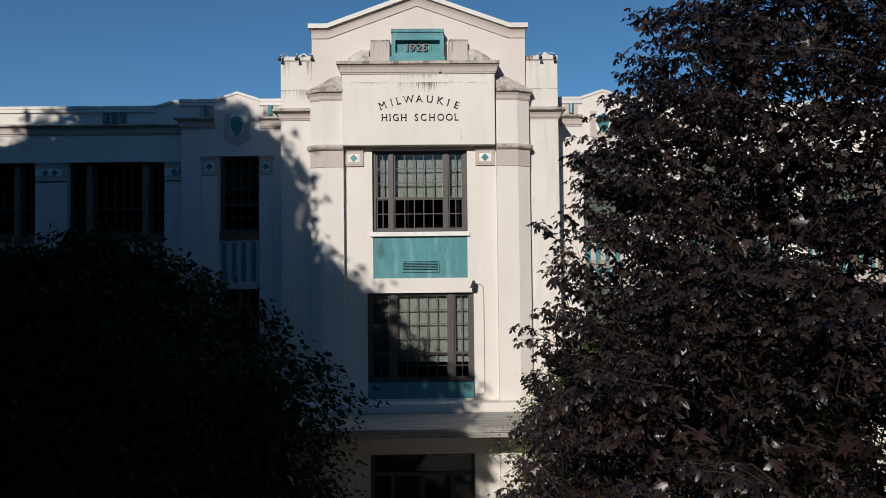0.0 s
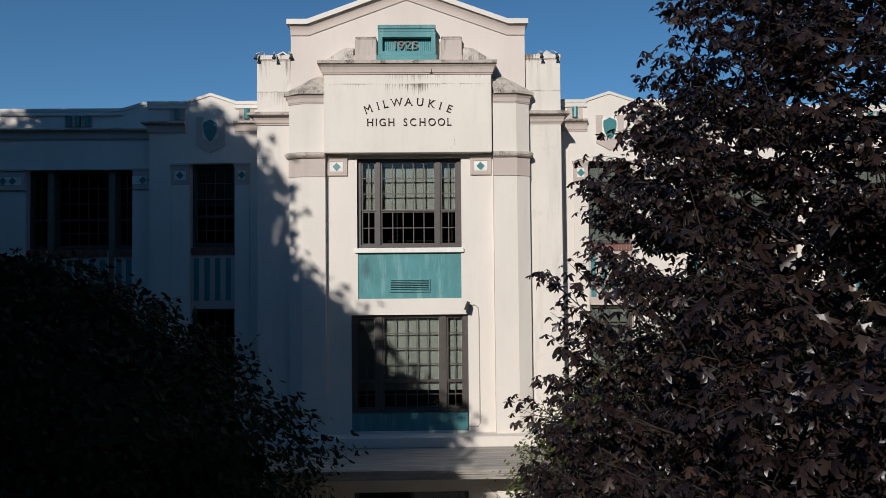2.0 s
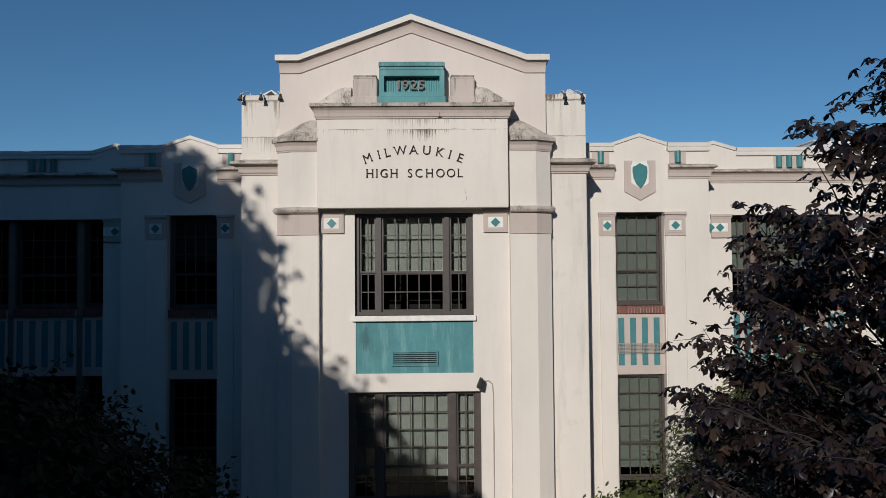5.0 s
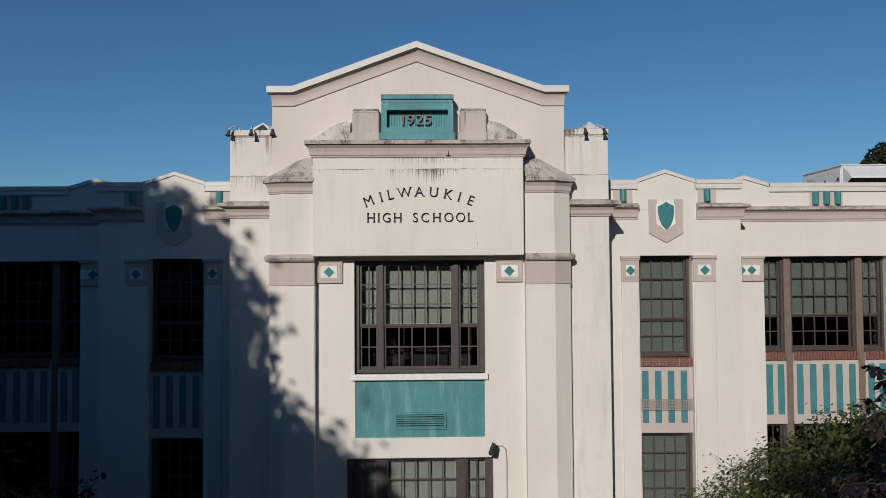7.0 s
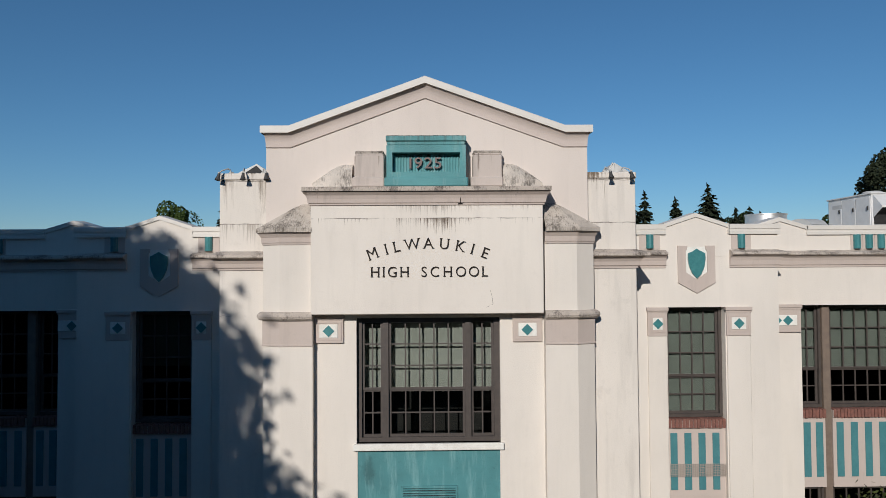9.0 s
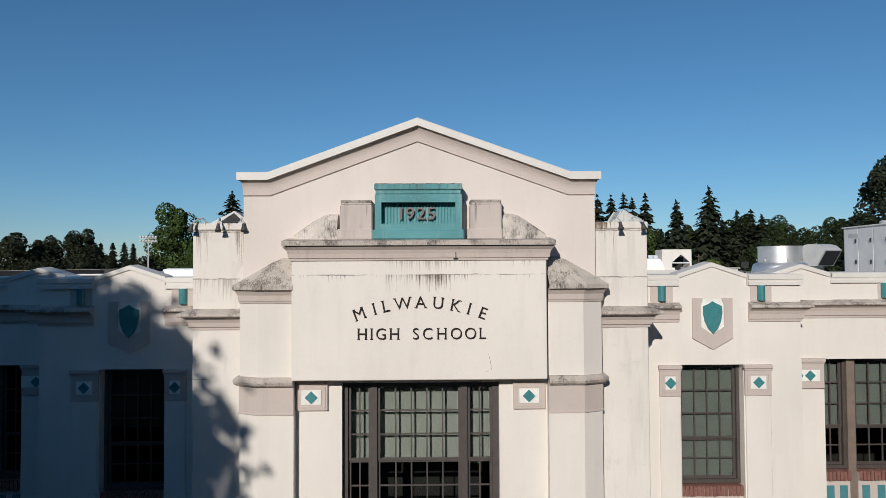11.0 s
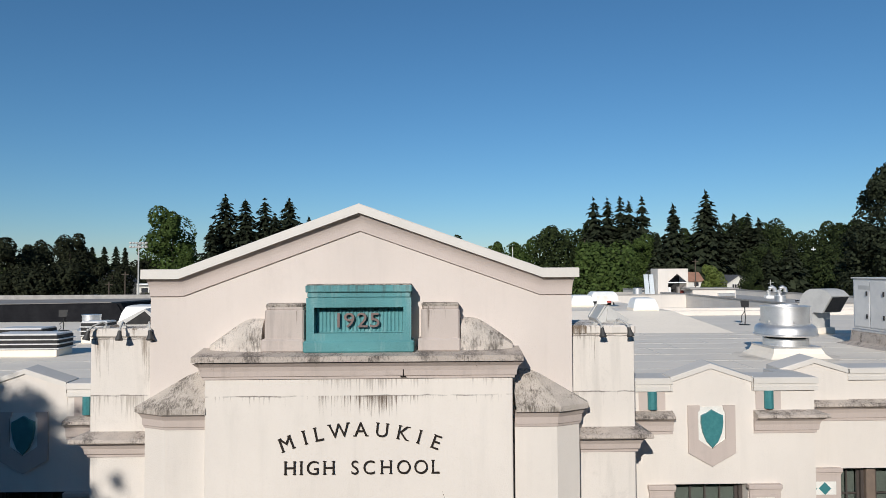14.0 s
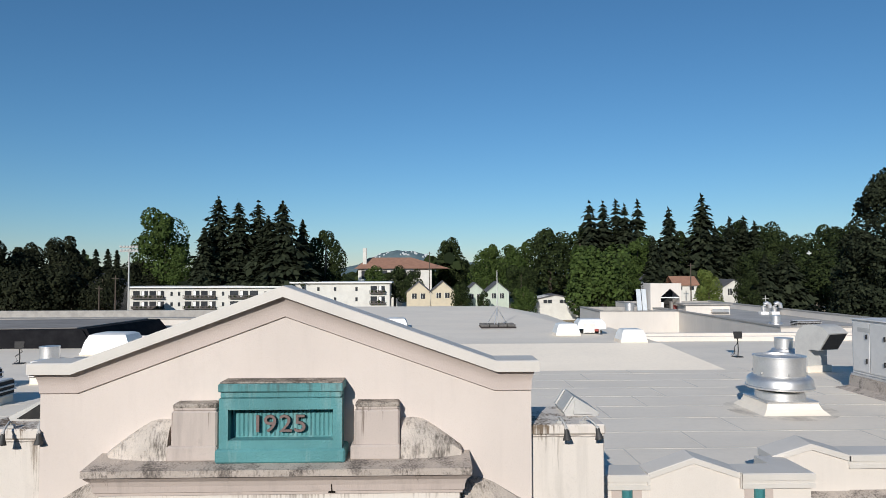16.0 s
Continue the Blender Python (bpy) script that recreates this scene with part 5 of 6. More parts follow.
def work_light(x, y, z, h):
    p = thing("work_light", "black floodlight on a thin stand with loose cable", "floodlight", "work lights on the roof", at=(x, y, z))
    part("stand", tube([(0, 0, 0), (0.02, 0, h * 0.4), (0, 0, h)], 0.02), M_BLACK, p)
    part("foot", box(-0.16, 0.16, -0.16, 0.16, 0, 0.03, 0.005), M_BLACK, p)
    part("head", loft([[(-0.15, -0.06, h), (0.15, -0.06, h), (0.11, 0.08, h + 0.03), (-0.11, 0.08, h + 0.03)], [(-0.18, 0.0, h + 0.27), (0.18, 0.0, h + 0.27), (0.12, 0.11, h + 0.23), (-0.12, 0.11, h + 0.23)]], closed=True), M_BLACK, p)
    part("cable", tube([(0, 0.05, h), (0.06, 0.1, h * 0.8), (-0.14, 0.0, h * 0.5), (-0.10, 0.05, h * 0.2), (-0.22, 0.05, 0.01)], 0.015), M_BLACK, p)
    return p


work_light(13.2, 37.0, 12.40, 0.72)
work_light(-13.9, 36.3, 12.40, 0.55)
# antenna on a ballast frame
M_BALLAST = mottled("dark_ballast_block", (0.16, 0.15, 0.14), (0.09, 0.085, 0.08), 8, 0.9, grain=0.3)
an = thing("antenna", "thin mast antenna on a ballasted roof frame", "antenna", at=(4.35, 42.0, 13.2))
for k in range(5):
    part("frame_bar", box(-0.8, 0.8, -0.6 + k * 0.28, -0.55 + k * 0.28, 0.0, 0.05), M_TWIG, an)
for k in range(8):
    part("ballast_block", box(-0.78 + (k % 4) * 0.4, -0.42 + (k % 4) * 0.4, -0.5 if k < 4 else 0.15, -0.15 if k < 4 else 0.5, 0.05, 0.16, 0.01), M_BALLAST, an)
part("mast", tube([(0, 0, 0), (0, 0, 2.0), (0, 0, 2.6)], [0.025, 0.02, 0.012]), M_GALV, an)
for a in (0.6, 2.4, 4.4):
    part("guy_rod", tube([(0, 0, 0.9), (0.6 * math.cos(a), 0.5 * math.sin(a), 0.1)], 0.015), M_GALV, an)

# roof hut with a pointed opening on the rear block
hut = thing("roof_hut", "small cream roof hut with a dark pointed opening", "roof hut", at=(20.02, 64.2, 12.40))
part("side_wall", box(-1.23, -0.40, 0, 1.8, 0.28, 2.36, 0.02), M_WALL, hut)
part("side_wall", box(1.08, 1.23, 0, 1.8, 0.28, 2.36, 0.02), M_WALL, hut)
part("lintel", prism([(-0.40, 1.30), (0.34, 1.95), (1.08, 1.30), (1.08, 2.36), (-0.40, 2.36)], 0.0, 0.25), M_WALL, hut)
part("rear_wall", box(-0.40, 1.08, 1.55, 1.8, 0.28, 2.3), M_DARK, hut)
part("crossbeam", box(-0.40, 1.08, 0.05, 0.14, 1.20, 1.28), M_UNIT, hut)
part("base_slab", box(-1.25, 1.25, -0.05, 1.8, 0.0, 0.30, 0.02), M_CAPSTONE, hut)
for k, (a, b) in enumerate(((-0.25, 0.55), (0.15, 0.35), (0.5, 0.6), (0.78, 0.3))):
    part("stored_item", box(a, a + 0.22, 0.4, 0.8, 0.30, 0.30 + b, 0.03), (M_UNIT, M_BLACK, M_OLDROOF, M_REDBOX)[k], hut)
for k in range(2):
    pn = thing("leaning_panel", "pale tall panel leaning beside the roof hut", "panel", "panels beside the roof hut", at=(17.9 + 0.42 * k, 64.6, 12.40))
    part("sheet", loft([[(0, 0, 0), (0.36, 0, 0), (0.36, 0.06, 0), (0, 0.06, 0)], [(-0.05, 0.3, 1.9), (0.31, 0.3, 1.9), (0.31, 0.36, 1.9), (-0.05, 0.36, 1.9)]], closed=True), M_FARPANEL, pn)
    part("foot", box(-0.02, 0.38, -0.06, 0.14, 0.0, 0.12, 0.01), M_BLACK, pn)


def slab_box(x, y, z):
    b = thing("roof_curb_box", "low pale roof box under an overhanging slab", "roof box", at=(x, y, z))
    part("body", box(-1.7, 1.7, 0, 1.6, 0, 0.72, 0.02), M_WALL, b)
    part("slab", box(-1.95, 1.85, -0.15, 1.75, 0.72, 0.84, 0.02), M_CAPSTONE, b, "grey overhanging slab")
    part("duct", box(0.2, 1.5, -0.35, -0.02, 0.18, 0.42, 0.03), M_GALV, b)
    return b


slab_box(22.6, 62.4, 12.40)


def pipe_cluster(x, y, z):
    c = thing("pipe_cluster", "bent galvanised ducts and valves on white curbs", "ducts", at=(x, y, z))
    for k in range(2):
        part("curb", box(-0.95 + 1.1 * k, -0.15 + 1.1 * k, -0.3, 0.3, 0, 0.32, 0.02), M_UNIT, c)
        u = -0.55 + 1.1 * k
        smooth(part("elbow", tube([(u, 0, 0.3), (u, 0, 0.85), (u + 0.08, -0.02, 1.1), (u + 0.3, -0.05, 1.25), (u + 0.55, -0.08, 1.1), (u + 0.62, -0.08, 0.7)], 0.21, n=12), M_GALV, c), 60)
        part("collar", lathe([(0.0, 0), (0.25, 0.0), (0.25, 0.07), (0.0, 0.07)], 14, centre=(u, 0, 0.62)), M_DUCT, c)
    part("mast", tube([(-0.25, 0.2, 0), (-0.25, 0.2, 2.0)], 0.03), M_DUCT, c)
    part("mast_arm", tube([(-0.55, 0.2, 1.65), (0.1, 0.2, 1.70)], 0.025), M_DUCT, c)
    return c


pipe_cluster(27.2, 62.2, 12.40).scale = (0.75, 0.75, 0.72)
for x, z in ((14.27, 12.37), (15.06, 12.28)):
    fl = thing("wall_flood_light", "small black floodlight on the rear block wall", "floodlight", "floodlights on the rear wall", at=(x, 45.36, z))
    part("bracket", box(-0.05, 0.05, -0.18, 0.04, 0.06, 0.11), M_DUCT, fl)
    part("head", loft([[(-0.16, -0.30, -0.13), (0.16, -0.30, -0.13), (0.13, -0.12, -0.15), (-0.13, -0.12, -0.15)], [(-0.18, -0.34, 0.14), (0.18, -0.34, 0.14), (0.13, -0.14, 0.18), (-0.13, -0.14, 0.18)]], closed=True), M_BLACK, fl)

# ---- plants ----
def polys_mesh(name, verts, counts, material, index=None):
    """One mesh from an array of points and the number of corners of each face; index: the corners, if not all points in order."""
    me = bpy.data.meshes.new(name)
    me.vertices.add(len(verts))
    me.vertices.foreach_set("co", np.ascontiguousarray(verts, dtype=np.float32).ravel())
    index = np.arange(len(verts)) if index is None else index
    me.loops.add(len(index))
    me.loops.foreach_set("vertex_index", np.asarray(index, dtype=np.int32))
    me.polygons.add(len(counts))
    starts = np.concatenate([[0], np.cumsum(counts)[:-1]]).astype(np.int32)
    me.polygons.foreach_set("loop_start", starts)
    me.update(calc_edges=True)
    me.materials.append(material)
    return me


OVAL = np.array([(0, -0.5), (0.27, -0.1), (0.2, 0.3), (0, 0.5), (-0.2, 0.3), (-0.27, -0.1)])
SPRIG = np.array([(-0.5, -0.25), (0.15, -0.5), (0.5, 0.2), (-0.2, 0.5)])
TUFT = np.array([(-0.5, -0.3), (0.1, -0.5), (0.5, 0.0), (0.15, 0.5), (-0.4, 0.35)])


def leaves(rng, centres, normals, sizes, shape, bend=0.15, tips=None, curl=0.0):
    """Copies of a leaf outline at the centres; tips: the way in which each leaf's tip points."""
    n, k = len(centres), len(shape)
    nr = normals / np.linalg.norm(normals, axis=1, keepdims=True)
    side = np.cross(tips, nr) if tips is not None else np.cross(nr, rng.normal(size=(n, 3)))
    side /= np.linalg.norm(side, axis=1, keepdims=True) + 1e-6
    up = np.cross(nr, side)
    s = shape[None, :, :] * sizes[:, None, None]
    drop = -bend * np.abs(s[:, :, 0:1]) * 1.5 - bend * 1.2 * np.maximum(s[:, :, 1:2], 0)
    if curl:
        reach = (shape ** 2).sum(1)[None, :, None] * sizes[:, None, None]
        drop = drop - curl * reach * rng.uniform(-0.3, 1.6, (n, 1, 1)) + rng.normal(0, 0.10, (n, k, 1)) * reach
    v = centres[:, None, :] + side[:, None, :] * s[:, :, 0:1] + up[:, None, :] * s[:, :, 1:2] + nr[:, None, :] * drop
    return v.reshape(-1, 3)


def crown_points(rng, n, profile, lump=0.18, depth=0.16, seed=0):
    """Points in a crown round the z axis; profile: (height, radius) pairs."""
    zs, rs = np.array(profile).T
    grid = np.linspace(zs[0], zs[-1], 200)
    weight = np.interp(grid, zs, rs) + 0.15
    z = rng.choice(grid, n, p=weight / weight.sum()) + rng.normal(0, 0.05, n)
    a = rng.uniform(0, 2 * np.pi, n)
    r = np.interp(z, zs, rs)
    wob = 1 + lump * (np.sin(a * 3 + z * 0.9 + seed) * 0.5 + np.sin(a * 7 - z * 1.7 + seed * 2) * 0.3 + np.sin(a * 5 + z * 3.1 + seed) * 0.3)
    r = r * wob * (1 - np.abs(rng.normal(0, depth, n)))
    return np.stack([r * np.cos(a), r * np.sin(a), z], 1), np.stack([np.cos(a), np.sin(a), np.zeros(n)], 1)


def branches(rng, height, spread, base, n=14, trunk_r=0.18, start=0.25):
    bm = tube([(0, 0, -0.2), (0.05, 0.02, height * 0.35), (-0.04, 0.05, height * 0.7), (0, 0, height)], [trunk_r, trunk_r * 0.8, trunk_r * 0.45, trunk_r * 0.1], n=9)
    for k in range(n):
        h = height * (start + (0.9 - start) * k / n)
        a = k * 2.4 + rng.uniform(-0.3, 0.3)
        L = spread * (0.75 + 0.25 * math.sin(k)) * (1.1 - 0.5 * k / n)
        r = trunk_r * 0.42 * (1 - 0.6 * k / n)
        e = Vector((math.cos(a) * L, math.sin(a) * L, L * 0.45))
        tube([(0, 0, h), tuple(Vector((0, 0, h)) + e * 0.5 + Vector((0, 0, 0.1))), tuple(Vector((0, 0, h)) + e)], [r, r * 0.6, r * 0.15], bm, n=5)
    return bm


def sprayed(rng, n_sprays, per, profile, size, shape, spread, lump, depth, seed, droop=0.25, tilt=0.42):
    o, out = crown_points(rng, n_sprays, profile, lump, depth, seed)
    c = np.repeat(o, per, 0) + rng.normal(0, 1, (n_sprays * per, 3)) * np.array([spread, spread, spread * 0.35])
    d = np.repeat(out, per, 0)
    along = rng.uniform(-0.4, 1.0, (n_sprays * per, 1)) * spread * 1.6
    c = c + d * along
    c[:, 2] -= droop * np.abs(along[:, 0])
    nrm = d * 0.30 + np.array([0, 0, 1.0]) + rng.normal(0, tilt, c.shape)
    tips = d * 0.9 + np.array([0, 0, -0.55]) + rng.normal(0, 0.55, c.shape)
    sz = size * rng.uniform(0.65, 1.3, len(c))
    return c, nrm, sz, tips


def tree(name, label, x, y, profile, n_sprays, per, size, shape, material, seed, flat=1.0, spread=0.22, lump=0.18, depth=0.16, height=None, trunk_r=0.2, limbs=14, category="tree", inner=None, shoots=0):
    rng = np.random.default_rng(seed)
    c, nrm, sz, tips = sprayed(rng, n_sprays, per, profile, size, shape, spread, lump, depth, seed, tilt=0.5)
    v = leaves(rng, c, nrm, sz, shape, 0.45, tips)
    counts = np.full(len(c), len(shape))
    if inner:  # denser foliage inside the crown
        ci, ni = crown_points(rng, inner[0], [(z, r * 0.80) for z, r in profile], lump, 0.2, seed)
        ci[:, 2] -= 0.25
        vi = leaves(rng, ci, ni + rng.normal(0, 0.5, ci.shape), inner[1] * rng.uniform(0.6, 1.3, len(ci)), TUFT, 0.2)
        v, counts = np.concatenate([v, vi]), np.concatenate([counts, np.full(len(ci), len(TUFT))])
    v = v * np.array([1, flat, 1])  # shallower crown
    t_ = thing(name, label, category, at=(x, y, 0))
    top = profile[-1][0]
    wide = max(r for _, r in profile)
    part("trunk", branches(rng, height or top * 0.93, wide * 0.42, 0, limbs, trunk_r), M_BARK, t_)
    me = polys_mesh("crown", v, counts, material)
    cr = new("crown", me)
    cr.parent = t_
    if shoots:  # leafy twigs that stand out of the crown
        o, out = crown_points(rng, shoots, profile, lump, 0.04, seed)
        bm = bmesh.new()
        lc, ln, lt = [], [], []
        for p, d in zip(o, out):
            way = Vector((d[0] * 0.8 + rng.normal(0, 0.3), d[1] * 0.8 + rng.normal(0, 0.3), rng.uniform(0.1, 1.0))).normalized()
            L = rng.uniform(0.35, 0.85)
            a = Vector(p) - way * 0.25
            bend_ = Vector((0, 0, rng.uniform(-0.12, 0.05)))
            tube([a, a + way * L * 0.6, a + way * (L + 0.25) + bend_], [0.008, 0.006, 0.002], bm, n=4)
            for q in range(9):
                f = 0.3 + 0.7 * q / 8
                off = rng.normal(0, 0.07, 3)
                c_ = np.array(a + way * (L + 0.25) * f) + off + np.array(bend_) * f
                lc.append(c_)
                ln.append(np.array([d[0] * 0.3, d[1] * 0.3, 0.9]) + rng.normal(0, 0.35, 3))
                lt.append(off * 8 + np.array([0, 0, -0.4]) + np.array(d) * 0.4)
        bmesh.ops.scale(bm, vec=(1, flat, 1), verts=bm.verts)
        tagged(part("twig_growth", bm, M_TWIG, t_), kind="stuff")
        vs = leaves(rng, np.array(lc), np.array(ln), size * rng.uniform(0.7, 1.2, len(lc)), shape, 0.3, np.array(lt))
        vs = vs * np.array([1, flat, 1])
        sh_ = new("shoot_foliage", polys_mesh("shoot_foliage", vs, np.full(len(lc), len(shape)), material))
        sh_.parent = t_
        tagged(sh_, kind="stuff")
    return t_


MAPLE_HALF = [(0.03, -0.34), (0.33, -0.46), (0.20, -0.17), (0.62, 0.06), (0.38, 0.20), (0.14, 0.10), (0.23, 0.38), (0.0, 0.68)]
MAPLE = np.array(MAPLE_HALF + [(-x, y) for x, y in MAPLE_HALF[-2::-1]])
# the lobes of the leaf, each a facet of its own, folded along the midrib
LOBES = ((0, 1, 2), (2, 3, 4, 5), (5, 6, 7), (0, 2, 5, 7), (0, 7, 14), (7, 9, 12, 14), (7, 8, 9), (9, 10, 11, 12), (12, 13, 14))


def maple(x, y, profile, n_sprays, n_leaders, size, seed):
    """A maple whose limbs carry flat fans of shoots with leaves in pairs, and long bare-stemmed leaders at the outline."""
    rng = np.random.default_rng(seed)
    t_ = thing("purple_maple", "dark purple-leaved maple in front of the sunlit wing", "tree", at=(x, y, 0))
    top = profile[-1][0]
    wood = tube([(0, 0, -0.2), (0.06, 0.03, 2.0), (-0.05, 0.05, top * 0.6), (0, 0, top * 0.82)], [0.19, 0.16, 0.08, 0.012], n=9)
    twigs = bmesh.new()
    lc, ln, lt, ls = [], [], [], []

    def shoot(a, way, length, pairs, r, bare=0.2, big=1.0):
        """One shoot from a, its leaves hanging to both sides in crossed pairs."""
        side = way.cross(Vector((rng.normal(0, 0.2), rng.normal(0, 0.2), 1))).normalized()
        sag = Vector((0, 0, -0.10 * length))
        tube([a, a + way * length * 0.5, a + way * length + sag], [r, r * 0.7, r * 0.25], twigs, n=3)
        for k in range(pairs):
            f = bare + (1 - bare) * (k + 0.5) / pairs
            p = a + way * length * f + sag * f * f
            for sg in (-1, 1):
                out = (side * sg * (0.9 if k % 2 else 0.55) + way * 0.5 + Vector((0, 0, 0.5 if k % 2 == 0 and sg > 0 else 0.0)))
                out = out.normalized()
                stalk = size * rng.uniform(0.5, 0.9)
                lc.append(p + out * (stalk + size * 0.3) + Vector((0, 0, -0.25 * size)))
                lt.append(out + Vector((0, 0, rng.uniform(-0.7, -0.05))))
                ln.append(Vector((out.x * 0.42 + rng.normal(0, 0.38), out.y * 0.42 + rng.normal(0, 0.38), 1.0)))
                ls.append(size * big * rng.uniform(0.62, 1.18) * (1.05 - 0.35 * f))

    # limbs rise from the trunk to the shell of the crown
    o, out = crown_points(rng, n_sprays, profile, 0.10, 0.12, seed)
    order = np.argsort(o[:, 2])
    for i, k in enumerate(order):
        tip, d = Vector(o[k]), Vector(out[k])
        reach = Vector((tip.x, tip.y, 0)).length
        if i % 28 == 0:
            foot = Vector((0, 0, max(1.2, tip.z - reach * 0.9)))
            mid = foot.lerp(tip, 0.55) + Vector((0, 0, -0.12 * reach))
            tube([foot, mid, foot.lerp(tip, 0.82)], [0.036, 0.018, 0.005], wood, n=5)
        rise = rng.uniform(0.05, 0.75)
        way = Vector((d.x + rng.normal(0, 0.35), d.y + rng.normal(0, 0.35), rise)).normalized()
        L = rng.uniform(0.55, 1.0)
        base = tip - way * L
        tube([base - way * 0.4 - Vector((0, 0, 0.15)), base, tip], [0.011, 0.008, 0.004], twigs, n=4)
        fan = way.cross(Vector((0, 0, 1))).normalized()
        for q in range(8):
            f = 0.15 + 0.85 * q / 7
            sg = -1 if q % 2 else 1
            w2 = (way * 0.75 + fan * sg * (1.0 - 0.6 * f) + Vector((0, 0, rng.normal(0.02, 0.16)))).normalized()
            shoot(base + way * L * f, w2, rng.uniform(0.22, 0.38), 4, 0.004)
    # leaders that stand out of the crown
    o, out = crown_points(rng, n_leaders, [(z, r * 0.95) for z, r in profile], 0.10, 0.05, seed)
    for p, d in zip(o, out):
        way = Vector((d[0] * 0.55 + rng.normal(0, 0.2), d[1] * 0.55 + rng.normal(0, 0.2), rng.uniform(0.55, 1.2))).normalized()
        shoot(Vector(p) - way * 0.2, way, rng.uniform(0.35, 0.75), 5, 0.007, 0.25, 1.05)
    part("trunk", wood, M_TWIG, t_, "dark trunk and limbs")
    tagged(part("twig_growth", twigs, M_TWIG, t_), kind="stuff")
    n = len(lc)
    v = leaves(rng, np.array(lc), np.array(ln), np.array(ls), MAPLE, 0.40, np.array(lt), 0.5)
    # shaded heart of the crown
    ci, ni = crown_points(rng, 11000, [(z, r * 0.78) for z, r in profile], 0.10, 0.3, seed)
    vi = leaves(rng, ci, ni * 0.5 + np.array([0, 0, 0.6]) + rng.normal(0, 0.5, ci.shape), size * 1.25 * rng.uniform(0.7, 1.3, len(ci)), MAPLE, 0.3, None, 0.4)
    total = n + len(ci)
    index = np.concatenate(LOBES)[None, :] + np.arange(total)[:, None] * len(MAPLE)
    cr = new("crown", polys_mesh("crown", np.concatenate([v, vi]), np.tile([len(f) for f in LOBES], total), M_PURPLE, index.ravel()))
    cr.parent = t_
    return t_


maple(4.9, 7.3, [(1.7, 2.6), (3.4, 4.1), (5.0, 4.62), (6.0, 4.44), (7.0, 4.12), (8.0, 3.78), (8.8, 3.5), (9.5, 3.2), (10.3, 2.86), (11.0, 2.42), (11.8, 1.55), (12.5, 0.4)], 1380, 420, 0.108, 3)
tree("green_shrub_tree", "small sunlit green tree beside the porch", 3.0, 14.6,
     [(1.0, 0.7), (2.5, 1.5), (4.2, 1.7), (5.6, 1.1), (6.5, 0.25)], 1300, 8, 0.085, OVAL, M_GREEN, 5, spread=0.13, lump=0.2, trunk_r=0.08, inner=(900, 0.3), shoots=60)
tree("green_tree", "rounded green tree in front of the wing windows", 7.6, 17.2,
     [(2.0, 1.2), (3.5, 2.6), (5.5, 3.1), (7.0, 2.4), (8.0, 1.1), (8.5, 0.3)], 5400, 8, 0.078, OVAL, M_GREEN, 7, spread=0.17, lump=0.22, trunk_r=0.16, inner=(2500, 0.35), shoots=90)
# both shaded trees: leaf colour darkened to deepen their shade
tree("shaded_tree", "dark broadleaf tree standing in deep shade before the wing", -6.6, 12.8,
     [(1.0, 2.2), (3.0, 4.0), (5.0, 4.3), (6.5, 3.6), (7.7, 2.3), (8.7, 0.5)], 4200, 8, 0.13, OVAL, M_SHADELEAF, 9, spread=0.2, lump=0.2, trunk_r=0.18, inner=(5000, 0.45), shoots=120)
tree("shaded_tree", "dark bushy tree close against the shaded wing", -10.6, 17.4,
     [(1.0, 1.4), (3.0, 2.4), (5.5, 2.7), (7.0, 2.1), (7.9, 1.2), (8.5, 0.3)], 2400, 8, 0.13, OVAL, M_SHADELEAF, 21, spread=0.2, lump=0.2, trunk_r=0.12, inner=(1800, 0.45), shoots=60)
# tall unseen trees behind the camera: they shade the wing, close off low sky
tree("unseen_shade_tree", "tall dense street tree shading the classroom wing", -13.9, 3.0,
     [(9.6, 2.2), (11.5, 4.6), (13.5, 5.8), (14.5, 5.8), (15.4, 5.2), (16.2, 4.65), (17.2, 4.25), (18.3, 4.2), (19.0, 3.8), (19.9, 2.8), (20.5, 0.6)], 3900, 8, 0.38, OVAL, M_FARDARK, 11, spread=0.40, lump=0.07, depth=0.12, trunk_r=0.4, inner=(7000, 0.8))
tree("unseen_shade_tree", "broad dense street tree shading the entrance", -9.6, 1.0,
     [(2.5, 2.4), (5.5, 4.2), (9.0, 3.9), (11.8, 4.6), (12.9, 4.6), (13.4, 3.5), (14.5, 2.4), (15.4, 1.6), (15.8, 0.3)], 3600, 8, 0.33, OVAL, M_FARDARK, 12, spread=0.28, lump=0.10, depth=0.10, trunk_r=0.35, inner=(6000, 0.7))
# this tree and its copies are added out of view to block sky light
sky_blocker = tree("unseen_shade_tree", "tall unseen tree added to block sky light", -24.0, 1.0,
     [(2.0, 3.0), (8.0, 6.0), (13.0, 6.6), (17.5, 5.2), (20.5, 1.0)], 380, 6, 1.35, OVAL, M_FARDARK, 13, spread=0.7, lump=0.12, depth=0.14, trunk_r=0.4, inner=(1900, 1.8))
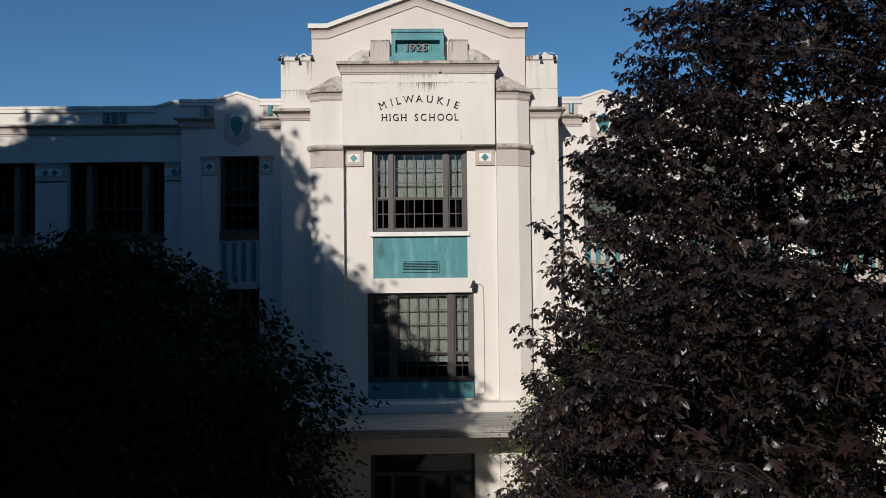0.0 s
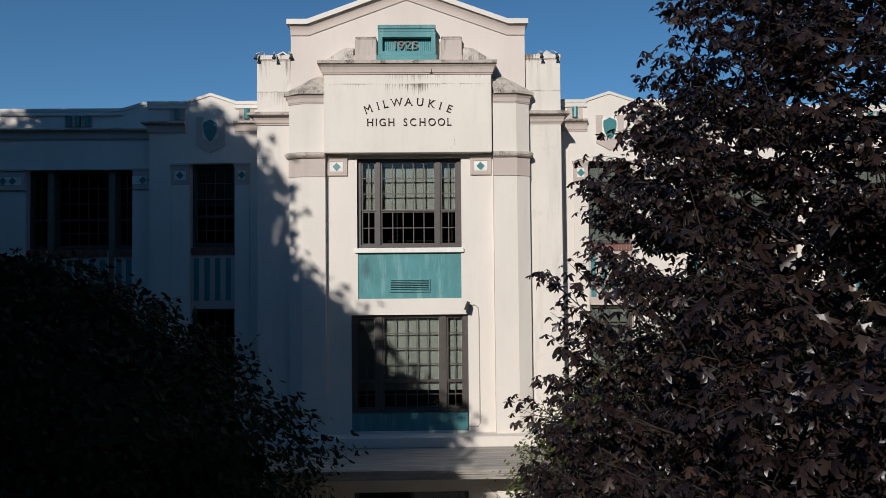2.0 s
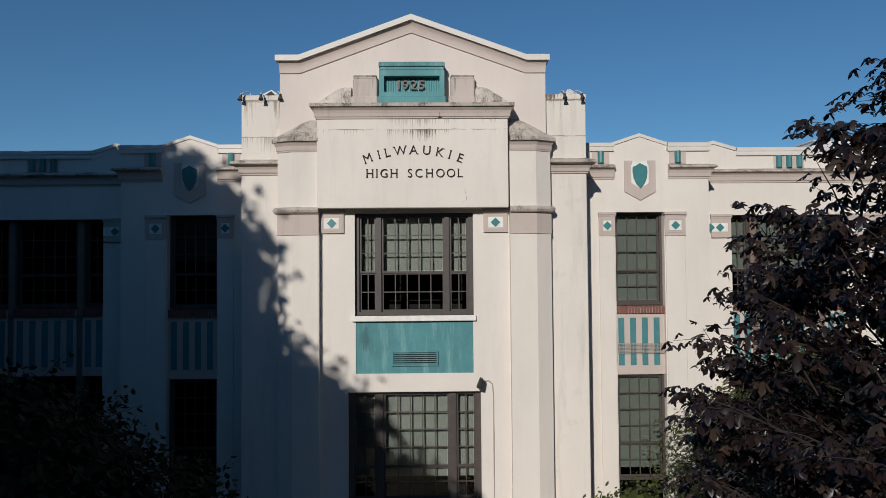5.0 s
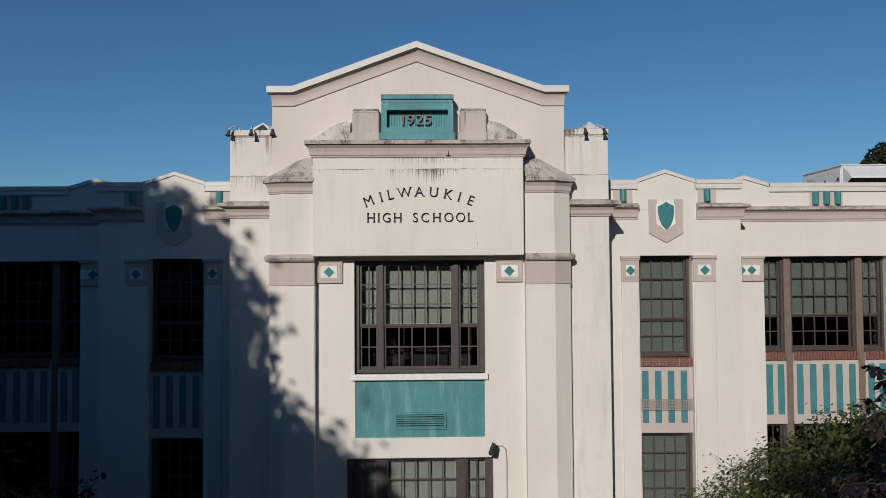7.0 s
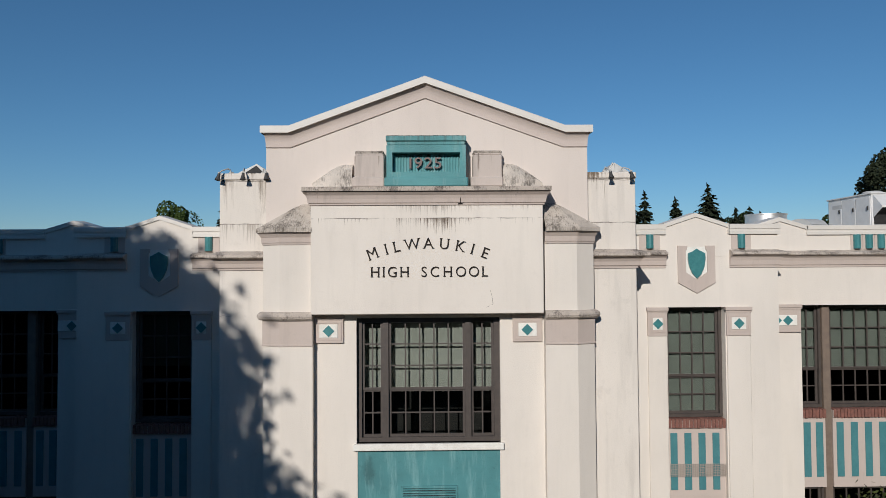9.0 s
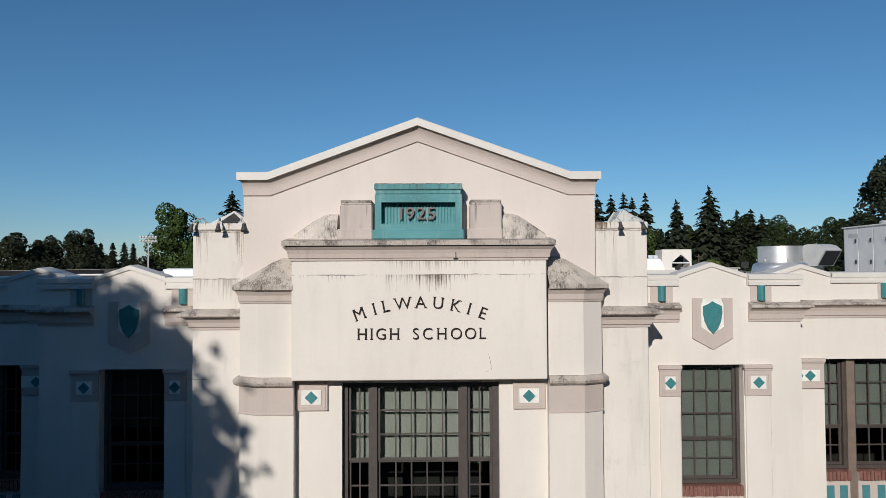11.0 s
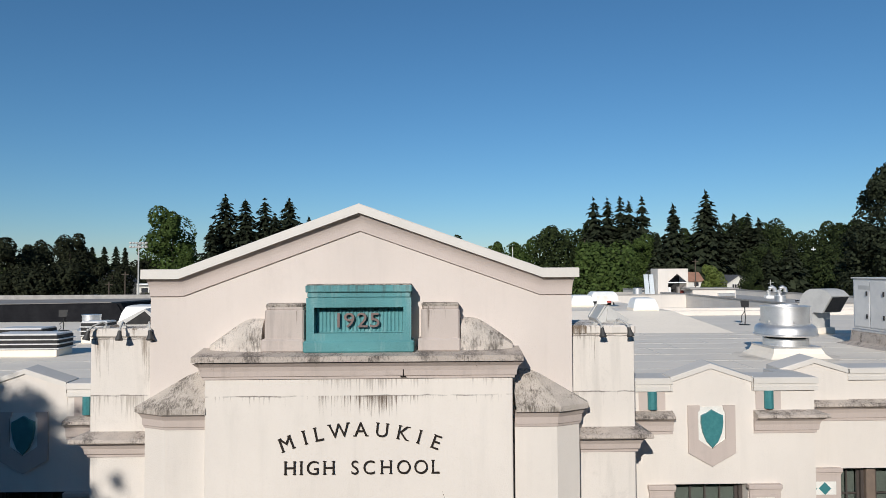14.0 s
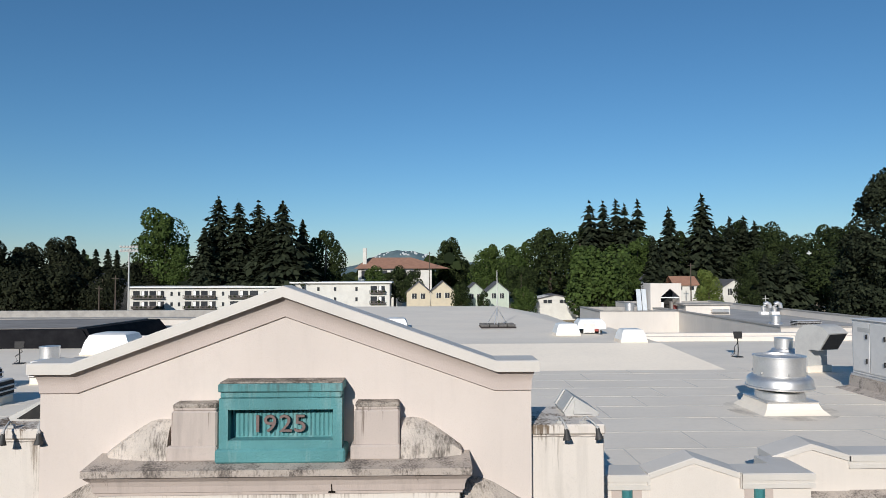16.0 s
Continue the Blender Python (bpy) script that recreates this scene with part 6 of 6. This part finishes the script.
for x, y, turn, k in ((-35, 3, 40, 1.0), (-46, 0, 130, 1.1), (-30, -14, 200, 1.15), (-18, -18, 80, 1.1), (-42, -16, 10, 1.2), (-24, -34, 260, 1.2), (17, -36, 300, 1.2), (24, -30, 20, 1.2), (26, -20, 150, 1.35), (36, -10, 95, 1.3), (-8, -52, 70, 0.95), (4, -54, 190, 1.0), (-22, -52, 110, 1.0), (-37, -50, 10, 1.1), (-54, -44, 200, 1.5), (-15, -50, 330, 0.95), (-30, -53, 280, 1.0), (-2, -56, 20, 1.0), (12, -53, 120, 1.0), (-62, -28, 60, 1.5), (-17, -4, 100, 0.6), (-21, 3, 220, 0.7), (21, -48, 250, 1.6), (38, -34, 30, 1.6), (48, -18, 110, 1.6), (46, 4, 220, 1.3), (25, 5, 15, 1.3), (24, -8, 130, 1.35), (37, 8, 240, 1.3), (-17, 9.5, 60, 0.8), (-27, 12, 160, 0.8)):
    copy_thing(sky_blocker, pose(x, y, 0, 0, 0, turn) @ Matrix.Scale(k, 4))

# upright trees added out of view to keep sky light off the wing
wing_blocker = tree("unseen_shade_tree", "dense upright unseen tree added to dim the shaded wing", -15.0, 14.2,
     [(1.5, 2.0), (4.0, 2.9), (9.0, 3.0), (12.0, 2.4), (14.2, 0.5)], 700, 6, 0.6, OVAL, M_FARDARK, 14, spread=0.5, lump=0.1, depth=0.14, trunk_r=0.3, inner=(1800, 1.0))
for x, y, turn in ((-21.5, 14.5, 70), (-28.5, 14.8, 150)):
    copy_thing(wing_blocker, pose(x, y, 0, 0, 0, turn))

# ---- distance ----
def far_broadleaf(name, label, x, y, z0, w, h, material, seed, n=8500, squash=1.0):
    rng = np.random.default_rng(seed)
    cs, ns = [], []
    lobes = 15 + seed % 5
    for k in range(lobes):
        a = rng.uniform(0, 2 * np.pi)
        rr = w * 0.34 * rng.uniform(0.2, 1.0) ** 0.7
        zz = h * (0.30 + 0.50 * k / lobes)
        rad = w * (0.25 if k < lobes * 0.7 else 0.17) * rng.uniform(0.7, 1.15)
        d = rng.normal(size=(n // lobes, 3))
        d /= np.linalg.norm(d, axis=1, keepdims=True)
        rad_j = rad * (1 - np.abs(rng.normal(0, 0.09, (len(d), 1))))
        cs.append(np.array([rr * math.cos(a), rr * math.sin(a), zz]) + d * rad_j * np.array([1, 1, squash]))
        ns.append(d + rng.normal(0, 0.42, d.shape) + np.array([0, 0, 0.25]))
    c, nr = np.concatenate(cs), np.concatenate(ns)
    c *= np.array([0.5 * w / np.abs(c[:, 0]).max(), 0.5 * w / np.abs(c[:, 1]).max(), h / c[:, 2].max()])
    c[:, 2] = np.clip(c[:, 2], h * 0.04, None)
    v = leaves(rng, c, nr, w * 0.036 * rng.uniform(0.5, 1.4, len(c)), SPRIG, 0.3)
    t_ = thing(name, label, "tree", "trees behind the school", at=(x, y, z0))
    part("trunk", tube([(0, 0, -1), (0, 0, h * 0.5), (0, 0, h * 0.8)], [w * 0.04, w * 0.03, w * 0.008], n=7), M_BARK, t_)
    cr = new("crown", polys_mesh("crown", v, np.full(len(c), len(SPRIG)), material))
    cr.parent = t_
    return t_


NEEDLE = np.array([(-0.18, -0.5), (0.18, -0.5), (0.28, 0.0), (0.0, 0.55), (-0.28, 0.02)])


def far_conifer(name, label, x, y, z0, w, h, material, seed, n=64, bare=0.05):
    """A fir: whorls of boughs, each a flat fan of sprays that sags and turns up at its end, uneven from whorl to whorl."""
    rng = np.random.default_rng(seed)
    cs, ns, ss, tp = [], [], [], []
    half = w * 0.86
    phase = rng.uniform(0, 6.28)
    for k in range(n):
        f = min(1.0, (k + rng.uniform(0, 1.8)) / n)
        z = h * (bare + (0.985 - bare) * f)
        r = half * (1 - f) ** 0.72 * rng.uniform(0.7, 1.15) + 0.35
        m = 6 + int(7 * (1 - f))
        for q in range(m):
            a = phase + q * 2 * np.pi / m + rng.normal(0, 0.25)
            L = r * rng.uniform(0.62, 1.18) * (1 + 0.18 * math.sin(a * 2 + seed))
            ca, sa = math.cos(a), math.sin(a)
            steps = 3 + int(3 * (1 - f))
            for j in range(steps):
                u = (j + 0.6) / steps
                zz = z - L * (0.52 * u - 0.10 * u ** 3) + rng.normal(0, 0.12)
                wide = 0.22 * L * (1 - 0.7 * u)
                for sg in (-1, 0, 1):
                    o = sg * wide * rng.uniform(0.6, 1.2)
                    cs.append((ca * L * u - sa * o, sa * L * u + ca * o, zz - abs(o) * 0.3))
                    ns.append((ca * 0.35 + rng.normal(0, 0.35), sa * 0.35 + rng.normal(0, 0.35), 1.0))
                    tp.append((ca - sa * sg * 0.7, sa + ca * sg * 0.7, -0.35))
                    ss.append((0.70 + 0.26 * L) * rng.uniform(0.7, 1.25))
        phase += 0.7
    cs.append((0, 0, h * 0.985)), ns.append((1, 0.2, 0.1)), tp.append((0, 0, 1)), ss.append(w * 0.13)
    v = leaves(rng, np.array(cs), np.array(ns), np.array(ss), NEEDLE, 0.4, np.array(tp))
    t_ = thing(name, label, "tree", "conifers behind the school", at=(x, y, z0))
    part("trunk", tube([(0, 0, -1), (0, 0, h * 0.5), (0, 0, h * 0.99)], [w * 0.045, w * 0.025, 0.03], n=7), M_BARK, t_)
    cr = new("crown", polys_mesh("crown", v, np.full(len(cs), len(NEEDLE)), material))
    cr.parent = t_
    return t_


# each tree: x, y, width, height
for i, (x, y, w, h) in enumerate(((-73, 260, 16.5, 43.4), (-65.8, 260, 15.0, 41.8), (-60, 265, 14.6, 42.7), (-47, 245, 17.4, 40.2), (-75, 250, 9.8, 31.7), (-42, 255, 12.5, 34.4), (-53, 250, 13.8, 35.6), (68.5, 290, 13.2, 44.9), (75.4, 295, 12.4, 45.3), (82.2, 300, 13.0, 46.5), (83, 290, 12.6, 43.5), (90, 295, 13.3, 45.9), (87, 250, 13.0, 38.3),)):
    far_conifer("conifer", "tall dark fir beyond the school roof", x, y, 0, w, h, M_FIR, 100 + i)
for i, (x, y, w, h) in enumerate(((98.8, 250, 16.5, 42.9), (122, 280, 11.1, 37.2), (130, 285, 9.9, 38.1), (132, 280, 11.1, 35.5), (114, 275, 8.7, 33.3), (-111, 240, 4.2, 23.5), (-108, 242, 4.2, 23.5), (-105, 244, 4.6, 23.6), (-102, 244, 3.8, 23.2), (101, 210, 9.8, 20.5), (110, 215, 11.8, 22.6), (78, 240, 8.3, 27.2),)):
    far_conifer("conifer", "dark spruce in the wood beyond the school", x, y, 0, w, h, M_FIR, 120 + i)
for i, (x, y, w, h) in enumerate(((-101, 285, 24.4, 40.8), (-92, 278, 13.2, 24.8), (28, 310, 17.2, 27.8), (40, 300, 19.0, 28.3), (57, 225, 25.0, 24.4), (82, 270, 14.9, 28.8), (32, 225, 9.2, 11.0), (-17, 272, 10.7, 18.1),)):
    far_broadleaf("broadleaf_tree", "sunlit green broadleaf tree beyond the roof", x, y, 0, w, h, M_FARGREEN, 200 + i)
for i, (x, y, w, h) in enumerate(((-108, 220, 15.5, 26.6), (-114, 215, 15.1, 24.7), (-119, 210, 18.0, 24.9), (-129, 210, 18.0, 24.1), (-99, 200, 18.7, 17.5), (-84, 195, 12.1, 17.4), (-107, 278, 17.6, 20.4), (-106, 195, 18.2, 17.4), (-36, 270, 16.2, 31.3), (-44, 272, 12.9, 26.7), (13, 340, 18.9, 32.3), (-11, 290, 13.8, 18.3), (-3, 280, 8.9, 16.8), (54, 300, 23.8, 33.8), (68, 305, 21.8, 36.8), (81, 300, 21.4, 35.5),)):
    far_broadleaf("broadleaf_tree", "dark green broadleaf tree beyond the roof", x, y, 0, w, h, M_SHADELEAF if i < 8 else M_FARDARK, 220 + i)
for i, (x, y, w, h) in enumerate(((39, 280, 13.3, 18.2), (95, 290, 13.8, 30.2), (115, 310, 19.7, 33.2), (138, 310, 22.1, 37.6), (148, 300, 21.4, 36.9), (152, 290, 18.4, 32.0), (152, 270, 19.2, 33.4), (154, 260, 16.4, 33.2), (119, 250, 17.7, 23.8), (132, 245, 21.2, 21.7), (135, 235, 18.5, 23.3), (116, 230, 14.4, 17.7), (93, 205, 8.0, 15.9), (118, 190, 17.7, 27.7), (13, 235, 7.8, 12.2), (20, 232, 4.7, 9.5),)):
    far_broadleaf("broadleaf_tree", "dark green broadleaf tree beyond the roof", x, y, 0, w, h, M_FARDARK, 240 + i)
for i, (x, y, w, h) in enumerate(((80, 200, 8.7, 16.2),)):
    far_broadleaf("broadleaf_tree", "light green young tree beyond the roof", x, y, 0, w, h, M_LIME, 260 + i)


def sequoia(x, y):
    """A dense, blunt cone of many foliage tufts that hang in lumps."""
    rng = np.random.default_rng(300)
    zs, rs = np.array([(1.0, 12.0), (8, 14.2), (14, 13.6), (19.3, 12.6), (25, 10.6), (29.5, 8.1), (32.2, 5.4), (34, 3.0), (35.2, 0.4)]).T
    cs, ns = [], []
    for k in range(240):
        z = rng.uniform(1.0, 34.5)
        a = rng.uniform(0, 2 * np.pi)
        big = np.interp(z, zs, rs)
        rad = 0.8 + big * 0.14 * rng.uniform(0.7, 1.3)
        d = rng.normal(size=(260, 3))
        d /= np.linalg.norm(d, axis=1, keepdims=True)
        c = np.array([math.cos(a) * (big - rad * 0.9), math.sin(a) * (big - rad * 0.9), z])
        cs.append(c + d * rad * (1 - np.abs(rng.normal(0, 0.15, (260, 1)))))
        ns.append(d + rng.normal(0, 0.5, d.shape))
    c, nr = np.concatenate(cs), np.concatenate(ns)
    v = leaves(rng, c, nr, rng.uniform(0.28, 0.62, len(c)), SPRIG, 0.4)
    t_ = thing("sequoia", "great dark sequoia beyond the air unit", "tree", at=(x, y, 0))
    part("trunk", tube([(0, 0, -1), (0, 0, 15), (0, 0, 35)], [1.6, 1.0, 0.1], n=9), M_BARK, t_)
    new("crown", polys_mesh("crown", v, np.full(len(c), len(SPRIG)), M_FIR)).parent = t_
    return t_


sequoia(82.5, 120.4)

# distant wood as one mass behind the single trees
rng = np.random.default_rng(77)
cs = []
for k in range(9000):
    a = rng.uniform(-0.95, 0.95)
    d = rng.uniform(330, 460)
    cs.append((a * d, d, max(0.5, rng.uniform(0, 1) ** 0.5 * (17 + 5 * math.sin(a * 23) + 4 * math.sin(a * 61)))))
cs = np.array(cs)
v = leaves(rng, cs, rng.normal(0, 0.5, cs.shape) + np.array([0, -0.6, 0.6]), rng.uniform(3, 6, len(cs)), TUFT, 0.2)
wood = new("far_wood", polys_mesh("far_wood", v, np.full(len(cs), len(TUFT)), M_FARDARK))
tagged(wood, "dark green mass of far woods", "woods", kind="stuff")
# hill on the horizon, with houses on its slope
def hill_top(x):
    return 46 * math.exp(-((x + 95) / 120) ** 4) + 34 * math.exp(-((x - 60) / 420) ** 2) + 20 + 2.5 * math.sin(x * 0.045) + 1.5 * math.sin(x * 0.11)


bm = bmesh.new()
rows = []
for j in range(8):
    rows.append([(x, 2400 + j * 30, hill_top(x) * math.sin(math.pi / 2 * min(1, j / 5)) - 6) for x in range(-1500, 1120, 20)])
loft(rows, bm)
# distance haze is put into the hill's pale blue colour
M_HILL = mottled("haze_coloured_hill", (0.075, 0.125, 0.145), (0.14, 0.185, 0.19), 0.02, 1.0, grain=0.0, fine=0.05)
tagged(smooth(link("backdrop", bm, M_HILL), 80), "wooded hill on the horizon, blue haze in its colour", "hill", kind="structure")
rng = np.random.default_rng(88)
hb = bmesh.new()
for k in range(34):
    x, u = rng.uniform(-210, 20), rng.uniform(0.62, 0.97)
    z = hill_top(x) * math.sin(math.pi / 2 * u) - 6
    wd = rng.uniform(4, 8)
    box(x, x + wd, 2400 + u * 150 - 6, 2400 + u * 150 + 4, z - 4, z + rng.uniform(1.0, 3.0), 0, hb)
M_FARHOUSE = mottled("pale_far_house", (0.50, 0.52, 0.53), (0.34, 0.37, 0.39), 0.2, 0.8, grain=0.0, fine=0.5)
tagged(link("hillside_houses", hb, M_FARHOUSE), "pale specks of houses on the far hill", "houses", kind="stuff")

# apartment building with balconies, far behind the roof
M_FARWHITE = mottled("white_far_paint", (0.68, 0.66, 0.60), (0.60, 0.58, 0.53), 0.4, 0.8, grain=0.0)
M_FARWIN = mottled("dark_far_window", (0.03, 0.035, 0.04), (0.05, 0.05, 0.055), 1.0, 0.2, grain=0.0)
M_REDROOF = mottled("red_brown_roof", (0.36, 0.19, 0.125), (0.28, 0.15, 0.10), 0.6, 0.9, grain=0.0)
M_GREYROOF = mottled("grey_shingle_roof", (0.09, 0.09, 0.095), (0.12, 0.12, 0.125), 1.5, 0.9, grain=0.0)
M_CREAMH = mottled("cream_siding", (0.60, 0.52, 0.38), (0.54, 0.47, 0.35), 0.6, 0.8, grain=0.0)
M_MINTH = mottled("pale_mint_siding", (0.50, 0.56, 0.46), (0.45, 0.51, 0.42), 0.6, 0.8, grain=0.0)


def apartment(x0, y0, L, h, label, balconies, singles):
    """A block of three storeys; balconies: (start, width); singles: starts of small windows."""
    ap = thing("apartment_building", label, "apartment building", "apartment blocks beyond the school", at=(x0, y0, 0))
    part("wall", box(0, L, 0, 12, 0, h - 0.5), M_FARWHITE, ap)
    part("roof", box(-0.8, L + 0.8, -1.0, 13, h - 0.5, h, 0.1), M_UNIT, ap, "flat pale grey roof")
    for z in (h - 9.9, h - 6.5, h - 3.1):
        for a, wd in balconies:
            n = max(2, int(wd / 2.6))
            for q in range(n):
                w_ = part("window", box(a + 0.25 + q * wd / n, a + (q + 1) * wd / n - 0.25, -0.05, 0.1, z - 0.5, z + 1.7), M_FARWIN, ap)
                if q % 2:
                    part("curtain", box(a + 0.35 + q * wd / n, a + 1.2 + q * wd / n, -0.08, -0.055, z - 0.4, z + 1.6), M_UNIT, w_)
            bl = part("balcony", box(a, a + wd, -1.3, -0.06, z - 0.75, z - 0.5), M_FRAME, ap, "dark balcony with planters")
            part("railing", box(a, a + wd, -1.3, -1.22, z + 0.15, z + 0.27), M_FRAME, bl)
            for q in range(int(wd / 0.4)):
                part("baluster", box(a + q * 0.4, a + 0.2 + q * 0.4, -1.29, -1.23, z - 0.5, z + 0.15), M_FRAME, bl)
            for q in range(int(wd / 1.3)):
                s_ = random.uniform(0.5, 1.0)
                part("planter", lathe([(0.0, 0), (s_ * 0.4, 0.0), (s_ * 0.6, s_ * 0.6), (s_ * 0.3, s_), (0.0, s_ * 1.1)], 7, centre=(a + 0.7 + q * 1.3 + random.uniform(-0.3, 0.3), -0.95, z - 0.5)), M_FARDARK, bl)
        for a in singles:
            w_ = part("window", box(a, a + 1.5, -0.05, 0.1, z + 0.1, z + 1.4), M_FARWIN, ap)
            part("window_frame", box(a - 0.06, a + 0.75, -0.09, -0.05, z + 0.04, z + 1.46), M_FARWHITE, w_)
    return ap


apartment(-96.1, 235.4, 50.0, 11.0, "white three-storey apartment block with dark planted balconies", ((3.0, 10.4), (19.5, 10.4), (34.0, 9.5)), (14.4, 16.8, 30.9, 44.5, 47.0))
apartment(-43.0, 238.4, 32.5, 12.3, "white apartment block with a few small windows", ((26.0, 5.2),), (3.0, 8.0, 13.5, 20.5))


def house(name, label, X, Y, Z, w, wall_h, roof_h, depth, mat, roofmat, seed, front=True):
    z0 = Z - wall_h - roof_h
    h = thing(name, label, "house", "houses beyond the school", at=(X, Y, z0))
    part("wall", prism([(-w / 2, -z0 - 0.1), (w / 2, -z0 - 0.1), (w / 2, wall_h), (0, wall_h + roof_h * 0.97), (-w / 2, wall_h)], 0.0, depth), mat, h)
    t_ = 0.3
    for sg in (-1, 1):
        part("roof", prism([(0, wall_h + roof_h), (sg * (w / 2 + 0.6), wall_h - 0.25), (sg * (w / 2 + 0.6), wall_h - 0.25 - t_), (0, wall_h + roof_h - t_)], -0.5, depth + 0.5), roofmat, h)
    for k in (-1, 1):
        wd = part("window", box(k * w * 0.18 - w * 0.1, k * w * 0.18 + w * 0.1, -0.06, 0.1, wall_h * 0.35, wall_h * 0.85), M_FARWIN, h)
        part("window_frame", box(k * w * 0.18 - w * 0.115, k * w * 0.18 - w * 0.09, -0.1, -0.05, wall_h * 0.33, wall_h * 0.87), M_FARWHITE, wd)
        part("window_frame", box(k * w * 0.18 - 0.06, k * w * 0.18 + 0.06, -0.1, -0.05, wall_h * 0.33, wall_h * 0.87), M_FARWHITE, wd)
    return h


house("row_house", "cream gabled row house", -1.0, 245.4, 12.3, 8.1, 3.6, 3.6, 12, M_CREAMH, M_GREYROOF, 1)
house("row_house", "cream gabled row house with dark windows", 7.3, 245.4, 12.5, 8.1, 3.6, 3.6, 12, M_CREAMH, M_GREYROOF, 2)
house("row_house", "pale mint gabled row house", 18.1, 242.4, 11.9, 7.2, 3.4, 3.4, 12, M_MINTH, M_GREYROOF, 3)
house("row_house", "pale mint gabled row house beside a shrub", 25.5, 240.4, 12.2, 7.5, 3.4, 3.4, 12, M_MINTH, M_GREYROOF, 4)
house("house", "white low house with dark roof", 43.0, 230.4, 8.3, 14.5, 2.2, 1.5, 10, M_FARWHITE, M_GREYROOF, 5)
house("house", "white gabled house among trees", 82.0, 250.4, 15.9, 5.1, 4.0, 3.0, 8, M_FARWHITE, M_GREYROOF, 6)
house("house", "white gabled house with grey roof", 98.5, 225.4, 13.0, 7.0, 4.0, 2.4, 10, M_FARWHITE, M_GREYROOF, 7)
house("house", "dark-roofed house among trees", -88.9, 205.4, 15.4, 7.4, 3.0, 3.0, 8, M_FARWIN, M_GREYROOF, 8)


def eaves_house(X, Y, zr, w, roof_h, depth):
    """A low house that turns its long roof slope to the school."""
    h = thing("house", "low white house with a red-brown roof", "house", "houses beyond the school", at=(X, Y, 0))
    e = zr - roof_h
    part("wall", box(-w / 2 + 0.4, w / 2 - 0.4, 0.4, depth - 0.4, -0.1, e + 0.1), M_FARWHITE, h)
    for y0, y1 in ((-0.3, depth / 2), (depth + 0.3, depth / 2)):
        part("roof", loft([[(-w / 2, y0, e - 0.15), (-w / 2, y1, zr), (-w / 2, y1, zr - 0.25), (-w / 2, y0, e - 0.4)], [(w / 2, y0, e - 0.15), (w / 2, y1, zr), (w / 2, y1, zr - 0.25), (w / 2, y0, e - 0.4)]], closed=True), M_REDROOF, h, "red-brown shingle roof")
    for k in (-1, 1):
        part("window", box(k * w * 0.22 - 0.7, k * w * 0.22 + 0.7, 0.33, 0.45, e - 1.9, e - 0.7), M_FARWIN, h)


eaves_house(87.3, 235.4, 13.9, 8.8, 2.7, 9)


def hall():
    X, Y, Z = -11.8, 310.4, 21.9
    h = thing("hall", "long hall with a red-brown hipped roof and white chimney", "building", at=(X, Y, 0))
    w = 32.0
    part("wall", box(-w / 2, w / 2, 0, 22, 0, Z - 4.9), M_FARWHITE, h)
    part("roof", loft([[(-w / 2 - 1.5, -1.5, Z - 5.0), (w / 2 + 8, -1.5, Z - 5.0), (w / 2 + 8, 24, Z - 5.0), (-w / 2 - 1.5, 24, Z - 5.0)], [(-w / 2 + 4, 10, Z), (w / 2 - 9, 10, Z), (w / 2 - 9, 12, Z), (-w / 2 + 4, 12, Z)]], closed=True), M_REDROOF, h, "red-brown hipped roof")
    part("chimney", box(-w / 2 + 1.8, -w / 2 + 3.4, 3, 4.6, Z - 5, Z + 4.0), M_FARWHITE, h)
    for k in range(6):
        part("window", box(-w / 2 + 1.5 + k * 4.2, -w / 2 + 4.2 + k * 4.2, -0.06, 0.1, Z - 9.4, Z - 5.8), M_FARWIN, h)
    return h


hall()


def field_light(X, Y, Z):
    f = thing("field_light", "tall steel floodlight mast of a sports field", "light mast", at=(X, Y, 0))
    part("mast", tube([(0, 0, 0), (0, 0, Z)], [0.28, 0.14]), M_DUCT, f)
    part("crossarm", box(-2.2, 2.2, -0.1, 0.1, Z - 0.7, Z - 0.5), M_DUCT, f)
    part("crossarm", box(-2.0, 2.0, -0.1, 0.1, Z + 0.2, Z + 0.4), M_DUCT, f)
    for r in (0, 1):
        for k in range(6):
            part("lamp", box(-2.1 + k * 0.75, -1.6 + k * 0.75, -0.4, 0.1, Z - 0.5 + r * 0.9, Z - 0.12 + r * 0.9, 0.05), M_DUCT, f)
    return f


field_light(-68.9, 175.4, 21.2)
for X, Y, Z in ((-78.1, 180.4, 12.4), (-74.2, 180.4, 14.9), (3.1, 300.4, 23.8), (81.0, 215.4, 17.9), (80.2, 200.4, 15.9)):
    p = thing("utility_pole", "thin wooden utility pole", "pole", "utility poles", at=(X, Y, 0))
    part("shaft", tube([(0, 0, 0), (0, 0, Z)], [0.22, 0.14]), M_BARK, p)
    part("crossarm", box(-0.9, 0.9, -0.06, 0.06, Z - 0.8, Z - 0.65), M_BARK, p)
X, Y, Z = 142.7, 260.4, 22.7
cr = thing("church_cross", "small white cross on a post above the trees", "cross", at=(X, Y, 0))
part("post", tube([(0, 0, 0), (0, 0, Z - 1.6)], 0.12), M_BARK, cr)
part("upright", box(-0.12, 0.12, -0.12, 0.12, Z - 2.6, Z + 0.2), M_DOME, cr)
part("crossbar", box(-0.85, 0.85, -0.1, 0.1, Z - 0.9, Z - 0.5), M_DOME, cr)
